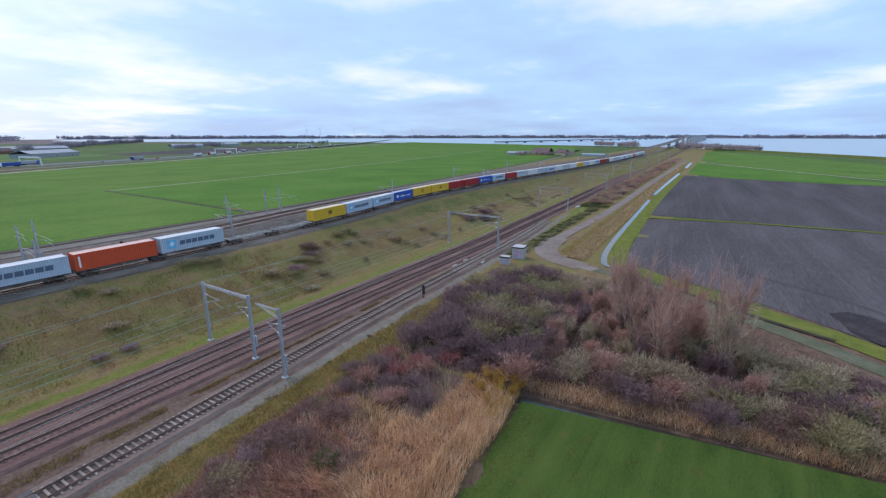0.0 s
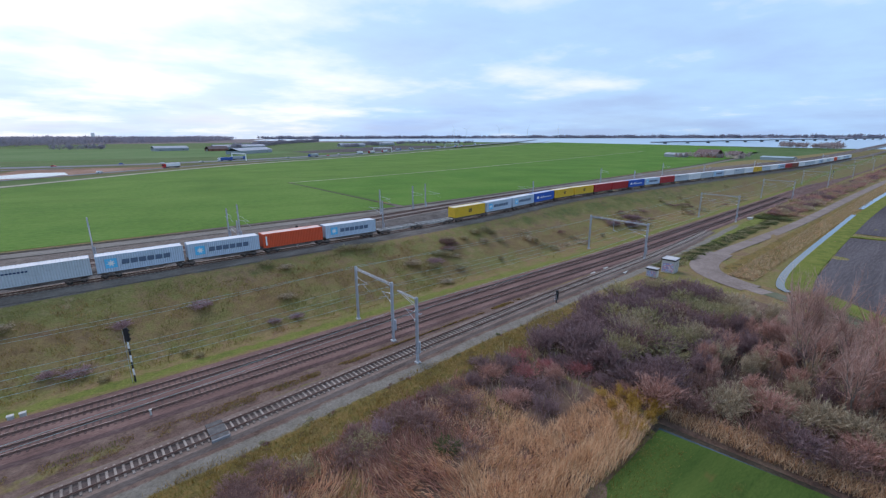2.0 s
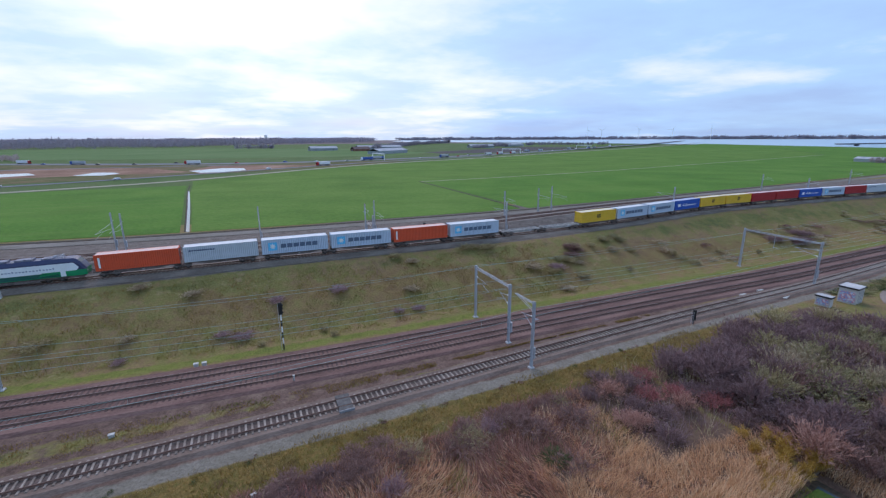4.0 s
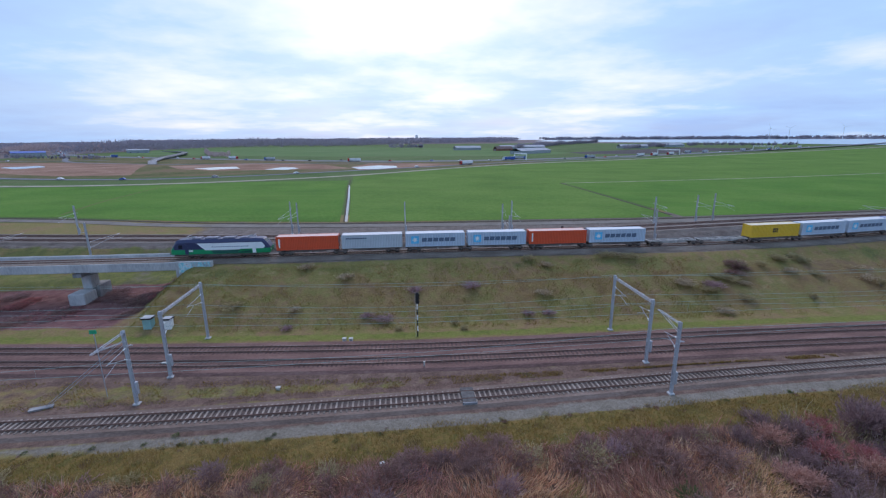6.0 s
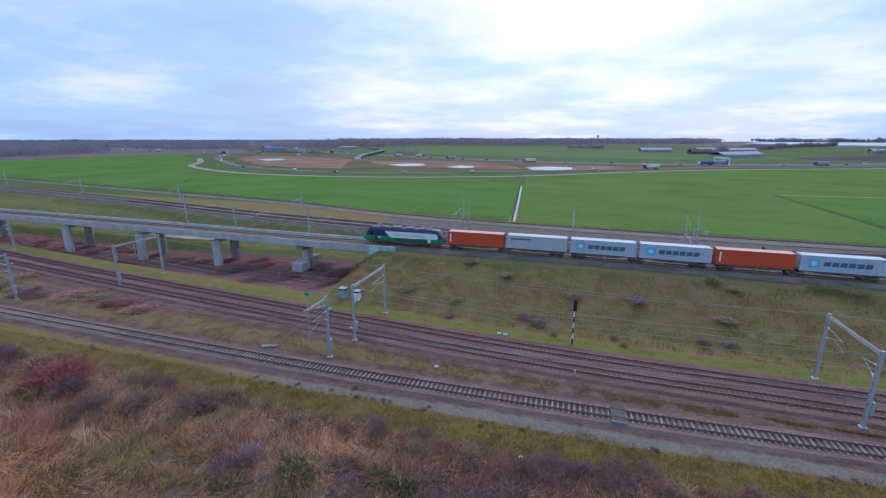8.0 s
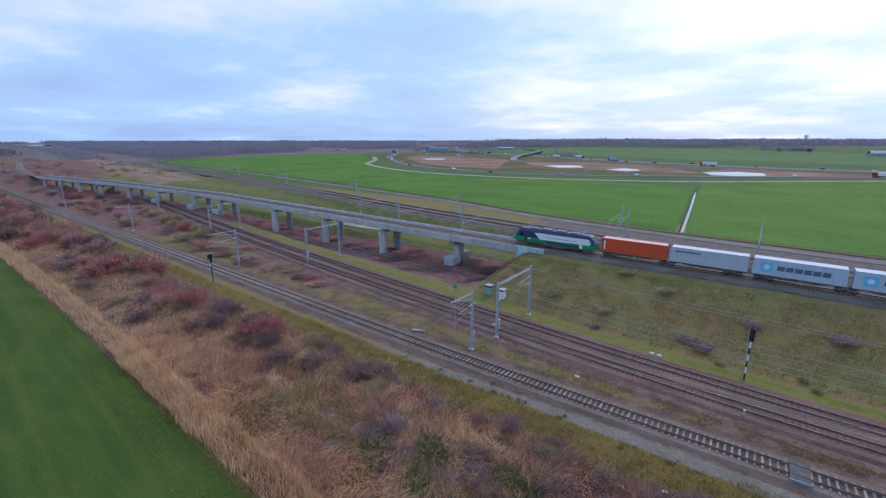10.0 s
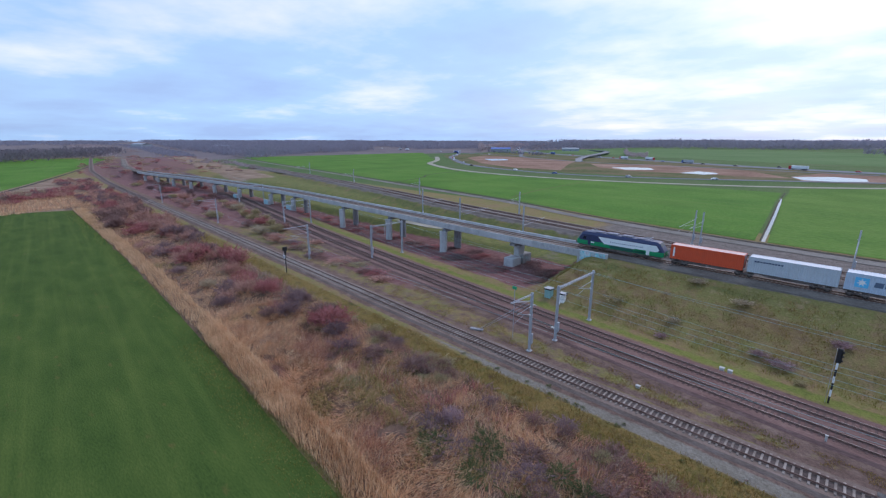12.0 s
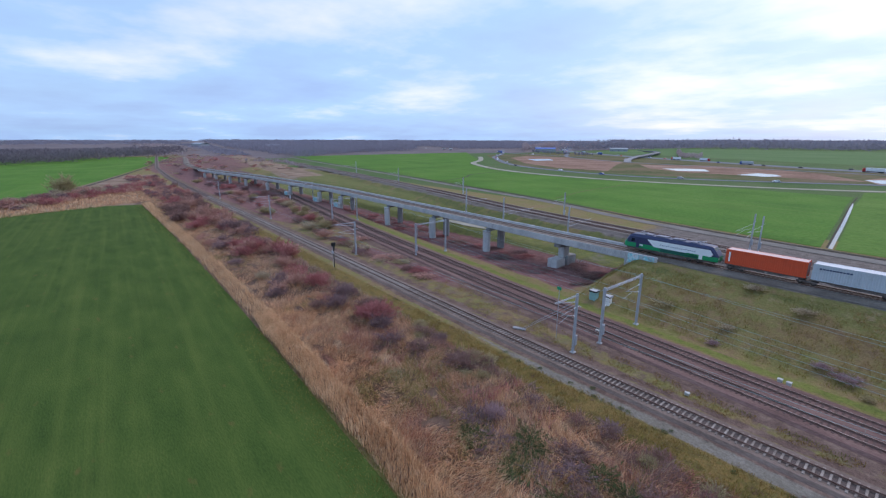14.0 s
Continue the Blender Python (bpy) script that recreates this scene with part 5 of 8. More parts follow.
def container_proto(colour):
    """Meshes of one colour, shared by all boxes of it."""
    m, r = BOX[colour], M_ROOF[colour]
    fr = Build()
    for sx in (-1, 1):
        for sy in (-1, 1):
            x, y = sx * (L40 / 2 - 0.08), sy * (W40 / 2 - 0.08)
            fr.box(x - 0.08, x + 0.08, y - 0.08, y + 0.08, 0, H40)
    for sy in (-1, 1):
        y = sy * (W40 / 2 - 0.05)
        fr.box(-L40 / 2 + 0.16, L40 / 2 - 0.16, y - 0.05, y + 0.05, 0, 0.15)
        fr.box(-L40 / 2 + 0.16, L40 / 2 - 0.16, y - 0.05, y + 0.05, H40 - 0.1, H40)
    body = Build().box(-L40 / 2 + 0.06, L40 / 2 - 0.1, -W40 / 2 + 0.09, W40 / 2 - 0.09, 0.08, H40 - 0.06)
    for y in (-W40 / 2 + 0.03, W40 / 2 - 0.03):
        c = corrugated_side(y, False)
        body.add(c.v, c.f)
    roof = Build()
    n = 24
    rx, rz = [], []
    for k in range(n):
        q = -L40 / 2 + 0.1 + (L40 - 0.2) * k / n
        w = (L40 - 0.2) / n
        rx += [q, q + 0.1 * w, q + 0.3 * w, q + 0.8 * w]
        rz += [H40 - 0.04, H40 - 0.04, H40 - 0.01, H40 - 0.01]
    rx.append(L40 / 2 - 0.1)
    rz.append(H40 - 0.04)
    roof.add([(q, s * (W40 / 2 - 0.06), z) for q, z in zip(rx, rz) for s in (-1, 1)], [(2 * k, 2 * k + 2, 2 * k + 3, 2 * k + 1) for k in range(len(rx) - 1)])
    door = Build().box(0, 0.05, 0.02, W40 / 2 - 0.17, 0.12, H40 - 0.12, bevel=0.015)
    bars = Build()
    for y in (0.25, 0.7):
        bars.tube((0.08, y, 0.15), (0.08, y, H40 - 0.15), 0.025, n=5)
    return {"frame": fr.mesh("frame", m), "body": body.mesh("body", m), "roof": roof.mesh("roof", r), "door": door.mesh("door", m), "bar": bars.mesh("locking_bar", M_STEEL)}


PROTO = {k: container_proto(k) for k in BOX}


def star(b, cx, cz, r, y):
    n = 14
    vs = [(cx, y, cz)] + [(cx + (r if k % 2 == 0 else r * 0.45) * math.sin(2 * math.pi * k / n), y, cz + (r if k % 2 == 0 else r * 0.45) * math.cos(2 * math.pi * k / n)) for k in range(n)]
    b.add(vs, [(0, 1 + (k + 1) % n, 1 + k) for k in range(n)])


def glyphs(kind, colour_root):
    y = -W40 / 2 - 0.012
    if kind == "star":
        p = Build()
        p.add([(-4.95, y, 0.65), (-3.35, y, 0.65), (-3.35, y, 2.2), (-4.95, y, 2.2)], [(0, 1, 2, 3)])
        sq = part("logo", p, M_LOGO_BLUE, colour_root, "light blue square")
        p = Build()
        star(p, -4.15, 1.42, 0.62, y - 0.006)
        part("star", p, M_WHITE, sq, "white star shape")
        p = Build()
        for k in range(6):
            x = -2.75 + k * 1.16
            p.add([(x, y, 1.02), (x + 0.98, y, 1.02), (x + 1.06, y, 1.8), (x + 0.08, y, 1.8)], [(0, 1, 2, 3)])
        part("lettering", p, M_LOGO_SLATE, colour_root, "row of slate blue bars")
    elif kind == "square":
        p = Build()
        for dz in (0.0, 0.5):
            for k in range(3):
                x = -0.65 + k * 0.45
                p.add([(x, y, 1.0 + dz), (x + 0.33, y, 1.0 + dz), (x + 0.33, y, 1.4 + dz), (x, y, 1.4 + dz)], [(0, 1, 2, 3)])
        part("logo", p, M_BLACK, colour_root, "small black block sign")
    elif kind == "scrawl":
        p = Build()
        p.add([(-4.9, y, 0.9), (-3.7, y, 0.9), (-3.7, y, 1.7), (-4.9, y, 1.7)], [(0, 1, 2, 3)])
        for k in range(22):
            x = -2.9 + k * 0.32
            h = 0.75 if k in (2, 5, 6) else 0.3
            p.add([(x, y, 1.05 - 0.12 * (k % 3)), (x + 0.24, y, 1.05), (x + 0.3, y, 1.05 + h), (x + 0.1, y, 1.0 + h)], [(0, 1, 2, 3)])
        part("lettering", p, M_WHITE, colour_root, "white flowing sign")
    elif kind == "bar":
        p = Build()
        p.add([(-5.6, y, 0.5), (-5.3, y, 0.5), (-5.3, y, 2.3), (-5.6, y, 2.3)], [(0, 1, 2, 3)])
        part("lettering", p, M_WHITE, colour_root, "upright white bar")
    elif kind == "line":
        p = Build()
        for k in range(10):
            x = -5.2 + k * 0.42
            p.add([(x, y, 1.9), (x + 0.3, y, 1.9), (x + 0.3, y, 2.15), (x, y, 2.15)], [(0, 1, 2, 3)])
        part("lettering", p, M_LOGO_DARK, colour_root, "thin dark bars")


WORDS = {"orange": "orange-red steel freight container with upright folds", "grey": "grey steel freight container with pale roof", "blue_grey": "pale blue-grey container with a star sign and bars",
         "yellow": "yellow steel container with a small black sign", "blue": "blue steel container with a white flowing sign", "red": "dark red steel freight container", "white": "white steel freight container", "brown": "brown steel freight container"}
SIGNS = {"orange": "bar", "grey": "line", "blue_grey": "star", "yellow": "square", "blue": "scrawl"}


def on_line(x, z=0.0):
    """A pose on the upper track at x, turned along it."""
    y0, y1 = y_s(np.array([x - 3.0, x + 3.0]))
    zz = s_height(np.array([x - 3.0, x + 3.0]))
    d = Vector((6.0, y1 - y0, zz[1] - zz[0])).normalized()
    return Matrix.Translation((x, (y0 + y1) / 2, zz.mean() + z)) @ d.to_track_quat("X", "Z").to_matrix().to_4x4()


def container(colour, x, sign=True):
    root = thing("container", WORDS[colour] + " on a wagon", "container", "containers on the train", on_line(x, 1.16))
    p = PROTO[colour]
    part("frame", p["frame"], None, root)
    part("body", p["body"], None, root)
    part("roof", p["roof"], None, root, "pale container roof")
    for s in (1, -1):
        d = part("door", p["door"], None, root)
        d.matrix_basis = Matrix.Translation((L40 / 2 - 0.09, 0, 0)) @ Matrix.Diagonal((1, s, 1, 1))
        part("locking_bar", p["bar"], None, d)
    if sign and colour in SIGNS:
        glyphs(SIGNS[colour], root)
    return root


WHEEL = Build()
WHEEL.tube((0, -0.82, 0), (0, -0.69, 0), 0.46, n=14)
WHEEL.tube((0, 0.69, 0), (0, 0.82, 0), 0.46, n=14)
WHEEL.tube((0, -0.69, 0), (0, 0.69, 0), 0.08, n=8)
ME_WHEEL = WHEEL.mesh("wheelset", M_WHEEL)
_f = Build()
for sy in (-1, 1):
    _f.box(-1.45, 1.45, sy * 0.98 - 0.07, sy * 0.98 + 0.07, 0.42, 0.72, bevel=0.04)
    for sx in (-0.9, 0.9):
        _f.box(sx - 0.17, sx + 0.17, sy * 1.0 - 0.12, sy * 1.0 + 0.12, 0.3, 0.6, bevel=0.03)
_f.box(-0.2, 0.2, -0.95, 0.95, 0.5, 0.78)
ME_BOGIE = _f.mesh("bogie", M_UNDER)


def bogie(parent, x):
    b = part("bogie", ME_BOGIE, None, parent, "dark two-axle bogie")
    b.matrix_basis = Matrix.Translation((x, 0, 0))
    for dx in (-0.9, 0.9):
        w = part("wheelset", ME_WHEEL, None, b)
        w.matrix_basis = Matrix.Translation((dx, 0, 0.46))


ME_BUFFER = Build().tube((-0.15, 0, 0), (0.25, 0, 0), 0.1, n=8).tube((0.25, 0, 0), (0.3, 0, 0), 0.22, n=10).mesh("buffer", M_UNDER)


def buffers(parent, half):
    for sx in (-1, 1):
        for y in (-0.88, 0.88):
            o = part("buffer", ME_BUFFER, None, parent)
            o.matrix_basis = Matrix.Translation((sx * half, y, 1.05)) @ Matrix.Diagonal((sx, 1, 1, 1))


def wagon_frame(l):
    b = Build()
    for c in (-l / 4 - 0.05, l / 4 + 0.05):
        h = l / 4 - 0.55
        for sy in (-1, 1):
            vs = []
            for x, lo in ((-h, 0.95), (-h + 1.8, 0.95), (-h + 3.0, 0.68), (h - 3.0, 0.68), (h - 1.8, 0.95), (h, 0.95)):
                vs += [(c + x, sy * 1.05 - 0.08, lo), (c + x, sy * 1.05 + 0.08, lo), (c + x, sy * 1.05 + 0.08, 1.14), (c + x, sy * 1.05 - 0.08, 1.14)]
            fs = [(4 * i + j, 4 * i + 4 + j, 4 * i + 4 + (j + 1) % 4, 4 * i + (j + 1) % 4) for i in range(5) for j in range(4)] + [(0, 1, 2, 3), (23, 22, 21, 20)]
            b.add(vs, fs)
        for k in range(5):
            x = c - h + 2 * h * k / 4
            b.box(x - 0.12, x + 0.12, -1.0, 1.0, 0.9, 1.1)
        b.box(c - h, c + h, -0.18, 0.18, 0.85, 1.08)
    for x in (-l / 2 + 0.35, l / 2 - 0.35):
        b.box(x - 0.2, x + 0.2, -1.2, 1.2, 0.9, 1.16)
    return b


def wagon(x, l, empty=False):
    root = thing("container_wagon", "empty grey articulated container wagon with open frame" if empty else "dark articulated flat wagon carrying containers", "wagon", "wagons of the train", on_line(x))
    part("frame", wagon_frame(l), M_PALEFRAME if empty else M_UNDER, root, "open steel frame")
    for bx in (-l / 2 + 1.9, 0, l / 2 - 1.9):
        bogie(root, bx)
    buffers(root, l / 2)
    for y in (-1.25, 1.25):
        part("brake_wheel", Build().tube((-l / 4 + 0.5, y, 0.75), (-l / 4 + 0.5, y * 0.98, 0.77), 0.25, n=10), M_PALEFRAME, root)
    return root


SEQ = ["orange", "grey", "blue_grey", "blue_grey", "orange", "blue_grey", None, None, "yellow", "blue_grey", "blue_grey", "blue", "yellow", "yellow", "red", "red", "blue", "blue_grey", "red", "grey",
       "white", "grey", "blue_grey", "white", "grey", "white", "yellow", "grey", "white", "blue_grey", "red", "brown", "white", "grey", "grey", "white", "blue_grey", "white", "grey", "white", "orange", "grey", "white", "grey", "blue_grey", "white"]
TRAIN_X = -25.4
pitch = 12.85
x = TRAIN_X
k = 0
while k < len(SEQ):
    if SEQ[k] is None:
        wagon(x + 11.7, 23.0, True)
        x += 23.6
    else:
        wagon(x + pitch - 0.45, 25.05)
        for j in (0, 1):
            container(SEQ[k + j], x + 6.1 + pitch * j)
        x += 2 * pitch
    k += 2


def locomotive(xf):
    """Electric locomotive, its nose towards lower x."""
    L = 18.98
    root = thing("electric_locomotive", "green, dark blue and white electric locomotive heading the train", "locomotive", m=on_line(xf + L / 2))
    green, navy = paint("loco_green", (0.01, 0.26, 0.10), 0.35, dirt=0.12), paint("loco_dark_blue", (0.03, 0.038, 0.095), 0.4, dirt=0.15)
    white, dk = paint("loco_white", (0.72, 0.75, 0.76), 0.4, dirt=0.12), paint("loco_dark_green", (0.012, 0.10, 0.075), 0.4, dirt=0.1)
    # cross-sections from nose to tail: x, half width at floor, belt and eaves, roof height, belt height
    half = [(-9.4, 1.25, 1.15, 2.0), (-9.2, 1.4, 1.36, 2.35), (-8.75, 1.48, 1.44, 3.0), (-8.35, 1.5, 1.44, 3.55), (-7.9, 1.5, 1.44, 3.78), (-6.6, 1.5, 1.45, 3.82), (-5.4, 1.5, 1.45, 3.82)]
    sec = half + [(-s[0], *s[1:]) for s in reversed(half)]
    b = Build()
    vs = []
    for x, w0, w1, top in sec:
        belt = min(1.9, top - 0.12)
        eav = max(belt + 0.05, top - 0.55)
        vs += [(x, -w0 + 0.05, 0.95), (x, -w0, 1.35), (x, -w0, belt), (x, -w1, eav), (x, -w1 * 0.72, top), (x, w1 * 0.72, top), (x, w1, eav), (x, w0, belt), (x, w0, 1.35), (x, w0 - 0.05, 0.95)]
    k = 10
    fs, mi = [], []
    for i in range(len(sec) - 1):
        for j in range(k):
            fs.append((i * k + j, i * k + (j + 1) % k, (i + 1) * k + (j + 1) % k, (i + 1) * k + j))
            glassy = i in (2, len(sec) - 4) and j == 4
            nose = i in (0, 1, 2, len(sec) - 2, len(sec) - 3, len(sec) - 4)
            mi.append(3 if glassy else (0 if j in (0, 1, 7, 8) else (1 if not (nose and j in (2, 6) and i in (0, 1)) else 0)))
    fs += [tuple(range(k - 1, -1, -1)), tuple(range((len(sec) - 1) * k, len(sec) * k))]
    mi += [0, 0]
    b.add(vs, fs)
    b.m = mi
    b.f = [tuple(reversed(f)) for f in b.f]
    part("body", b, [green, navy, white, M_GLASS], root, "green and dark blue body shell")
    y = -1.512
    st = Build().add([(-4.4, y, 3.12), (-2.9, y, 1.72), (8.0, y, 1.72), (8.5, y, 2.3), (7.9, y, 3.12)], [(0, 1, 2, 3, 4)])
    st.v = [(a, -1.512 + (max(0, c - 1.9)) * 0.038, c) for a, _, c in st.v]
    part("side_panel", st, white, root, "slanting white side panel")
    st = Build().add([(-9.0, y, 1.42), (-5.0, y, 1.42), (-6.2, y, 1.9), (-8.9, y, 1.9)], [(0, 1, 2, 3)])
    part("side_panel", st, green, root, "bright green cab panel")
    st = Build().add([(3.2, y - 0.004, 1.25), (8.6, y - 0.004, 1.25), (8.3, y - 0.004, 1.85), (3.7, y - 0.004, 1.85)], [(0, 1, 2, 3)])
    part("side_panel", st, green, root, "bright green rear panel")
    st = Build().add([(-1.4, y - 0.004, 1.05), (6.0, y - 0.004, 1.05), (5.6, y - 0.004, 1.7), (-1.8, y - 0.004, 1.7)], [(0, 1, 2, 3)])
    part("side_panel", st, dk, root, "dark green lower panel")
    for s in (-1, 1):
        part("cab_window", Build().add([(s * 7.9, -1.49, 2.15), (s * 7.1, -1.49, 2.15), (s * 7.1, -1.462, 2.85), (s * 7.75, -1.462, 2.85)], [(0, 1, 2, 3) if s < 0 else (3, 2, 1, 0)]), M_GLASS, root, "dark cab side window")
        part("door", Build().box(s * 6.35 - 0.33, s * 6.35 + 0.33, -1.53, -1.49, 1.0, 2.9), navy if s < 0 else white, root, "cab door")
        for yy in (-0.85, 0.85):
            part("headlight", Build().tube((s * 9.36, yy, 1.55), (s * 9.42, yy, 1.55), 0.14, n=10), M_WHITE, root, "round headlight")
    lo = Build()
    for k in range(17):
        x = -1.6 + k * 0.42
        w, z1 = (0.26, 2.44) if k % 4 else (0.18, 2.52)
        lo.add([(x, -1.513, 2.26), (x + w, -1.513, 2.26), (x + w, -1.503, z1), (x, -1.503, z1)], [(0, 1, 2, 3)])
    part("lettering", lo, paint("grey_blue_letters", (0.2, 0.24, 0.32), 0.5), root, "dark bars on the white panel")
    part("sign", Build().add([(-5.9, y - 0.006, 1.5), (-5.2, y - 0.006, 1.5), (-5.2, y - 0.006, 1.8), (-5.9, y - 0.006, 1.8)], [(0, 1, 2, 3)]), M_WHITE, root, "small white sign")
    rf = Build()
    for x, w, l2, h in ((-4.6, 1.6, 1.6, 0.25), (-1.8, 1.5, 2.4, 0.3), (1.5, 1.5, 2.2, 0.28), (4.4, 1.6, 1.4, 0.22)):
        rf.box(x - l2 / 2, x + l2 / 2, -w / 2, w / 2, 3.8, 3.8 + h, bevel=0.05)
    part("roof_box", rf, material("roof_grey", [(0.1, 0.1, 0.12), (0.2, 0.2, 0.24), (0.32, 0.32, 0.36)], 1.5, 0.7), root, "grey roof equipment")
    for s in (-1, 1):
        p = Build()
        for yy in (-0.6, 0.6):
            p.tube((s * 6.4, yy, 4.0), (s * 4.9, yy * 0.6, 4.12), 0.035, n=5)
            p.tube((s * 4.9, yy * 0.6, 4.12), (s * 6.3, yy * 0.9, 4.28), 0.03, n=5)
        p.tube((s * 6.3, -0.9, 4.3), (s * 6.3, 0.9, 4.3), 0.05, n=6)
        for yy in (-0.5, 0.5):
            p.tube((s * 6.4, yy, 3.8), (s * 6.4, yy, 4.0), 0.08, n=6)
        part("pantograph", p, M_STEEL, root, "folded pantograph")
    part("underframe", Build().box(-8.9, 8.9, -1.25, 1.25, 0.55, 0.98, bevel=0.05).box(-3.2, 3.2, -1.3, 1.3, 0.3, 0.9, bevel=0.05), M_UNDER, root, "dark underframe")
    for bx in (-5.0, 5.0):
        bogie(root, bx)
    buffers(root, 9.45)
    return root


locomotive(-45.4)


# ---- vehicles on the roads ----
CAR_PAINT = [paint("car_%s" % n, c, 0.3, dirt=0.1) for n, c in (("white", (0.75, 0.76, 0.78)), ("silver", (0.4, 0.42, 0.45)), ("black", (0.03, 0.03, 0.035)), ("blue", (0.04, 0.1, 0.35)), ("red", (0.45, 0.03, 0.03)))]
ME_CARWHEEL = Build().tube((0, -0.1, 0), (0, 0.1, 0), 0.32, n=10).mesh("wheel", M_BLACK)
ME_TRUCKWHEEL = Build().tube((0, -0.15, 0), (0, 0.15, 0), 0.5, n=10).mesh("wheel", M_BLACK)


def car(kind):
    root = thing("car", ("white", "silver", "black", "blue", "red")[kind] + " car driving on the far asphalt road", "car", "cars on the far roads")
    prof = [(-2.1, 0.3), (-2.15, 0.75), (-1.3, 0.9), (-0.6, 1.42), (1.2, 1.45), (1.9, 0.95), (2.1, 0.85), (2.1, 0.3)]
    b = Build()
    n = len(prof)
    b.add([(x, s * (0.85 if z < 1 else 0.7), z) for s in (-1, 1) for x, z in prof], [(i, (i + 1) % n, n + (i + 1) % n, n + i) for i in range(n)] + [tuple(range(n - 1, -1, -1)), tuple(range(n, 2 * n))])
    part("body", b, CAR_PAINT[kind], root)
    g = Build()
    for s in (-1, 1):
        g.add([(-1.1, s * 0.83, 0.95), (-0.55, s * 0.73, 1.35), (1.1, s * 0.73, 1.37), (1.65, s * 0.83, 0.97)], [(0, 1, 2, 3)])
    part("window", g, M_GLASS, root, "dark side windows")
    for wx in (-1.35, 1.35):
        for wy in (-0.78, 0.78):
            w = part("wheel", ME_CARWHEEL, None, root)
            w.matrix_basis = Matrix.Translation((wx, wy, 0.32))
    return root


def truck(kind):
    cab, trail = ((0, 0), (4, 0), (0, 3), (3, 1), (0, 1))[kind]
    root = thing("truck", ("white", "red and white", "white and blue", "blue and silver", "white and silver")[kind] + " articulated truck on the motorway", "truck", "trucks on the motorway")
    part("trailer", Build().box(-4.6, 9.0, -1.25, 1.25, 1.15, 4.0, bevel=0.06), CAR_PAINT[trail], root, "tall box trailer")
    c = part("cab", Build().box(-7.2, -5.0, -1.22, 1.22, 0.6, 3.7, bevel=0.15), CAR_PAINT[cab], root)
    part("windscreen", Build().box(-7.23, -7.19, -1.0, 1.0, 2.0, 3.0), M_GLASS, c)
    part("chassis", Build().box(-6.5, 8.8, -0.5, 0.5, 0.7, 1.1), M_UNDER, root)
    for wx in (-6.2, -3.2, 4.8, 6.1, 7.4):
        for wy in (-1.05, 1.05):
            w = part("wheel", ME_TRUCKWHEEL, None, root)
            w.matrix_basis = Matrix.Translation((wx, wy, 0.5))
    return root


MOTORWAY, SLIP, WEST_WAY = np.array(MWAY[1:15], float), np.array(SLIP_PTS[1:14], float), np.array(WEST_ROAD[1:6], float)


def road_pose(pts, f, off):
    s = np.concatenate([[0], np.cumsum(np.linalg.norm(np.diff(pts, axis=0), axis=1))])
    p = np.array([np.interp(f * s[-1], s, pts[:, i]) for i in (0, 1)])
    q = np.array([np.interp(f * s[-1] + 6, s, pts[:, i]) for i in (0, 1)])
    d = (q - p) / np.linalg.norm(q - p)
    p = p + np.array([-d[1], d[0]]) * off
    a = math.atan2(d[1], d[0])
    return Matrix.Translation((p[0], p[1], FZ + 0.25)) @ Matrix.Rotation(a if off < 0 else a + math.pi, 4, "Z")


first = {}
for i in range(96):
    f = (i + 0.7 * rnd.random()) / 96
    off = rnd.choice((-10.5, -7, -3.5, 3.5, 7, 10.5))
    m = road_pose(MOTORWAY, min(f, 0.985), off)
    key = ("truck", rnd.randrange(5)) if abs(off) > 6 and rnd.random() < 0.5 else ("car", rnd.randrange(5))
    if key not in first:
        first[key] = truck(key[1]) if key[0] == "truck" else car(key[1])
        first[key].matrix_basis = m
    else:
        copy_thing(first[key], m)
for f, key in ((0.05, ("truck", 2)), (0.12, ("car", 0)), (0.17, ("car", 1)), (0.33, ("car", 0)), (0.47, ("car", 2)), (0.6, ("car", 3)), (0.72, ("car", 0)), (0.9, ("truck", 1))):
    if key in first:
        copy_thing(first[key], road_pose(SLIP, f, -1.6))
for f, key in ((0.04, ("car", 1)), (0.14, ("car", 0)), (0.26, ("car", 4)), (0.29, ("car", 0)), (0.41, ("car", 1)), (0.55, ("car", 0)), (0.66, ("car", 1)), (0.84, ("car", 0))):
    if key in first:
        copy_thing(first[key], road_pose(SLIP, f, 1.8))
for f, key in ((0.1, ("truck", 0)), (0.28, ("car", 0)), (0.45, ("truck", 4)), (0.5, ("truck", 0)), (0.7, ("car", 1)), (0.78, ("truck", 2)), (0.93, ("car", 0))):
    if key in first:
        copy_thing(first[key], road_pose(WEST_WAY, f, -2.2 if f > 0.4 else 2.2))


# ---- road gantries, buildings, far bridges ----
def gantry(x, y, w, ang):
    root = thing("road_gantry", "white steel sign gantry over the motorway", "gantry", "road gantries", Matrix.Translation((x, y, FZ)) @ Matrix.Rotation(radians(ang), 4, "Z"))
    for s in (-1, 1):
        part("leg", Build().box(s * w / 2 - 0.5, s * w / 2 + 0.5, -0.4, 0.4, -0.3, 7.5), M_WHITE, root)
    part("beam", Build().box(-w / 2 - 0.5, w / 2 + 0.5, -0.6, 0.6, 6.8, 8.2), M_WHITE, root)


gantry(150, 552, 34, 100)
gantry(410, 652, 34, 120)
gantry(-772, 955, 34, 30)
gantry(720, 830, 34, 120)


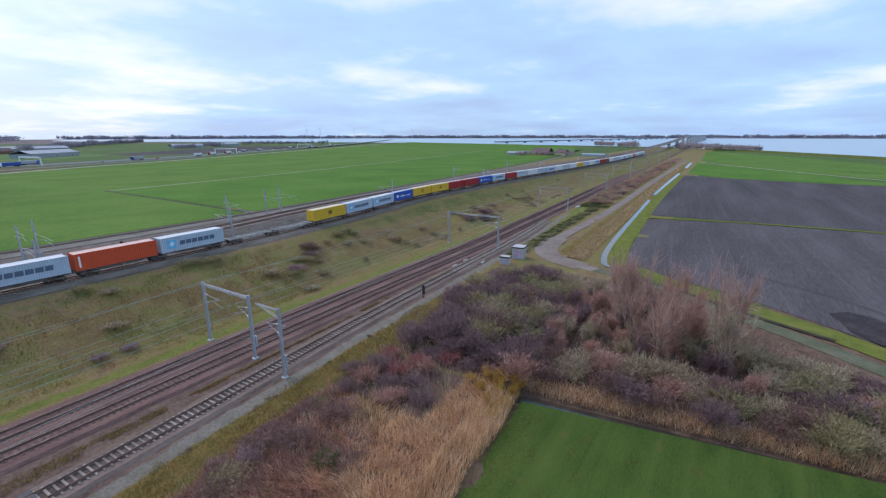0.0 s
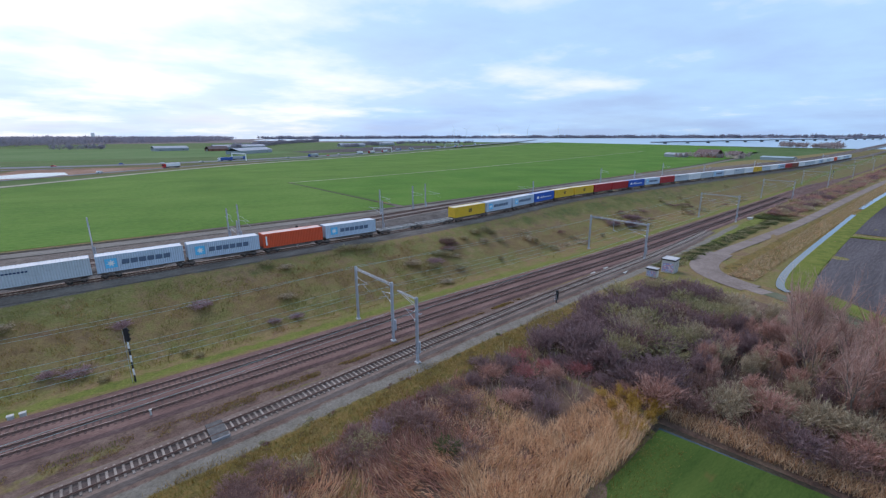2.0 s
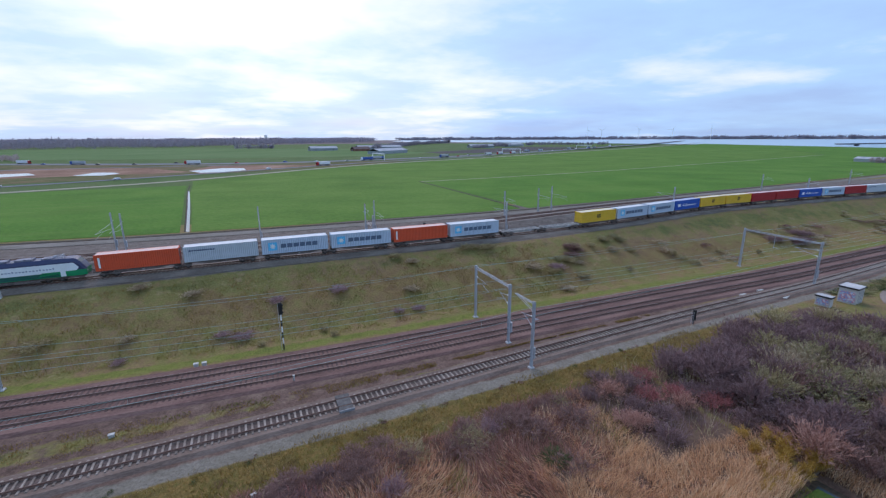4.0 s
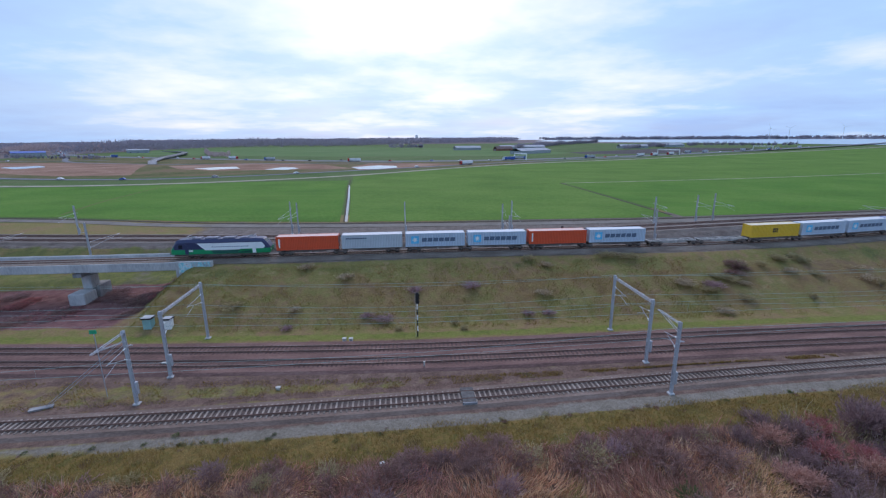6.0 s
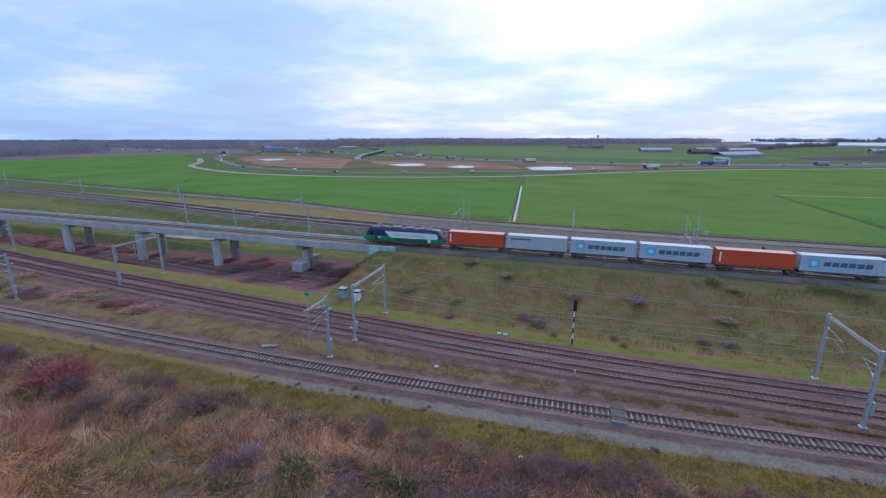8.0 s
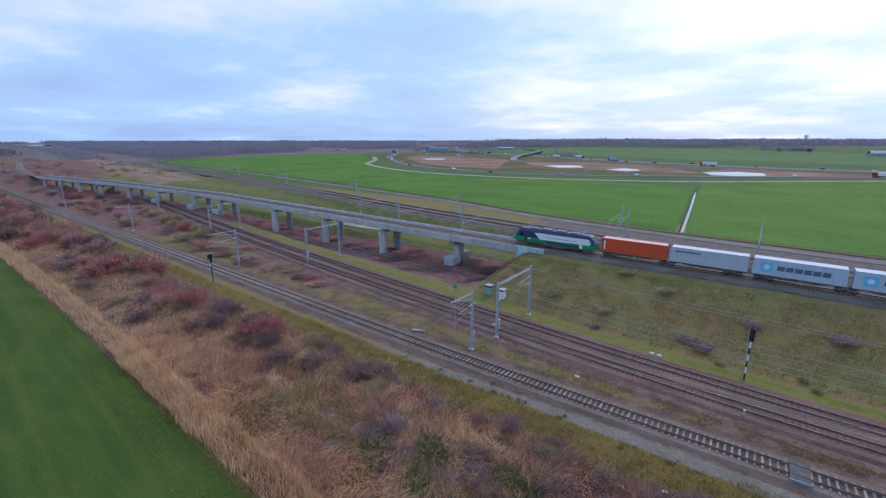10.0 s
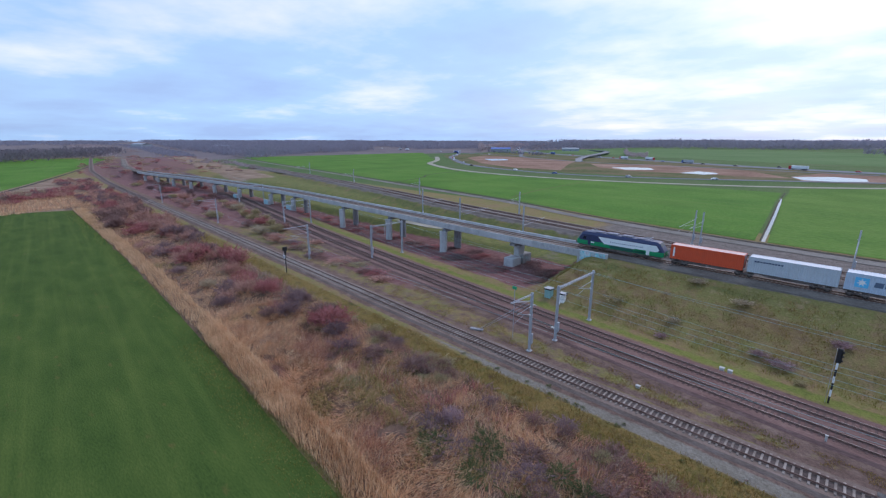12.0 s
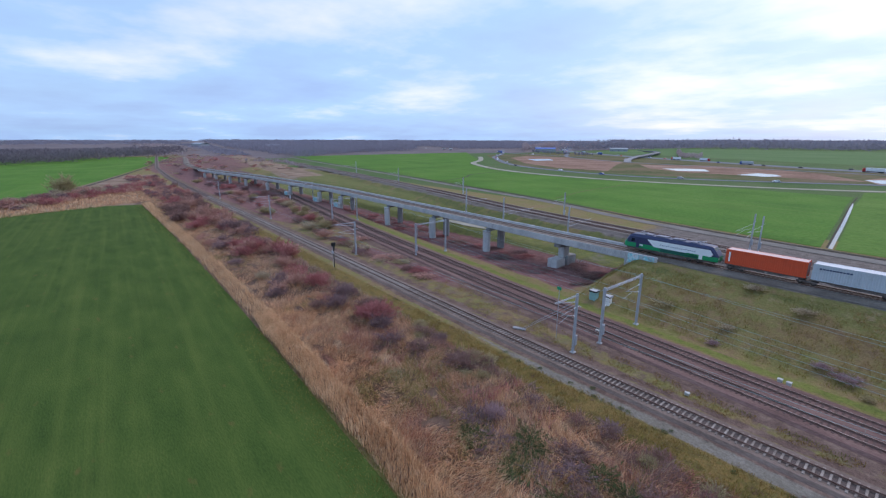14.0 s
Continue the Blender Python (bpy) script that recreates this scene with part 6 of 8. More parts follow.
def building(x, y, l, w, h, ridge, ang, wall, roof, label, z=FZ, windows=3, group="far buildings"):
    root = thing("building", label, "building", group, Matrix.Translation((x, y, z)) @ Matrix.Rotation(radians(ang), 4, "Z"))
    part("wall", Build().box(-l / 2, l / 2, -w / 2, w / 2, -0.5, h), wall, root)
    r = Build()
    e = 0.5
    vs = [(-l / 2 - e, -w / 2 - e, h), (l / 2 + e, -w / 2 - e, h), (l / 2 + e, 0, h + ridge), (-l / 2 - e, 0, h + ridge), (-l / 2 - e, w / 2 + e, h), (l / 2 + e, w / 2 + e, h)]
    vs += [(a, c, d + 0.25) for a, c, d in vs]
    r.add(vs, [(0, 1, 2, 3), (3, 2, 5, 4), (6, 9, 8, 7), (9, 10, 11, 8), (0, 6, 7, 1), (4, 5, 11, 10), (0, 3, 9, 6), (3, 4, 10, 9), (1, 7, 8, 2), (2, 8, 11, 5)])
    part("roof", r, roof, root, "pitched roof")
    for k in range(windows):
        xx = -l / 2 + l * (k + 0.5) / windows
        part("window", Build().box(xx - 0.7, xx + 0.7, -w / 2 - 0.05, -w / 2 + 0.02, 1.0, 2.4), M_GLASS, root)
    part("door", Build().box(-l / 2 - 0.06, -l / 2, -w * 0.2, w * 0.2, 0, min(h - 0.3, 3.5)), M_CONC_D, root)
    return root


M_SHED, M_SHEDROOF = paint("shed_wall", (0.3, 0.33, 0.36)), material("fibre_roof", [(0.22, 0.24, 0.27), (0.34, 0.36, 0.4), (0.44, 0.46, 0.5)], 0.2, 0.8)
M_BRICKWALL, M_TILE = material("brick_wall", [(0.16, 0.07, 0.05), (0.24, 0.11, 0.08), (0.3, 0.16, 0.12)], 0.6, 0.9), material("tile_roof", [(0.08, 0.06, 0.07), (0.13, 0.09, 0.09), (0.2, 0.13, 0.11)], 0.6, 0.8)
building(225, 760, 90, 24, 5, 4, 40, M_SHED, M_SHEDROOF, "long grey farm shed far behind the motorway")
building(150, 1010, 60, 20, 5, 4, 10, M_SHED, M_SHEDROOF, "grey farm shed in the distance")
building(290, 1060, 110, 26, 5, 4, 5, M_SHED, M_SHEDROOF, "wide pale greenhouse shed in the distance")
building(215, 930, 40, 14, 4, 5, 20, M_BRICKWALL, M_TILE, "dark farmhouse with a tiled roof")
building(560, 1040, 70, 20, 5, 4, 0, M_SHED, M_SHEDROOF, "pale farm shed among trees")
building(735, 1160, 80, 22, 5, 4, 20, M_SHED, M_SHEDROOF, "long shed near the far shore")
building(612, 215, 30, 14, 3.5, 6, 70, M_BRICKWALL, M_TILE, "dark-roofed farmhouse beside the far track")
building(626, 190, 18, 10, 3, 4.5, 60, paint("cream_wall", (0.6, 0.55, 0.45)), M_TILE, "cream farmhouse with dark roof")
building(592, 246, 26, 10, 3, 2, 80, M_SHED, M_SHEDROOF, "low shed beside the farm")
building(598, 140, 32, 9, 2.6, 1.2, 75, paint("greenhouse_wall", (0.26, 0.33, 0.37)), paint("greenhouse_roof", (0.28, 0.36, 0.4), 0.3), "pale blue-grey greenhouse beside the farm")
building(-655, 850, 46, 16, 6, 3, 45, M_SHED, paint("blue_shed", (0.05, 0.12, 0.4)), "blue filling station roof by the motorway")
building(-560, 1010, 40, 16, 6, 2, 30, M_SHED, M_SHEDROOF, "grey motorway service building")
building(-1250, 420, 60, 25, 8, 3, 20, M_SHED, M_SHEDROOF, "distant grey depot beside the western railway")
building(-1700, 330, 80, 30, 9, 3, 10, M_SHED, M_SHEDROOF, "distant pale factory hall")


def far_bridge(label, pts, half, depth, piers, mat):
    """A long bridge far away: deck, piers and parapets."""
    root = thing("far_bridge", label, "bridge", "far bridges")
    p = np.asarray(pts, float)
    b = sweep(p, [(-half, 0.9), (-half, -0.4), (-half * 0.6, -depth), (half * 0.6, -depth), (half, -0.4), (half, 0.9), (half - 0.4, 0.9), (half - 0.4, 0), (-half + 0.4, 0), (-half + 0.4, 0.9)])
    part("deck", b, mat, root, "long concrete deck")
    s = np.concatenate([[0], np.cumsum(np.linalg.norm(np.diff(p[:, :2], axis=0), axis=1))])
    for k in range(piers):
        q = [np.interp(s[-1] * (k + 0.5) / piers, s, p[:, i]) for i in range(3)]
        part("pier", Build().box(q[0] - 1.8, q[0] + 1.8, q[1] - half * 0.45, q[1] + half * 0.45, -1, q[2] - depth + 0.2, bevel=0.3), mat, root)
    return root


bx = np.array([760, 860, 960, 1060, 1180, 1300, 1450, 1650, 1900, 2400, 3200])
far_bridge("long rising concrete railway bridge over the estuary", np.stack([bx, y_d(bx), d_height(bx) - 0.6], 1), 5.6, 1.7, 17, M_CONCRETE)
far_bridge("second railway bridge beside it over the water", np.stack([bx[3:], y_s(bx[3:]) - 3, s_height(bx[3:]) - 0.6], 1), 4.0, 1.6, 13, M_CONCRETE)
far_bridge("low distant motorway bridge across the water", [(1500, 700, 7), (1900, 640, 8), (2400, 560, 9), (3000, 480, 9), (3900, 350, 9)], 12, 2.5, 18, M_CONC_D)
gv = thing("road_viaduct", "distant motorway flyover rising over the junction", "flyover")
far_pts = np.array([(-286, 540, 2.7), (-310, 585, 3.6), (-332, 650, 5.2), (-354, 740, 6.4), (-395, 860, 6.4), (-460, 980, 5.0), (-560, 1110, 2.7)], float)
part("deck", sweep(far_pts, [(-4.6, 0.8), (-4.6, -0.3), (-3, -1.5), (3, -1.5), (4.6, -0.3), (4.6, 0.8), (4.2, 0.8), (4.2, 0), (-4.2, 0), (-4.2, 0.8)]), M_CONC_D, gv)
for q in far_pts[1:-1]:
    part("pier", Build().box(q[0] - 1, q[0] + 1, q[1] - 3, q[1] + 3, 1.5, q[2] - 1.3), M_CONC_D, gv)

# ---- plants ----
def bark(name, cols, island=0.5):
    """Twigs, stalks and blades: matt, and thin enough to let some light through."""
    m = material(name, cols, 0.35, 0.95, 0, 0.0, 5, island=island, spec=0.05, space="World")
    t = m.node_tree
    b = t.nodes["Principled BSDF"]
    tr, mx = t.nodes.new("ShaderNodeBsdfTranslucent"), t.nodes.new("ShaderNodeMixShader")
    t.links.new(b.inputs["Base Color"].links[0].from_socket, tr.inputs["Color"])
    mx.inputs[0].default_value = 0.42
    t.links.new(b.outputs[0], mx.inputs[1])
    t.links.new(tr.outputs[0], mx.inputs[2])
    t.links.new(mx.outputs[0], t.nodes["Material Output"].inputs["Surface"])
    return m


TWIG = {
    "purple": bark("purple_twigs", [(0.192, 0.126, 0.128), (0.268, 0.18, 0.182), (0.352, 0.247, 0.246)]),
    "dusk": bark("dusky_twigs", [(0.2, 0.12, 0.105), (0.285, 0.178, 0.158), (0.37, 0.245, 0.215)]),
    "smoky": bark("smoky_twigs", [(0.27, 0.178, 0.19), (0.37, 0.255, 0.268), (0.47, 0.335, 0.345)]),
    "olive": bark("olive_twigs", [(0.27, 0.226, 0.12), (0.384, 0.326, 0.18), (0.492, 0.426, 0.252)]),
    "moss": bark("mossy_twigs", [(0.25, 0.23, 0.125), (0.355, 0.325, 0.18), (0.46, 0.415, 0.245)]),
    "grey": bark("grey_brown_twigs", [(0.312, 0.246, 0.168), (0.444, 0.366, 0.252), (0.576, 0.486, 0.348)]),
    "reddish": bark("reddish_twigs", [(0.36, 0.198, 0.156), (0.48, 0.282, 0.228), (0.612, 0.39, 0.324)]),
    "dark_red": bark("dark_red_twigs", [(0.288, 0.108, 0.108), (0.42, 0.168, 0.162), (0.54, 0.252, 0.24)]),
    "rosy": bark("rosy_twigs", [(0.36, 0.222, 0.18), (0.475, 0.305, 0.255), (0.58, 0.4, 0.34)]),
    "ochre": bark("ochre_twigs", [(0.34, 0.2, 0.05), (0.52, 0.33, 0.075), (0.64, 0.45, 0.13)]),
    "green": bark("bramble_leaves", [(0.062, 0.08, 0.035), (0.11, 0.135, 0.055), (0.17, 0.195, 0.088)]),
}
M_BARK = material("bark", [(0.16, 0.13, 0.105), (0.25, 0.21, 0.175), (0.36, 0.31, 0.26)], 3, 0.95, 0, 0.3)


def unit(v):
    return v / np.maximum(np.linalg.norm(v, axis=-1, keepdims=True), 1e-6)


def add_stems(st, lines, r):
    """Tapered stems that all grow out of one root point."""
    st.v.append((0.0, 0.0, -0.1))
    root = len(st.v) - 1
    for ps in lines:
        last = None
        for i, p in enumerate(ps):
            k = len(st.v)
            rr = r * (1 - 0.75 * i / (len(ps) - 1))
            st.v.extend([(p[0] + rr * math.cos(a), p[1] + rr * math.sin(a), p[2]) for a in (0.3, 2.4, 4.5)])
            for j in range(3):
                st.f.append((root, k + (j + 1) % 3, k + j) if last is None else (last + j, last + (j + 1) % 3, k + (j + 1) % 3, k + j))
                st.m.append(0)
            last = k


def round_meshes(seed, branches=420, twigs=2500, w_twig=0.017, up=0.8, lobes=0.34, short=1.0):
    """A broom-like crown with an uneven outline over a sheaf of stems, one metre high."""
    g = np.random.default_rng(seed)
    way = unit(g.normal(0, 1, (branches, 3)))
    lob = np.array([noise.noise((q[0] * 1.7 + seed, q[1] * 1.7, q[2] * 1.7)) + 0.5 * noise.noise((q[0] * 4 + seed, q[1] * 4, q[2] * 4)) for q in way])
    rad = np.maximum(0.37 + lobes * lob, 0.08) * (0.25 + 0.75 * g.random(branches) ** 0.6)
    bp = way * rad[:, None] * np.array([1.15, 1.15, 0.8]) + np.array([0, 0, 0.38])
    bp[:, 2] = np.maximum(bp[:, 2], 0.03)
    st = Build()
    lines = []
    for k in range(14):
        q = bp[g.integers(0, branches)]
        lines.append([(0.03 * math.cos(k), 0.03 * math.sin(k), -0.05), q * np.array([0.45, 0.45, 0.55]) + g.normal(0, 0.02, 3), q])
    add_stems(st, lines, 0.013)
    bd = unit(way * np.array([0.75, 0.75, 0.3]) + np.array([0, 0, up]) + g.normal(0, 0.3, (branches, 3)))
    bl = 0.1 + 0.16 * g.random(branches)
    bi = g.integers(0, branches, twigs)
    tp = bp[bi] + bd[bi] * (bl[bi] * g.random(twigs))[:, None]
    td = unit(bd[bi] + g.normal(0, 0.42, (twigs, 3)) + np.array([0, 0, 0.15]))
    tl = (0.06 + 0.1 * g.random(twigs) ** 1.5) * short
    pos, wy, ln = np.concatenate([bp, tp]), np.concatenate([bd, td]), np.concatenate([bl, tl])
    w = np.concatenate([np.full(branches, w_twig), w_twig * (0.6 + 0.8 * g.random(twigs))])
    side = unit(np.cross(wy, g.normal(0, 1, wy.shape)))
    v = np.stack([pos - side * (w / 2)[:, None], pos + side * (w / 2)[:, None], pos + wy * ln[:, None]], 1)
    v[:, :, 2] = np.maximum(v[:, :, 2], 0.0)
    return st, v.reshape(-1, 3)


def shrub_meshes(seed, stems=16, spread=1.0, lean=0.7, branches=320, twigs=2600, w_twig=0.03, arch=0.25, low=0.2, single=False):
    """Stems and a crown of fine twigs, one metre high."""
    g = np.random.default_rng(seed)
    st = Build()
    nodes = []
    for k in range(stems):
        a = 2 * math.pi * (k + g.random()) / stems
        p = np.array([math.cos(a), math.sin(a), 0]) * g.random() * (0.02 if single else 0.05)
        d = unit(np.array([math.cos(a) * lean * g.random(), math.sin(a) * lean * g.random(), 1.0]))
        l = (0.62 + 0.38 * g.random()) / 4 / max(d[2], 0.5)
        ps = [p - np.array([0, 0, 0.06])]
        for i in range(4):
            ps.append(ps[-1] + d * l)
            d = unit(d + g.normal(0, 0.12, 3) + np.array([math.cos(a), math.sin(a), -0.3]) * arch * 0.4)
        nodes.append(np.array(ps))
    add_stems(st, nodes, 0.016)
    nodes = np.array(nodes)

    def sample(n, lo):
        s, u = g.integers(0, stems, n), lo + (1 - lo) * g.random(n) ** 0.8
        f = u * 3.999
        i = f.astype(int)
        p = nodes[s, i] + (nodes[s, i + 1] - nodes[s, i]) * (f - i)[:, None]
        return p, unit(nodes[s, i + 1] - nodes[s, i])

    p, d = sample(branches, low)
    bd = unit(d + g.normal(0, 0.55, (branches, 3)) + np.array([0, 0, 0.1]))
    bl = 0.16 + 0.2 * g.random(branches)
    bp = p
    bi = g.integers(0, branches, twigs)
    tu = g.random(twigs) ** 0.7
    tp = bp[bi] + bd[bi] * (bl[bi] * tu)[:, None]
    td = unit(bd[bi] + g.normal(0, 0.6, (twigs, 3)) + np.array([0, 0, 0.25]))
    tl = 0.07 + 0.13 * g.random(twigs)

    def blades(pos, way, ln, w):
        side = unit(np.cross(way, g.normal(0, 1, way.shape)))
        v = np.stack([pos - side * (w / 2)[:, None], pos + side * (w / 2)[:, None], pos + way * ln[:, None]], 1)
        v[:, :, 2] = np.maximum(v[:, :, 2], 0.0)
        return v.reshape(-1, 3)

    v = np.concatenate([blades(bp, bd, bl, np.full(branches, 0.014)), blades(tp, td, tl, w_twig * (0.6 + 0.8 * g.random(twigs)))])
    return st, v


SHAPES = {
    "bush": [round_meshes(s) for s in (1, 2, 3, 10)],
    "upright": [shrub_meshes(s, 14, 1.0, 0.5, 360, 1900, 0.019, 0.15, 0.25) for s in (4, 5)],
    "tree": [shrub_meshes(s, 8, 0.8, 0.5, 260, 1050, 0.0034, 0.1, 0.42, True) for s in (6, 7, 16)],
    "mound": [round_meshes(s, 260, 950, 0.03, 0.5) for s in (8, 9)],
    "leafy": [round_meshes(s, 160, 3000, 0.03, 0.35, 0.42, 0.42) for s in (21, 22, 23)],
    "lite": [round_meshes(s, 130, 420, 0.042, 0.8) for s in (11, 12, 13)],
}
MESHES = {}
for kind_name, shapes in SHAPES.items():
    for i, (st, v) in enumerate(shapes):
        stem = st.mesh("stem", M_BARK)
        for hue, mat in TWIG.items():
            MESHES[kind_name, i, hue] = (stem, quick_mesh("twigs", v, np.arange(len(v)), 3, mat))
HUE_WORDS = {"purple": "purple-brown", "dusk": "dark brown", "smoky": "smoky lavender", "olive": "olive-brown", "moss": "moss-green", "grey": "grey-brown", "reddish": "reddish-brown", "rosy": "rosy-brown", "dark_red": "dark red", "ochre": "yellow-ochre", "green": "dark green"}


def plant(kind_name, hue, x, y, h, w, group, z=None):
    st, tw = MESHES[kind_name, rnd.randrange(len(SHAPES[kind_name])), hue]
    z = float(height(np.array(x), np.array(y))) if z is None else z
    nm = "tree" if kind_name == "tree" else ("bramble" if kind_name in ("mound", "leafy") else "shrub")
    what = {"tree": "bare tree with fine upright twigs", "bramble": "low mound of bramble stems", "shrub": "bare winter shrub with fine twigs"}[nm]
    root = thing(nm, HUE_WORDS[hue] + " " + what, nm, group, Matrix.LocRotScale((x, y, z - 0.05), Euler((0, 0, rnd.random() * 6.28)), (w, w, h)))
    part("trunk" if nm == "tree" else "stem", st, None, root)
    part("crown", tw, None, root)
    return root


def plants_joined(name, label, items, category="shrubs"):
    """Far plants of one belt in one mesh."""
    vs, mi, hues = [], [], list(TWIG)
    for kind_name, hue, x, y, h, w in items:
        v = SHAPES[kind_name][rnd.randrange(len(SHAPES[kind_name]))][1]
        a = rnd.random() * 6.28
        z = float(height(np.array(x), np.array(y))) - 0.05
        q = np.column_stack([(v[:, 0] * math.cos(a) - v[:, 1] * math.sin(a)) * w + x, (v[:, 0] * math.sin(a) + v[:, 1] * math.cos(a)) * w + y, v[:, 2] * h + z])
        vs.append(q)
        mi.append(np.full(len(v) // 3, hues.index(hue)))
    v = np.concatenate(vs)
    me = quick_mesh(name, v, np.arange(len(v)), 3, list(TWIG.values()), np.concatenate(mi))
    return tagged(new(name, me), label, category, kind="stuff")


# the thicket beside the farm road
def thicket_ok(x, y):
    road = np.interp(y, [-36, -23, -15, -4.4, 4.6, 16, 24, 30, 37, 40], [54, 64, 69, 74.5, 80, 84, 86.5, 86, 82, 74])
    if x > road or y < -34:
        return False
    if y < 18.5:
        return x > 46.0 + (18 - y) * 0.11
    if x < 44:
        return 25 < y < 38.5 - max(0, (40 - x)) * 0.2 and x > 33
    return y < 37.0 + 0.06 * (x - 44)


step_t = 3.2
for i in range(23):
    for j in range(24):
        x, y = 33 + i * step_t + rnd.uniform(-1.2, 1.2), -32 + j * step_t + rnd.uniform(-1.2, 1.2)
        if not thicket_ok(x, y):
            continue
        far = (x - 46 - (18 - y) * 0.11) if y < 18.5 else 6
        n = noise.noise((x * 0.09, y * 0.09, 1.0))
        if x < 46 and y > 20:
            plant("bush", rnd.choice(("purple", "purple", "reddish", "dark_red")), x, y, rnd.uniform(1.4, 2.4), rnd.uniform(2.6, 4.2), "shrubs of the thicket")
        elif y > 20 + 6 * n:
            hue = rnd.choice(("purple", "purple", "purple", "purple", "olive")) if y > 30 + 0.06 * (x - 44) or x < 52 else rnd.choice(("moss", "olive", "purple", "purple", "grey", "dusk"))
            plant("bush", hue, x, y, rnd.uniform(3.2, 4.9), rnd.uniform(4.2, 5.8), "shrubs of the thicket")
        elif not thicket_ok(x + 5.5, y) and y < 16:
            plant("bush", rnd.choice(("grey", "purple", "dusk", "grey", "reddish")), x, y, rnd.uniform(1.6, 2.6), rnd.uniform(3.2, 4.8), "shrubs of the thicket")
        elif far < 3.5:
            plant("bush", rnd.choice(("grey", "grey", "purple", "dusk", "olive")), x, y, rnd.uniform(2.4, 4.0), rnd.uniform(3.2, 4.8), "shrubs of the thicket")
        elif -6 < y < 20 and 55 < x < 84:
            if -5 < y < 11 and 57 < x < 78 and rnd.random() < 0.42:
                plant("tree", rnd.choice(("rosy", "rosy", "grey", "reddish")), x, y, rnd.uniform(8.0, 10.4) + 2.2 * (x > 66), rnd.uniform(5.6, 8.0), "trees of the thicket")
            plant("upright", rnd.choice(("reddish", "reddish", "grey", "purple")), x, y, rnd.uniform(2.6, 4.0), rnd.uniform(2.2, 3.0), "shrubs of the thicket")
        else:
            hue = rnd.choice(("reddish", "grey", "dusk", "grey", "purple")) if y > -8 else rnd.choice(("grey", "grey", "dusk", "purple", "moss", "reddish"))
            plant("bush", hue, x, y, rnd.uniform(2.6, 4.4), rnd.uniform(3.8, 5.6), "shrubs of the thicket")
for x, y in ((43.5, 20.0), (44.2, 22.0), (42.0, 19.2), (45.5, 18.8), (41.0, 18.4), (42.8, 17.9), (44.4, 17.8), (40.2, 20.0), (39.0, 18.6), (41.6, 21.6), (43.0, 23.6), (37.6, 18.2), (40.4, 17.6), (45.0, 20.8)):
    plant("upright", "ochre", x, y, rnd.uniform(1.0, 1.8), rnd.uniform(1.4, 2.0), "shrubs of the thicket")

for x, y, h in ((51.6, -3.5, 3.6), (59.7, -11.1, 4.0), (56.1, -14.7, 3.2), (63.5, -13.0, 3.2)):
    plant("bush", "moss", x, y, h, 5.0, "shrubs of the thicket")

# shrubs among the reeds by the western reeds
WEST = [(-60, 32, 3.3, 3.3, "dark_red"), (-63.0, 30.9, 2.4, 2.2, "dark_red"), (-57, 30.6, 2.0, 2.4, "purple"), (-84, 31, 2.8, 2.6, "dark_red"), (-88, 28, 2.2, 2.4, "reddish"), (-70, 29, 2.6, 2.4, "purple"), (-72, 26, 2.0, 1.8, "dusk"), (-66, 33, 2.2, 2.4, "dusk"), (-75, 33, 2.4, 2.6, "purple"),
        (-83, 22, 2.2, 2.0, "purple"), (-28, 27.5, 1.9, 1.5, "smoky"), (-127, 30, 3.0, 3.2, "dark_red"), (-131, 27, 2.4, 2.6, "dark_red"), (-120, 33, 2.2, 2.6, "reddish"), (-168, 24, 3.0, 3.4, "dark_red"), (-176, 28, 2.8, 3.4, "dark_red"), (-160, 31, 2.4, 2.8, "dark_red"),
        (-52, 29, 1.5, 2.2, "purple"), (-47, 31, 1.4, 2.2, "dusk"), (-40, 32.5, 1.3, 2.4, "dusk"), (-97, 24, 1.8, 2.0, "grey"), (-104, 31, 2.3, 2.4, "reddish"), (-112, 22, 2.0, 2.0, "purple"), (8.4, 31.2, 1.2, 1.3, "smoky"), (20, 34.8, 1.3, 1.3, "smoky"), (16, 33.5, 1.1, 2.2, "dusk"), (24, 33, 1.3, 2.4, "dusk"), (29, 32.5, 1.3, 2.4, "dusk")]
for x, y, h, w, hue in WEST:
    plant("bush", hue, x, y, h * (1.35 if w > 2.3 else 1.1), w * 1.85, "shrubs among the reeds")
for x, y in ((-25, 25), (-22, 26.5), (-19.5, 25), (-17, 27), (-14.5, 25.5), (-21, 23.5), (-12, 28), (-9, 27), (-27, 23.5), (-16, 23), (-6, 29), (-23.5, 28.3), (-18.6, 29), (-13, 24.3), (-10.4, 29.6), (-29.5, 26), (-15, 28.6), (-3, 30.5), (23.4, 28.6), (24.6, 27.0)):
    plant("leafy", rnd.choice(("green", "green", "green", "dusk", "purple")), x, y, rnd.uniform(0.8, 1.4), rnd.uniform(3.0, 4.8), "brambles among the reeds")
items = []
for k in range(36):
    cx = -88 - 170 * rnd.random() ** 0.9
    top = float(y_t1(np.array([cx]))[0]) - 10.0
    cy = top - (top - 22) * rnd.random() ** 1.7
    hue = rnd.choice(("dark_red", "dusk", "reddish", "purple", "dusk"))
    big = rnd.uniform(0.55, 1.25) * (1.0 if cx > -110 else 1.35)
    for j in range(rnd.randint(3, 7)):
        items.append(("lite", hue if rnd.random() < 0.75 else "reddish", cx + rnd.gauss(0, 3.4), min(top + 1.5, cy + rnd.gauss(0, 1.5)), big * rnd.uniform(2.0, 4.0), big * rnd.uniform(2.4, 4.6)))
plants_joined("far_shrubs", "dark red and brown shrubs scattered among far reeds", items)
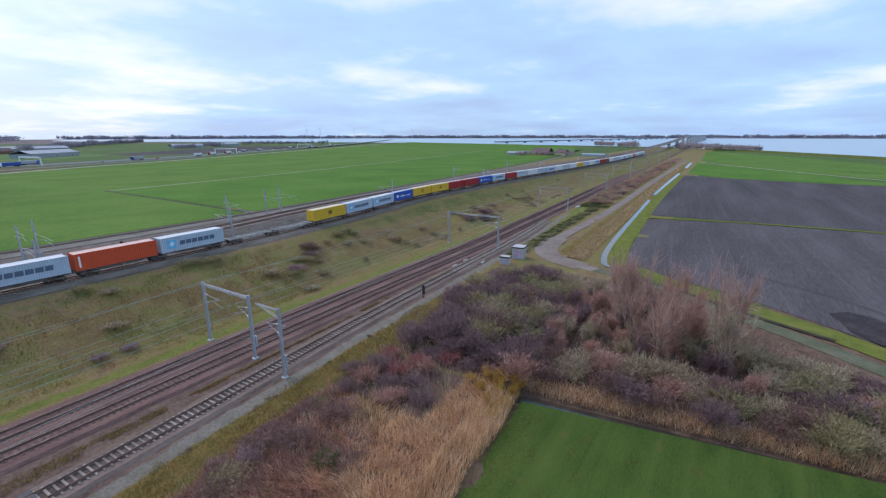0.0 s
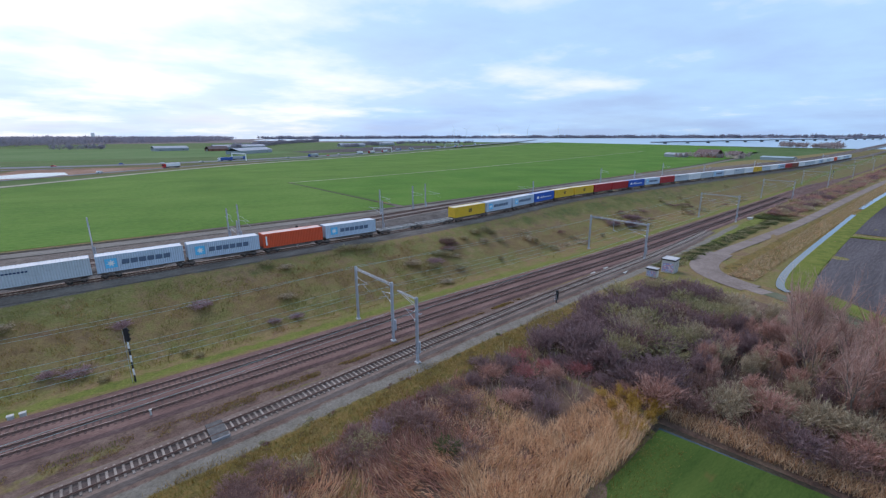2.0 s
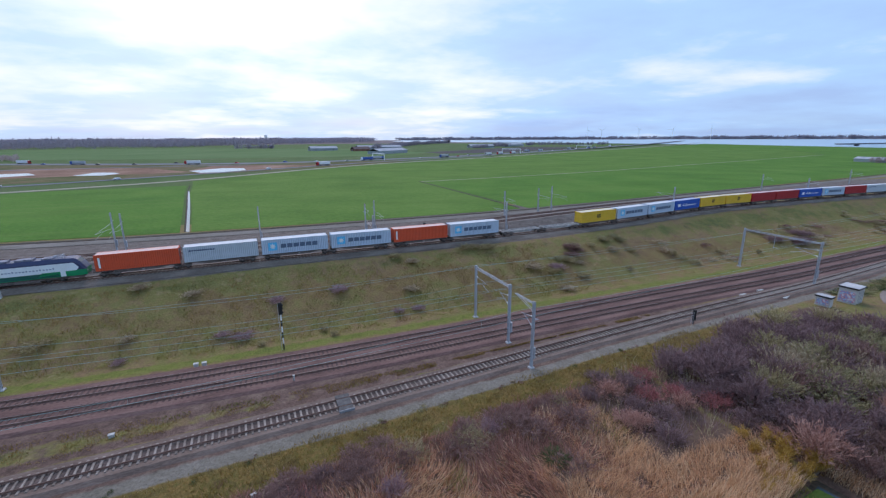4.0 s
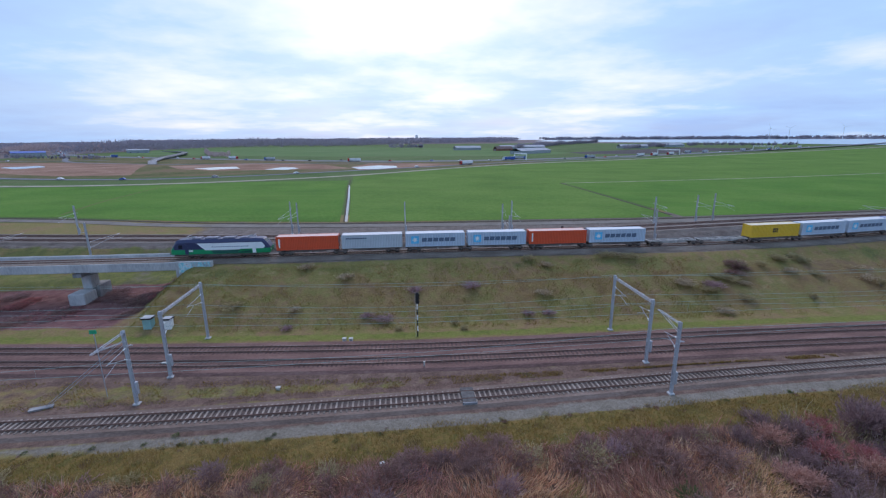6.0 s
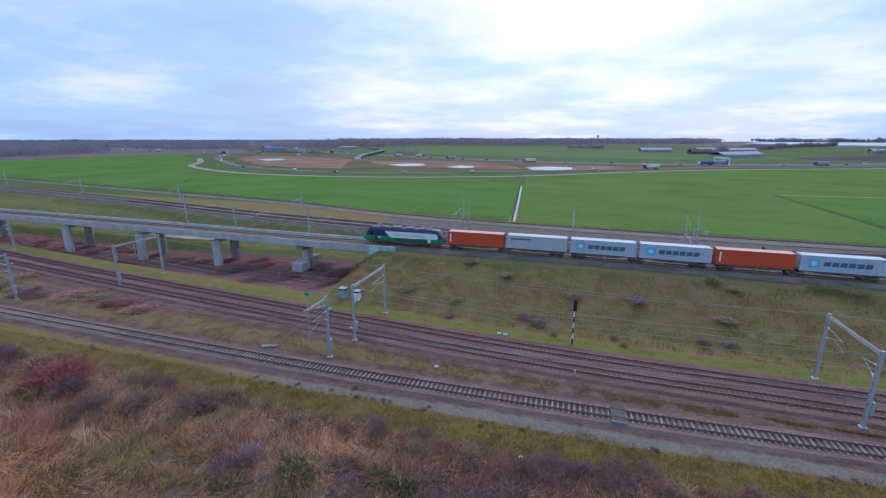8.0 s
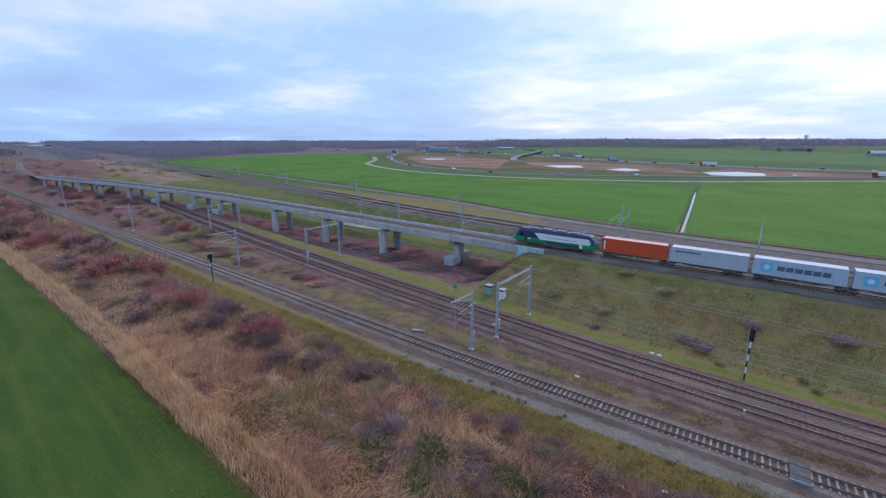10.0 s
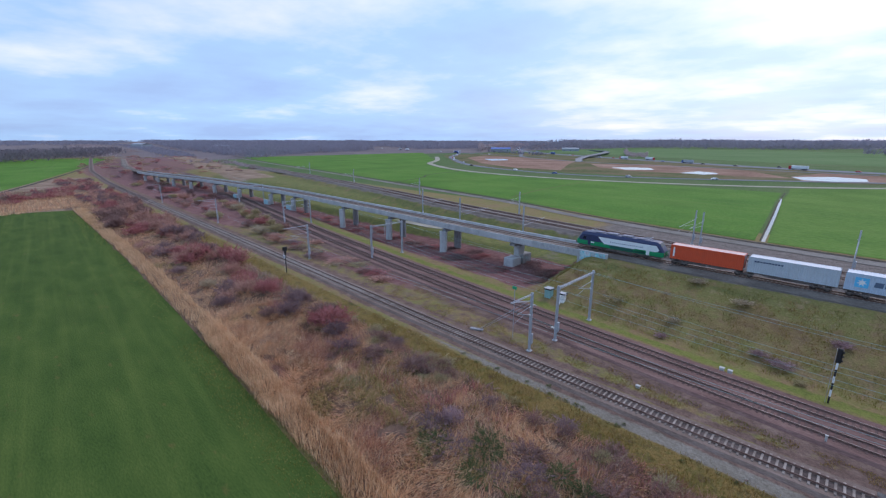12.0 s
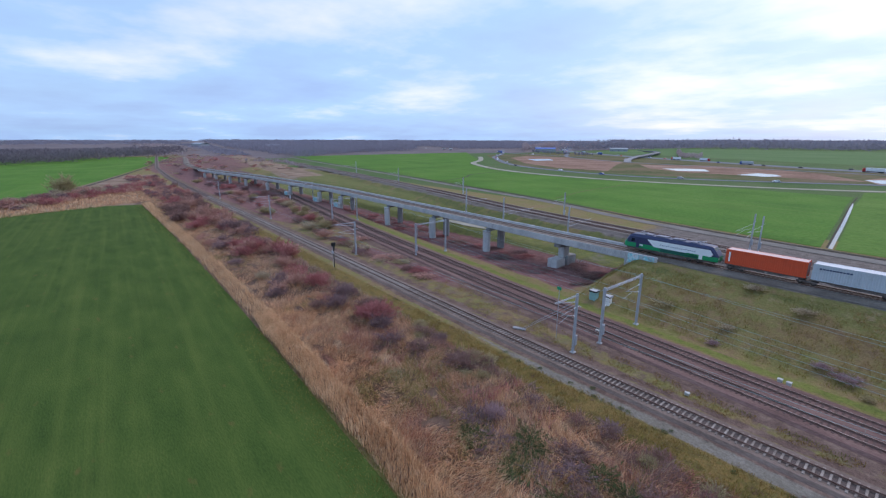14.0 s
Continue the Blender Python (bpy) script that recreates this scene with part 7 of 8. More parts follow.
# low weeds among the reeds
items = []
for k in range(120):
    x, y = rnd.uniform(-66, -24), rnd.uniform(21, 36)
    if noise.noise((x * 0.12, y * 0.16, 6.0)) < -0.05 + 0.03 * max(0, 27 - y):
        continue
    items.append(("leafy", rnd.choice(("olive", "moss", "dusk", "dusk", "green")), x, y, rnd.uniform(0.35, 0.8), rnd.uniform(1.4, 3.0)))
plants_joined("reed_weeds", "low olive and brown weeds among the laid reeds", items, "weeds")
# hedge and tree at the far end of the meadow
items = []
for k in range(120):
    f = k / 119
    x, y = -262 - 70 * f + rnd.gauss(0, 9), -44 + 62 * f + rnd.gauss(0, 6)
    items.append(("lite", rnd.choice(("dark_red", "reddish", "grey", "purple")), x, y, rnd.uniform(2.2, 5.6), rnd.uniform(4.0, 8.0)))
plants_joined("field_hedge", "brown bare hedge beyond the green meadow", items, "hedge")
items = []
plant("bush", "olive", -318, -13, 12.0, 12.0, "hedge beyond the meadow")
plant("tree", "olive", -316, -11, 12.0, 8.0, "hedge beyond the meadow")
for k in range(90):
    x = rnd.uniform(-420, -250)
    y = rnd.uniform(22, 42)
    items.append(("lite", rnd.choice(("dark_red", "reddish", "purple")), x, y, rnd.uniform(2.0, 4.6), rnd.uniform(3.5, 7.0)))
for k in range(230):
    x = -400 - 500 * rnd.random() ** 1.1
    lo, hi = float(y_t1(np.array([x]))[0]) - 12, float(y_d(np.array([x]))[0]) - 10
    y = rnd.uniform(lo, hi)
    if min(abs(y - float(f(np.array([x]))[0])) for f in (y_t1, y_t2, y_t3, y_s)) < 6:
        continue
    items.append(("lite", rnd.choice(("dark_red", "reddish", "purple", "grey", "grey")), x, y, rnd.uniform(1.2, 3.0), rnd.uniform(4.0, 8.0)))
plants_joined("far_shrubs", "reddish shrubs beside the far single track", items)

# brambles between and beside the lower tracks and under the viaduct
for k in range(62):
    x = -50 - 200 * rnd.random() ** 1.3
    lo, hi = float(y_t3(np.array([x]))[0]) + 9.5, float(y_s(np.array([x]))[0]) + 4
    if hi - lo < 3:
        continue
    plant("mound", rnd.choice(("dusk", "dusk", "purple", "dark_red") if x > -120 else ("dusk", "dark_red", "reddish", "purple")), x, rnd.uniform(lo, hi), rnd.uniform(0.4, 0.9), rnd.uniform(3.5, 7.0), "brambles under the viaduct")
for k in range(84):
    x = -75 - 300 * ((k // 6 + 0.5) / 14) ** 1.1 + rnd.gauss(0, 5.0)
    lo, hi = float(y_t1(np.array([x]))[0]) + 6.5, float(y_t2(np.array([x]))[0]) - 4.5
    if hi < lo:
        continue
    plant("mound" if x > -125 else "bush", rnd.choice(("dark_red", "dusk", "reddish", "purple", "olive", "grey")), x, rnd.uniform(lo, hi), rnd.uniform(0.6, 1.2) if x > -125 else rnd.uniform(1.6, 4.4), rnd.uniform(3.0, 7.0), "brambles between the tracks")
# low growth on the embankment slope
items = []
for k in range(260):
    x = -30 + 280 * rnd.random() ** 0.8
    y = rnd.uniform(66, 83)
    if noise.noise((x * 0.045, y * 0.1, 4.0)) < 0.22 - 0.18 * min(1, max(0, (x - 30) / 70)):
        continue
    hue = rnd.choice(("olive", "moss", "grey", "olive") if x < 50 else ("olive", "dusk", "moss", "grey"))
    items.append(("bush" if x < 90 else "lite", hue, x, y, rnd.uniform(0.6, 1.4), rnd.uniform(2.2, 4.4)))
plants_joined("slope_growth", "low olive and brown growth on the embankment slope", items)
for x, y, h, w, hue in ((-18.9, 82.4, 1.3, 3.0, "grey"), (-11.1, 79.5, 1.2, 3.4, "grey"), (1.7, 75.0, 1.6, 2.8, "smoky"), (12.2, 75.6, 1.5, 3.8, "smoky"), (-3.8, 68.7, 1.3, 3.4, "smoky"), (-6.6, 69.6, 1.0, 2.6, "smoky"), (-18.9, 71.6, 1.1, 2.4, "grey"), (-19.3, 67.3, 1.2, 2.0, "smoky"),
                        (27.9, 80.5, 1.4, 2.6, "grey"), (20.9, 68.4, 1.1, 2.4, "smoky"), (24.4, 68.1, 1.2, 2.4, "smoky"), (24.8, 73.0, 1.3, 3.0, "grey"), (52.5, 74.0, 1.5, 4.2, "grey"), (57.6, 73.0, 1.6, 4.0, "smoky"), (55.7, 66.2, 1.4, 3.4, "grey"), (62.0, 69.5, 1.3, 3.4, "olive")):
    plant("bush", hue, x, y, h * 0.75, w, "shrubs on the embankment")
for k in range(16):
    f = k / 15
    plant("mound", rnd.choice(("dusk", "dusk", "dark_red")), -46.5 - 3.0 * f + rnd.gauss(0, 0.5), 91 - 15 * f + rnd.gauss(0, 0.5), rnd.uniform(0.5, 0.9), rnd.uniform(1.8, 3.0), "brambles at the foot of the abutment")
for x, y, h in ((-1.3, 65.4, 0.8), (9.2, 64.6, 0.8), (8, 66.8, 1.0), (75, 69, 1.3), (92, 72, 2.0), (118, 68, 1.6)):
    plant("bush", "olive", x, y, h, 1.6, "low growth on the embankment")
for k in range(10):
    plant("mound", "purple", 128 + rnd.uniform(0, 18), 70 + rnd.uniform(-2.5, 2.5), rnd.uniform(1.0, 1.7), 4.5, "low growth on the embankment")
items = []
for x, y in ((-24.3, 41.8), (-26.9, 40.7), (-19.8, 40.6), (-14.1, 41.0), (-21.1, 40.4), (-31.7, 40.6), (-23.3, 40.3), (-7.6, 39.2), (-3.1, 39.9), (-35.0, 39.9)):
    items.append(("lite", "green", x, y, rnd.uniform(0.25, 0.4), rnd.uniform(0.6, 1.0)))
for k in range(110):
    x = rnd.uniform(-85, 60)
    if noise.noise((x * 0.16, 4.0, 2.0)) > 0.0:
        items.append(("lite", rnd.choice(("green", "moss", "dusk", "moss")), x, float(y_t1(np.array([x]))[0]) - 4.75 + rnd.gauss(0, 0.3), rnd.uniform(0.12, 0.3), rnd.uniform(0.3, 0.9)))
plants_joined("path_tufts", "small dark tufts along the edge of the gravel path", items, "tufts")
items = []
for k in range(110):
    x = -80 + 112 * rnd.random()
    yy = float(y_t1(np.array([x]))[0]) - 10.4 + rnd.gauss(0, 0.9)
    if noise.noise((x * 0.11, 2.0, 9.0)) < -0.12:
        continue
    items.append(("bush", rnd.choice(("dusk", "dusk", "dusk", "purple", "dusk", "olive")), x, yy, rnd.uniform(0.6, 1.2), rnd.uniform(2.0, 3.8)))
plants_joined("verge_shrubs", "dark purple-brown low shrubs between verge and reeds", items)
# brown hedge between the tracks and the farm road
items = []
for k in range(420):
    x = 101 + 90 * rnd.random()
    items.append(("lite", rnd.choice(("moss", "green", "green", "olive")), x, rnd.uniform(40.6, 44.2), rnd.uniform(0.15, 0.5), rnd.uniform(1.2, 2.8)))
plants_joined("roadside_hedge", "dark green low hedge beside the gravel bend", items, "hedge")
items = []
for k in range(230):
    x = 190 + 352 * rnd.random() ** 1.5
    items.append(("lite", rnd.choice(("reddish", "reddish", "purple", "grey", "olive") if x > 200 else ("green", "green", "olive")), x, rnd.uniform(40.8, 45.5 if x < 180 else 48), rnd.uniform(0.35, 0.8) if x < 200 else rnd.uniform(1.6, 3.2), rnd.uniform(3.6, 8.0)))
plants_joined("roadside_hedge", "brown and dark red growth between rails and farm road", items, "hedge")


# reeds and tall dry grass
def blade_field(name, pts, h, width, lean, bend, mats, which, label):
    """Many bent blades in one mesh: a root quad and a tip each."""
    n = len(pts)
    z = height(pts[:, 0], pts[:, 1]) - 0.03
    root = np.column_stack([pts, z])
    up = unit(np.column_stack([lean, np.ones(n)]))
    tipd = unit(np.column_stack([lean * (1 + bend[:, None]), np.full(n, 0.75)]))
    a = rng.random(n) * 6.283
    side = np.column_stack([np.cos(a), np.sin(a), np.zeros(n)]) * (width / 2)[:, None]
    mid = root + up * (h * 0.6)[:, None]
    tip = mid + tipd * (h * 0.45)[:, None]
    v = np.stack([root - side, root + side, mid + side * 0.8, mid - side * 0.8, tip], 1).reshape(-1, 3)
    b = np.arange(n)[:, None] * 5
    f = (b + np.array([[0, 1, 2, 0, 2, 3, 3, 2, 4]])).ravel()
    me = quick_mesh(name, v, f, 3, mats, np.repeat(which, 3))
    return tagged(new(name, me), label, "reeds", kind="stuff")


def nz(p, s, o):
    return np.array([noise.noise((x * s, y * s, o)) for x, y in p])


M_REED = [bark("straw_reed", [(0.484, 0.27, 0.143), (0.69, 0.415, 0.239), (0.82, 0.565, 0.345)], 0.6), bark("rusty_reed", [(0.433, 0.205, 0.118), (0.613, 0.325, 0.198), (0.742, 0.45, 0.285)], 0.6), bark("grey_straw", [(0.34, 0.22, 0.133), (0.515, 0.36, 0.23), (0.659, 0.49, 0.331)], 0.6), bark("purple_stalks", [(0.268, 0.13, 0.0994), (0.381, 0.2, 0.155), (0.494, 0.285, 0.225)], 0.6)]
M_REED += [bark("pale_reed", [(0.494, 0.31, 0.175), (0.68, 0.455, 0.271), (0.82, 0.61, 0.391)], 0.45), bark("olive_stalks", [(0.206, 0.17, 0.0598), (0.309, 0.255, 0.092), (0.422, 0.345, 0.143)], 0.5)]


def edge_y(x):
    return 0.2 * np.sin(x * 0.23) * np.sin(x * 0.071 + 1) + 0.14 * np.sin(x * 0.61 + 2) - 0.1 + np.interp(x, [-260, -138, -90, -54, -24, 0, 25, 42], [16, 16, 15.2, 14.0, 12.8, 14.2, 16.2, 16.9])


n = 34000
x = rng.uniform(-250, 41.5, n)
x = np.where(rng.random(n) < 0.45, rng.uniform(-75, 41.5, n), x)
y = edge_y(x) + 0.2 + 3.6 * rng.random(n) ** 0.9
p = np.column_stack([x, y])
c = nz(p, 0.25, 2.0)
blade_field("reed_fringe", p, rng.uniform(1.0, 1.7, n) * (1 + 0.3 * c), np.full(n, 0.05), np.column_stack([rng.normal(0.12, 0.14, n), rng.normal(-0.08, 0.14, n)]), rng.uniform(0.5, 2.5, n), M_REED, np.where(rng.random(n) < 0.8, 4, 0), "tall straw-coloured reed fringe along the meadow")
n = 185000
x = np.where(rng.random(n) < 0.62, rng.uniform(-80, 44, n), rng.uniform(-260, 44, n))
y = edge_y(x) + 3.0 + (y_t1(x) - 9.0 - edge_y(x) - 3.0) * rng.random(n)
grid_x, grid_y = np.arange(-262, 48, 1.5), np.arange(10, 46, 1.5)


def grid_noise(p, s, o):
    """Smooth noise read off a grid, for many points."""
    g = np.array([[noise.noise((a * s, c * s, o)) for c in grid_y] for a in grid_x])
    u, w = (p[:, 0] - grid_x[0]) / 1.5, (p[:, 1] - grid_y[0]) / 1.5
    i, j = u.astype(int).clip(0, len(grid_x) - 2), w.astype(int).clip(0, len(grid_y) - 2)
    u, w = u - i, w - j
    return g[i, j] * (1 - u) * (1 - w) + g[i + 1, j] * u * (1 - w) + g[i, j + 1] * (1 - u) * w + g[i + 1, j + 1] * u * w


p = np.column_stack([x, y])
c, c2, c3 = grid_noise(p, 0.13, 5.0), grid_noise(p, 0.3, 8.0), grid_noise(p, 0.07, 11.0)
keep = (c2 > -0.3) & (grid_noise(p, 0.5, 67.0) + rng.normal(0, 0.08, n) > -0.2) & ~((p[:, 0] > 33) & (p[:, 1] > 24))
x, y, p, c, c2, c3 = x[keep], y[keep], p[keep], c[keep], c2[keep], c3[keep]
n = len(p)
ang = 4.0 * c + 1.2
amt = 0.5 + 2.2 * np.abs(c2)
lean = np.column_stack([np.cos(ang) * amt, np.sin(ang) * amt]) + rng.normal(0, 0.6, (n, 2))
north = np.clip((p[:, 1] - edge_y(p[:, 0])) / 22, 0, 1)
mood = c3 * 1.0 + 0.5 * c + 0.9 * (north - 0.72) + 0.24 * np.exp(-((p[:, 0] - 6) / 24) ** 2) + 0.5 * grid_noise(p, 0.42, 61.0) + rng.normal(0, 0.13, n)
pick = np.where(mood > 0.27, 3, np.where(mood > 0.0, 1, np.where(mood > -0.14, 2, 0)))
weedy = grid_noise(p, 0.11, 71.0) + 0.6 * grid_noise(p, 0.45, 73.0) + 0.45 * np.exp(-(((p[:, 0] + 42) / 16) ** 2 + ((p[:, 1] - 29) / 8) ** 2)) + rng.normal(0, 0.1, n)
pick = np.where((weedy > 0.36) & (rng.random(n) < 0.7), 5, pick)
hh = rng.uniform(0.6, 1.9, n) * (1 - 0.35 * north)
root = np.column_stack([p, height(p[:, 0], p[:, 1]) - 0.05])
a = rng.random(n) * 6.283
side = np.column_stack([np.cos(a), np.sin(a), np.zeros(n)]) * 0.03
tip = root + unit(np.column_stack([lean, np.ones(n)])) * hh[:, None]
v = np.stack([root - side, root + side, tip], 1).reshape(-1, 3)
me = quick_mesh("reed_bed", v, np.arange(len(v)), 3, M_REED, pick)
tagged(new("reed_bed", me), "wide bed of flattened dry reeds and rusty stalks", "reeds", kind="stuff")
# long stalks laid over in swirls
n = 46000
x = np.where(rng.random(n) < 0.75, rng.uniform(-75, 36, n), rng.uniform(-170, 36, n))
y = edge_y(x) + 3.2 + (y_t1(x) - 11.0 - edge_y(x) - 3.2) * rng.random(n)
p = np.column_stack([x, y])
c, c2 = grid_noise(p, 0.09, 81.0), grid_noise(p, 0.42, 83.0)
keep = (c2 + rng.normal(0, 0.1, n) > -0.14) & ~((x > 30) & (y > 24))
x, y, p, c, c2 = x[keep], y[keep], p[keep], c[keep], c2[keep]
n = len(p)
ang = 6.5 * c + 2.4 * c2 + 0.4 + rng.normal(0, 0.28, n)
near = np.exp(-((x - 8) / 26) ** 4)
amt = rng.uniform(1.2, 3.4, n) * (1 - 0.62 * near)
lay = np.column_stack([np.cos(ang) * amt, np.sin(ang) * amt])
tone = c2 + 0.6 * grid_noise(p, 0.16, 87.0) + rng.normal(0, 0.1, n) - 0.04 - 0.2 * np.exp(-((x - 6) / 24) ** 2)
blade_field("laid_reeds", p, rng.uniform(0.7, 1.45, n) * (1 - 0.2 * near), rng.uniform(0.045, 0.09, n), lay, rng.uniform(0.1, 0.8, n), M_REED, np.where(tone > 0.26, 4, np.where(tone > 0.1, 0, np.where(tone > -0.14, 1, np.where(tone > -0.24, 2, 3)))), "long dry reed stalks laid over in swirls")
n = 9000
y = rng.uniform(-34, 19, n)
x = 44.7 + (18 - y) * 0.11 + 2.6 * rng.random(n) ** 1.2
p = np.column_stack([x, y])
blade_field("reed_fringe", p, rng.uniform(0.7, 1.5, n), np.full(n, 0.05), rng.normal(0, 0.35, (n, 2)), rng.uniform(0.5, 3, n), M_REED, np.where(rng.random(n) < 0.6, 2, 0), "dry reeds along the ditch below the thicket")

n = 14000
y = rng.uniform(-62, 34, n)
x = -243 - 62 * rng.random(n) - 0.4 * (y + 20)
p = np.column_stack([x, y])
blade_field("reed_fringe", p, rng.uniform(0.8, 1.8, n), np.full(n, 0.16), rng.normal(0, 0.4, (n, 2)), rng.uniform(0.5, 2.5, n), M_REED, rng.choice([0, 2, 1, 4], n), "dry reeds beyond the end of the meadow")
n = 28000
x, y = rng.uniform(33, 90, n), rng.uniform(-34, 40, n)
keep = np.array([thicket_ok(a, c) for a, c in zip(x, y)])
p = np.column_stack([x[keep], y[keep]])
n = len(p)
c = nz(p, 0.12, 41.0)
M_UNDER_G = [TWIG["purple"], TWIG["reddish"], TWIG["grey"], TWIG["olive"]]
pick = np.where(p[:, 1] > 22, np.where(c > 0.1, 3, 0), np.where(c > 0.15, 2, np.where(c < -0.15, 0, 1)))
pick = np.where(rng.random(n) < 0.3, rng.integers(0, 4, n), pick)
blade_field("undergrowth", p, rng.uniform(0.8, 2.2, n) * (1 + 0.5 * c), np.full(n, 0.05), rng.normal(0, 0.3, (n, 2)), rng.uniform(0.5, 2.5, n), M_UNDER_G, pick, "dense dry undergrowth of the thicket")
n = 15000
x = np.where(rng.random(n) < 0.5, rng.uniform(-110, -30, n), rng.uniform(-250, 34, n))
top = y_t1(x) - 8.8
y = top - 9.0 * rng.random(n) ** 1.3
p = np.column_stack([x, y])
c = nz(p, 0.14, 45.0)
keep = c > -0.05
p, c, n = p[keep], c[keep], int(keep.sum())
blade_field("undergrowth", p, rng.uniform(0.6, 1.5, n) * (1 + 0.6 * c), np.full(n, 0.05), rng.normal(0, 0.35, (n, 2)), rng.uniform(0.5, 2.5, n), M_UNDER_G + [TWIG["dark_red"]], np.where(c > 0.22, 4, rng.integers(0, 4, n)), "purple and brown stalks among the reeds")

n = 16000
x = 105 + 380 * rng.random(n) ** 1.6
y = rng.uniform(25.6, 30.5, n) + 0.01 * (x - 105)
p = np.column_stack([x, y])
blade_field("reed_fringe", p, rng.uniform(0.35, 1.0, n), np.full(n, 0.08), rng.normal(0, 0.6, (n, 2)), rng.uniform(0.5, 2.5, n), M_REED[:3] + [TWIG["olive"]], rng.choice([0, 2, 2, 3, 3], n), "dry brown reeds along the water ditch")
# rough grass on verge and slopes
M_GRASS = [bark("ochre_grass", [(0.165, 0.105, 0.027), (0.24, 0.165, 0.042), (0.31, 0.22, 0.068)], 0.5), bark("olive_grass", [(0.165, 0.146, 0.036), (0.235, 0.2, 0.054), (0.305, 0.25, 0.083)], 0.5), bark("dry_grass", [(0.21, 0.147, 0.062), (0.3, 0.222, 0.095), (0.39, 0.292, 0.14)], 0.5),
           bark("fallow_grass", [(0.195, 0.125, 0.052), (0.275, 0.182, 0.076), (0.35, 0.24, 0.102)], 0.5), bark("dark_grass", [(0.135, 0.13, 0.044), (0.195, 0.184, 0.056), (0.255, 0.226, 0.078)], 0.5)]
n = 30000
x = np.where(rng.random(n) < 0.6, rng.uniform(-70, 42, n), rng.uniform(-250, 42, n))
y = edge_y(x) - 4.2 + 5.0 * rng.random(n) ** 0.6
p = np.column_stack([x, y])
o = blade_field("field_margin", p, rng.uniform(0.1, 0.3, n), np.full(n, 0.06), rng.normal(0, 0.5, (n, 2)), rng.uniform(0.5, 2, n), M_GRASS + [bark("pale_margin_grass", [(0.15, 0.18, 0.045), (0.23, 0.25, 0.07), (0.34, 0.31, 0.11)], 0.5)], rng.choice([5, 5, 5, 1, 0], n), "yellowish rough margin of the meadow")
tagged(o, category="grass")
n = 4000
y = rng.uniform(-30, 17, n)
x = 42.6 + (18 - y) * 0.11 + 0.6 * rng.random(n)
p = np.column_stack([x, y])
o = blade_field("field_margin", p, rng.uniform(0.15, 0.5, n), np.full(n, 0.05), rng.normal(0, 0.5, (n, 2)), rng.uniform(0.5, 2, n), M_GRASS, rng.choice([0, 1, 1, 2], n), "rough grass hanging over the narrow ditch")
tagged(o, category="grass")
n = 3600
k = rng.integers(0, 12, n)
x = np.array([37.8, 34.2, 36.8, 41.2, 40.4, 33.9, 30.2, 39.6, 26.5, 31.5, 22.0, 38.6])[k] + rng.normal(0, 0.5, n)
y = np.array([16.0, 12.6, 9.5, 14.4, -1.0, 8.1, 10.3, 8.7, 6.0, 3.5, 11.0, 4.2])[k] + rng.normal(0, 0.32, n)
y = np.minimum(y, edge_y(x) - 0.2)
o = blade_field("withered_grass", np.column_stack([x, y]), rng.uniform(0.06, 0.16, n), np.full(n, 0.06), rng.normal(0, 0.6, (n, 2)), rng.uniform(0.5, 2, n), M_GRASS, rng.choice([0, 2, 3], n), "small withered brown spots in the green meadow")
tagged(o, category="grass")
n = 42000
x = np.where(rng.random(n) < 0.6, rng.uniform(-60, 60, n), rng.uniform(-200, 70, n))
t1 = y_t1(x)
y = t1 - 9.9 + 5.2 * rng.random(n) + 0.7 * np.sin(x * 0.35) * np.sin(x * 0.13 + 1) + rng.normal(0, 0.25, n)
p = np.column_stack([x, y])
c = grid_noise(p, 0.3, 51.0) + 0.5 * grid_noise(p, 0.9, 52.0) + rng.normal(0, 0.12, n)
off = (p[:, 1] - y_t1(p[:, 0]) + 9.9) / 5.2
pick = np.where(c + 0.5 * (off - 0.5) > 0.24, 2, np.where(c + 0.5 * (off - 0.5) > -0.04, 0, np.where(off < 0.4, 4, 1)))
keep = rng.random(n) < np.clip(0.75 + c, 0.25, 1)
p, pick, n = p[keep], pick[keep], int(keep.sum())
o = blade_field("verge_grass", p, rng.uniform(0.18, 0.42, n), np.full(n, 0.05), rng.normal(0, 0.35, (n, 2)), rng.uniform(0.5, 2, n), M_GRASS, pick, "rough yellowish grass verge beside the path")
tagged(o, category="grass")
n = 36000
x = np.where(rng.random(n) < 0.6, rng.uniform(-45, 60, n), rng.uniform(-45, 180, n))
t3 = y_t3(x)
y = t3 + 6.5 + (y_s(x) - 5.5 - t3 - 6.5) * rng.random(n)
p = np.column_stack([x, y])
c, c2 = nz(p, 0.12, 21.0), nz(p, 0.4, 24.0)
keep = c2 > -0.2
p, c, n = p[keep], c[keep], int(keep.sum())
rise = (p[:, 1] - y_t3(p[:, 0]) - 6.5) / 22
mood = c + 0.18 * rng.normal(0, 1, n)
pick = np.where(rise < 0.25, np.where(mood > 0.2, 0, 1), np.where(mood > 0.26, 3, np.where(mood < -0.18, 4, np.where(rise > 0.75, 4, np.where(mood > 0.05, 0, 1)))))
o = blade_field("slope_grass", p, rng.uniform(0.2, 0.55, n), np.full(n, 0.06), rng.normal(0, 0.4, (n, 2)), rng.uniform(0.5, 2, n), M_GRASS, pick, "rough olive and brown grass on the embankment")
tagged(o, category="grass")
n = 22000
x = np.where(rng.random(n) < 0.6, rng.uniform(-70, 60, n), rng.uniform(-220, 60, n))
lo, hi = y_t1(x) + 3.2, y_t2(x) - 4.0
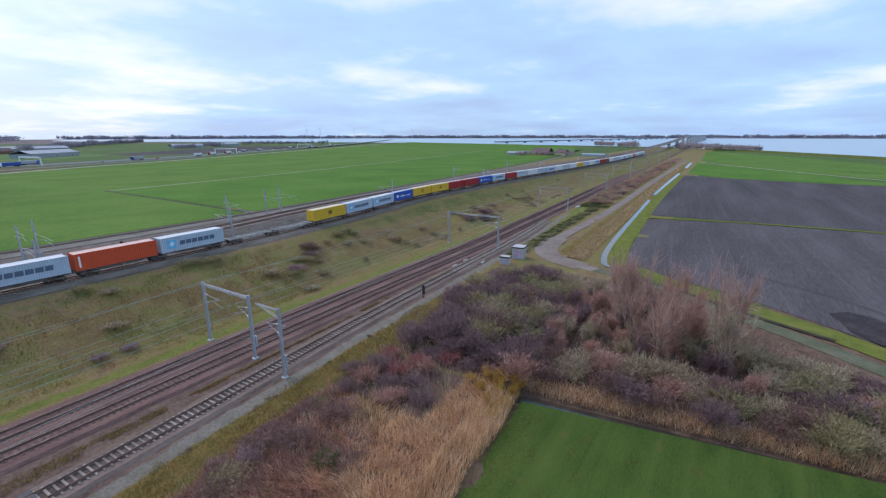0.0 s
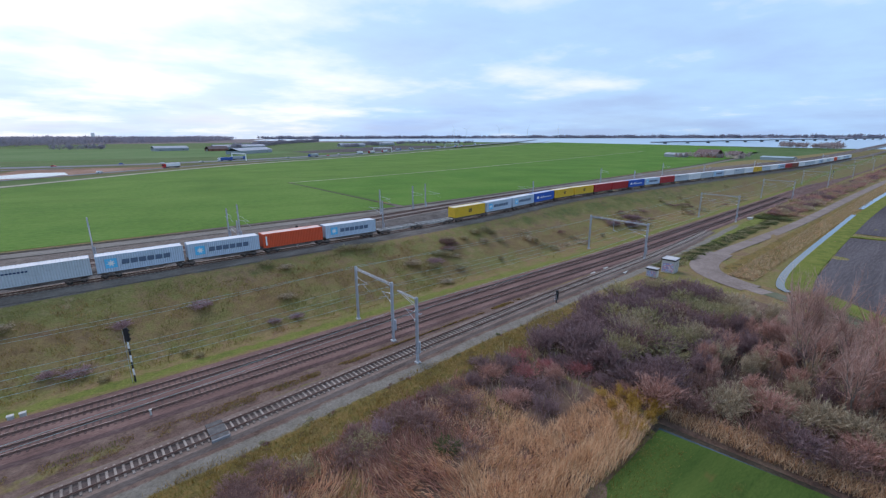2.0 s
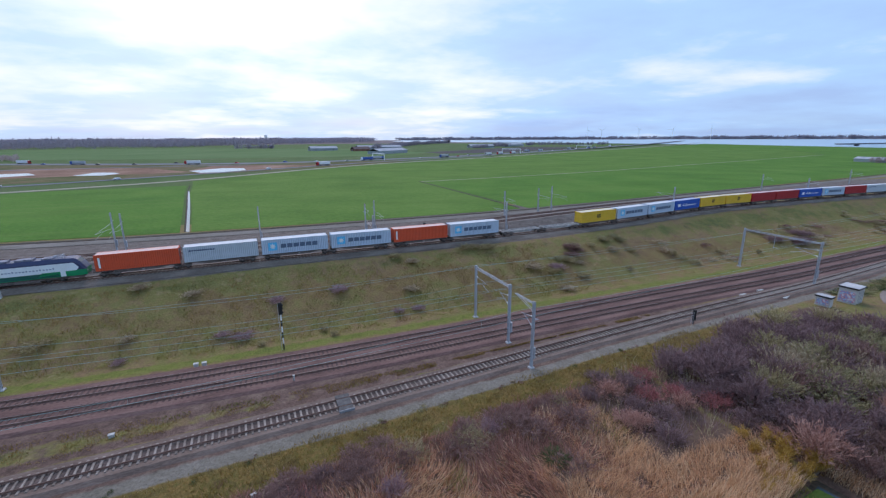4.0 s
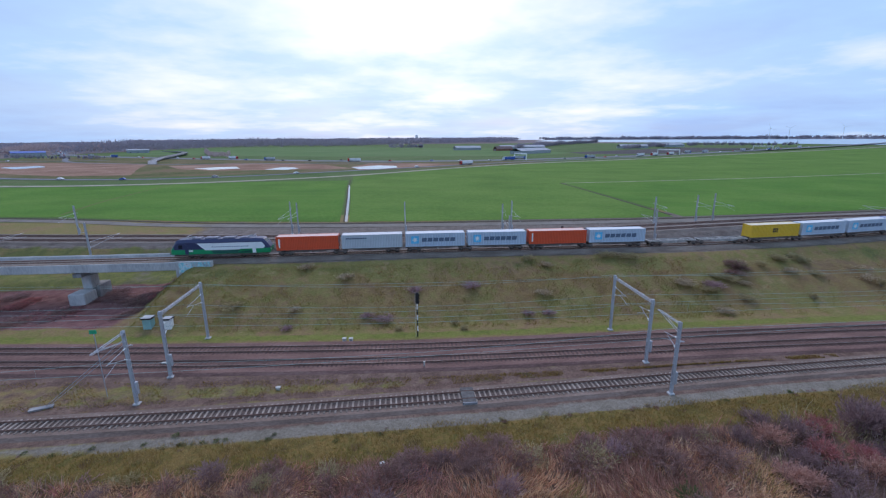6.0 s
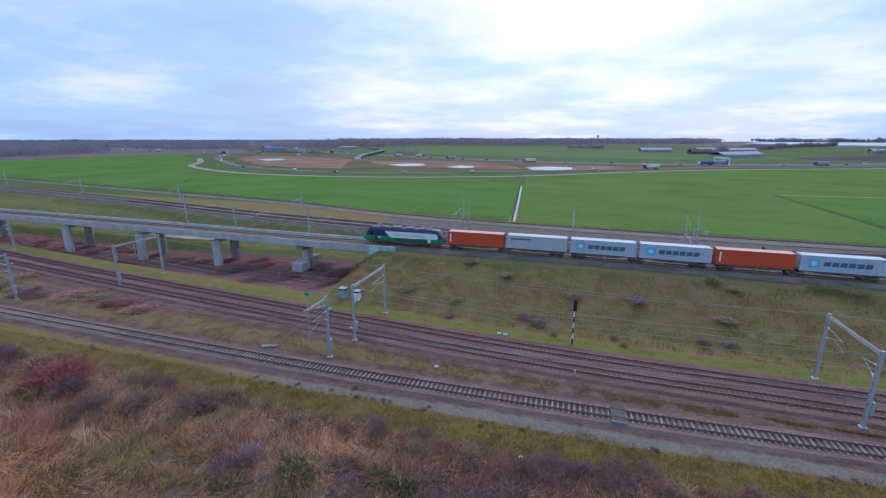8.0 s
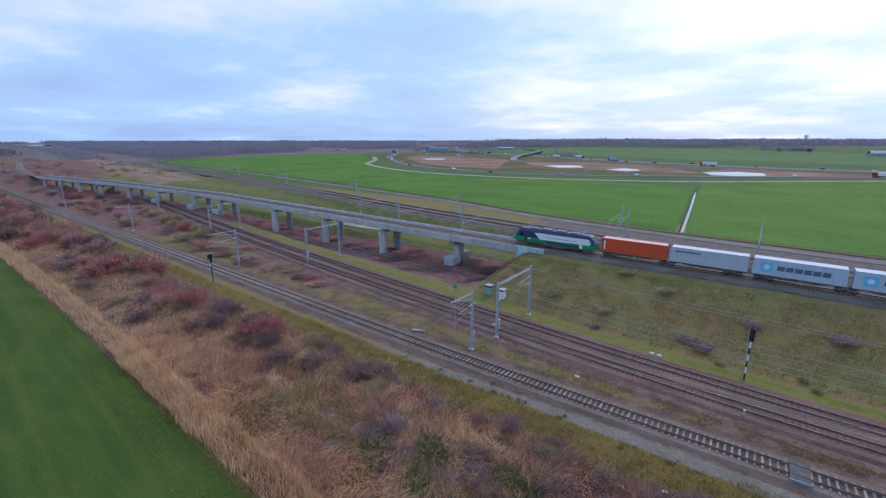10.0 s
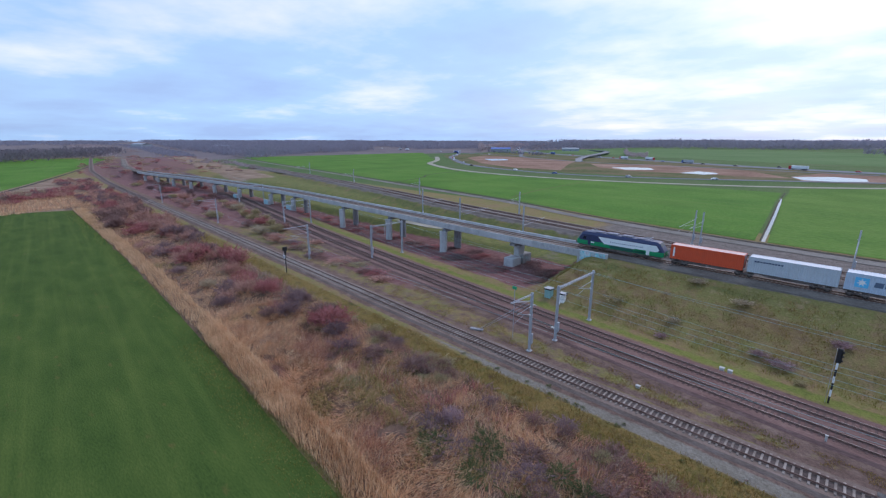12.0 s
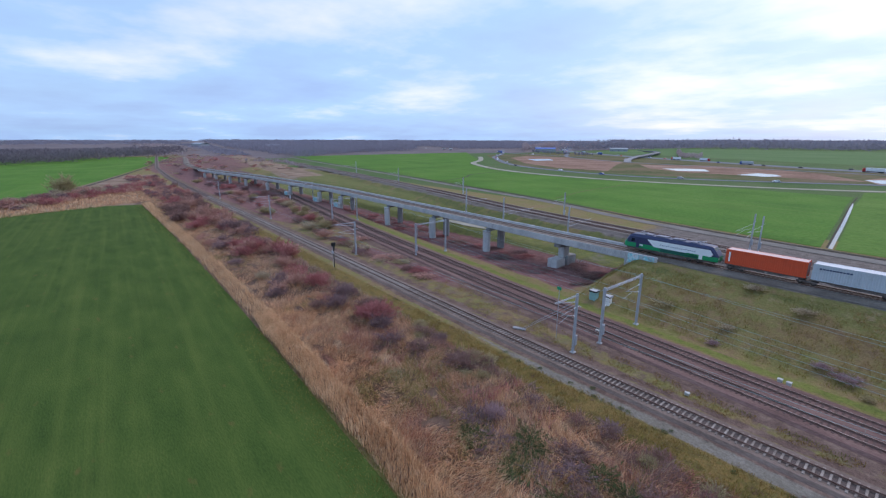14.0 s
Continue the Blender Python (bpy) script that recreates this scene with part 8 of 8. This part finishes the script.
y = lo + (hi - lo) * rng.random(n)
p = np.column_stack([x, y])
c = nz(p, 0.3, 31.0)
keep = c > -0.1
p, c, n = p[keep], c[keep], int(keep.sum())
o = blade_field("track_grass", p, rng.uniform(0.12, 0.35, n), np.full(n, 0.05), rng.normal(0, 0.4, (n, 2)), rng.uniform(0.5, 2, n), M_GRASS, np.where(rng.random(n) < 0.2, rng.integers(0, 4, n), np.where(c > 0.22, 4, np.where(c > 0.05, 0, 3))), "thin rough grass between the tracks")
tagged(o, category="grass")

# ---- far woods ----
# the first is greyed towards blue: distance haze put into its base colour
M_WOOD = [bark("hazy_bare_wood", [(0.235, 0.226, 0.272), (0.265, 0.255, 0.305), (0.3, 0.288, 0.338)], 0.2), bark("dark_bare_wood", [(0.15, 0.132, 0.15), (0.185, 0.163, 0.183), (0.225, 0.2, 0.22)], 0.3), bark("far_reddish_wood", [(0.33, 0.265, 0.27), (0.4, 0.33, 0.335), (0.47, 0.395, 0.4)], 0.3)]


def wood(label, pts, depth, h, count, mat, z0=2.0, spread=1.0, flakes=40):
    """A belt of bare trees along a line; each tree a fan of crown shoots."""
    pts = np.asarray(pts, float)
    s = np.concatenate([[0], np.cumsum(np.linalg.norm(np.diff(pts, axis=0), axis=1))])
    u = rng.random(count) * s[-1]
    base = np.stack([np.interp(u, s, pts[:, i]) for i in (0, 1)], 1)
    out = unit(base)
    base = base + out * (depth * rng.random(count))[:, None]
    hh = h * (0.6 + 0.4 * rng.random(count)) * (0.8 + 0.35 * np.sin(u / 90.0 + pts[0, 0]) ** 2)
    k = flakes
    way = unit(rng.normal(0, 1, (count, k, 3)))
    rr = (0.4 + 0.6 * rng.random((count, k)))[..., None]
    c = np.stack([base[:, 0][:, None] + 0 * rr[..., 0], base[:, 1][:, None] + 0 * rr[..., 0], z0 + 0.55 * hh[:, None] + 0 * rr[..., 0]], -1)
    p = c + way * rr * np.stack([0.36 * spread * hh, 0.36 * spread * hh, 0.45 * hh], -1)[:, None, :]
    p[..., 2] = np.maximum(p[..., 2], z0)
    s1, s2 = unit(rng.normal(0, 1, (count, k, 3))), unit(rng.normal(0, 0.5, (count, k, 3)) + np.array([0, 0, 1.0]))
    far = np.linalg.norm(base, axis=1)
    w = (np.maximum(hh * 0.016, far / 1900.0)[:, None] * (0.6 + 0.8 * rng.random((count, k))))[..., None]
    v = np.stack([p - s1 * w, p + s1 * w, p + s2 * w * 4.5], 2)
    v[..., 2] = np.maximum(v[..., 2], z0 - 0.3)
    v = v.reshape(-1, 3)
    f = np.arange(len(v))
    return tagged(new("far_wood", quick_mesh("far_wood", v, f, 3, mat)), label, "wood", "far woods", "stuff")


def inside(px, py, poly):
    r = np.zeros(len(px), bool)
    for (x0, y0), (x1, y1) in zip(poly, poly[1:] + poly[:1]):
        hit = ((y0 > py) != (y1 > py)) & (px < (x1 - x0) * (py - y0) / (y1 - y0 + 1e-9) + x0)
        r ^= hit
    return r


def wide_wood(label, poly, h, count, mat, z0=0.0, flakes=17):
    """Bare woodland over a wide stretch, thinner far away: fans of shoots on each tree."""
    rr = np.exp(rng.uniform(math.log(560), math.log(4600), count * 40))
    aa = rng.uniform(radians(75), radians(225), count * 40)
    x, y = rr * np.cos(aa), rr * np.sin(aa)
    ok = np.flatnonzero(inside(x, y, poly))[:count]
    base, far = np.column_stack([x[ok], y[ok]]), rr[ok]
    n = len(ok)
    clump = np.array([noise.noise((a / 160, c / 160, 71.0)) + 0.6 * noise.noise((a / 420, c / 420, 72.0)) for a, c in base])
    hh = h * (0.72 + 0.28 * rng.random(n)) * (0.88 + 0.42 * clump)
    size = far / 850.0
    off = rng.normal(0, 1, (n, flakes, 3))
    p = np.stack([base[:, 0][:, None] + off[..., 0] * (1.5 + 2 * size)[:, None] * 1.6, base[:, 1][:, None] + off[..., 1] * (1.5 + 2 * size)[:, None] * 1.6, z0 + hh[:, None] * (0.05 + 0.8 * rng.random((n, flakes)) ** 0.7)], -1)
    s1 = unit(rng.normal(0, 1, (n, flakes, 3)))
    s2 = unit(rng.normal(0, 0.6, (n, flakes, 3)) + np.array([0, 0, 1.0]))
    w = (size[:, None] * (0.5 + 0.7 * rng.random((n, flakes))))[..., None]
    v = np.stack([p - s1 * w, p + s1 * w, p + s2 * np.minimum(w * 4, 0.3 * h)], 2)
    v[..., 2] = np.clip(v[..., 2], z0 - 0.3, z0 + h * 1.3)
    v = v.reshape(-1, 3)
    return tagged(new("far_wood", quick_mesh("far_wood", v, np.arange(len(v)), 3, mat)), label, "wood", "far woods", "stuff")


wide_wood("brown bare wood behind the western field", [(-660, -300), (-672, -84), (-700, -30), (-790, 30), (-900, 118), (-1100, 178), (-1080, -20), (-960, -300)], 17, 1700, M_WOOD[1])
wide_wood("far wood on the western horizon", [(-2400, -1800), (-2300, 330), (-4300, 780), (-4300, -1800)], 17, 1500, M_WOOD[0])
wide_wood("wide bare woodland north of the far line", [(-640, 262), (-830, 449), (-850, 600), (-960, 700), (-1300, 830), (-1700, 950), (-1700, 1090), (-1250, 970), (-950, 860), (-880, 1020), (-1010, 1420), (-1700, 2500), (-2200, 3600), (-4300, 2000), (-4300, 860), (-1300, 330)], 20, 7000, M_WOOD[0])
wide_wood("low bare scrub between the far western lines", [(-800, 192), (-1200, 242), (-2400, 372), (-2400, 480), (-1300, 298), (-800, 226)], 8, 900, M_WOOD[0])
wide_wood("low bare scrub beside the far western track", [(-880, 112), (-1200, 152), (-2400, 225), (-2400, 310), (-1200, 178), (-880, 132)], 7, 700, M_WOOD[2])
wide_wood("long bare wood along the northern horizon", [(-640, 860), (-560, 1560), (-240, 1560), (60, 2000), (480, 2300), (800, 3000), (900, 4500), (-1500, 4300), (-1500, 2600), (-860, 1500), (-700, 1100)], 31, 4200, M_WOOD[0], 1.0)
wood("bare wood behind the motorway", [(-640, 760), (-760, 900), (-800, 1100), (-840, 1480)], 160, 20, 600, M_WOOD[2])
wood("reddish copse beside the flyover", [(-350, 840), (-300, 730), (-255, 690)], 110, 10, 130, M_WOOD[2])
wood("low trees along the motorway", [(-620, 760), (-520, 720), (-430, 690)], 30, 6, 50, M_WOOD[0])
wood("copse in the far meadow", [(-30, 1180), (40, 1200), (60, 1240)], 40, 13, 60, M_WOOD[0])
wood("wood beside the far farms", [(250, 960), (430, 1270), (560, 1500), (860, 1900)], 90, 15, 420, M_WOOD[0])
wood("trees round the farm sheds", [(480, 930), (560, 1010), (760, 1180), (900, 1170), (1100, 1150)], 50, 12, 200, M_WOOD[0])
wood("reddish bare wood on the river bank", [(1240, 290), (1180, 210), (1090, 160)], 70, 15, 150, M_WOOD[2], 1)
wood("bushy trees in front of the water", [(1010, 78), (1015, 20), (990, -28), (955, -60)], 40, 14, 190, M_WOOD[2], 1)
wood("trees round the far farmhouse", [(572, 240), (588, 212), (600, 192), (606, 168)], 26, 9, 80, M_WOOD[2])
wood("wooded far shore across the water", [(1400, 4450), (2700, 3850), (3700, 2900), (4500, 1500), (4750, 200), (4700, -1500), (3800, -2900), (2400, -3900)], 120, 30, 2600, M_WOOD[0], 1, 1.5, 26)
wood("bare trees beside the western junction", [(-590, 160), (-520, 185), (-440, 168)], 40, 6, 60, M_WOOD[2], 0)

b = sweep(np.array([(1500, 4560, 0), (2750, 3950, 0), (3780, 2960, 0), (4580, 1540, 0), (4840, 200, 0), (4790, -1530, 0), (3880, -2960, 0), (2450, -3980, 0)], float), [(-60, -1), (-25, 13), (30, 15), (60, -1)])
# bank colour blued like the far woods, haze painted in
tagged(new("far_shore", b.mesh("far_shore", material("hazy_wooded_bank", [(0.17, 0.16, 0.19), (0.22, 0.21, 0.24), (0.26, 0.25, 0.28)], 0.02, 0.95, 0, 0.6, 12, space="World", spec=0.05))), "low wooded far bank of the estuary", "shore", kind="structure")
def wind_turbine(x, y, h, turn):
    """A slender far wind turbine with three blades at rest."""
    root = thing("wind_turbine", "pale distant wind turbine beyond the water", "wind turbine", "wind turbines", Matrix.Translation((x, y, 0)) @ Matrix.Rotation(0.9, 4, "Z"))
    part("tower", Build().tube((0, 0, 0), (0, 0, h), 2.2, 1.2, n=8), M_WHITE, root)
    part("nacelle", Build().box(-3, 4, -1.6, 1.6, h - 1.5, h + 1.8, bevel=0.3), M_WHITE, root)
    for k in range(3):
        a = turn + k * 2.0944
        part("blade", Build().tube((-3.4, 0, h), (-3.4, math.sin(a) * h * 0.52, h + math.cos(a) * h * 0.52), 1.3, 0.3, n=5), M_WHITE, root)


for x, y, h, turn in ((3090, 3515, 88, 0.3), (3160, 3400, 88, 1.1), (3340, 3115, 92, 0.7), (3480, 2870, 88, 1.6), (3640, 2620, 92, 0.1)):
    wind_turbine(x, y, h, turn)
# chimney and steam stack far away
fc = thing("cooling_tower", "distant grey industrial tower at the horizon", "tower")
part("shaft", Build().tube((150, 4300, 0), (150, 4300, 58), 15, 12, n=16), M_WHITE, fc)
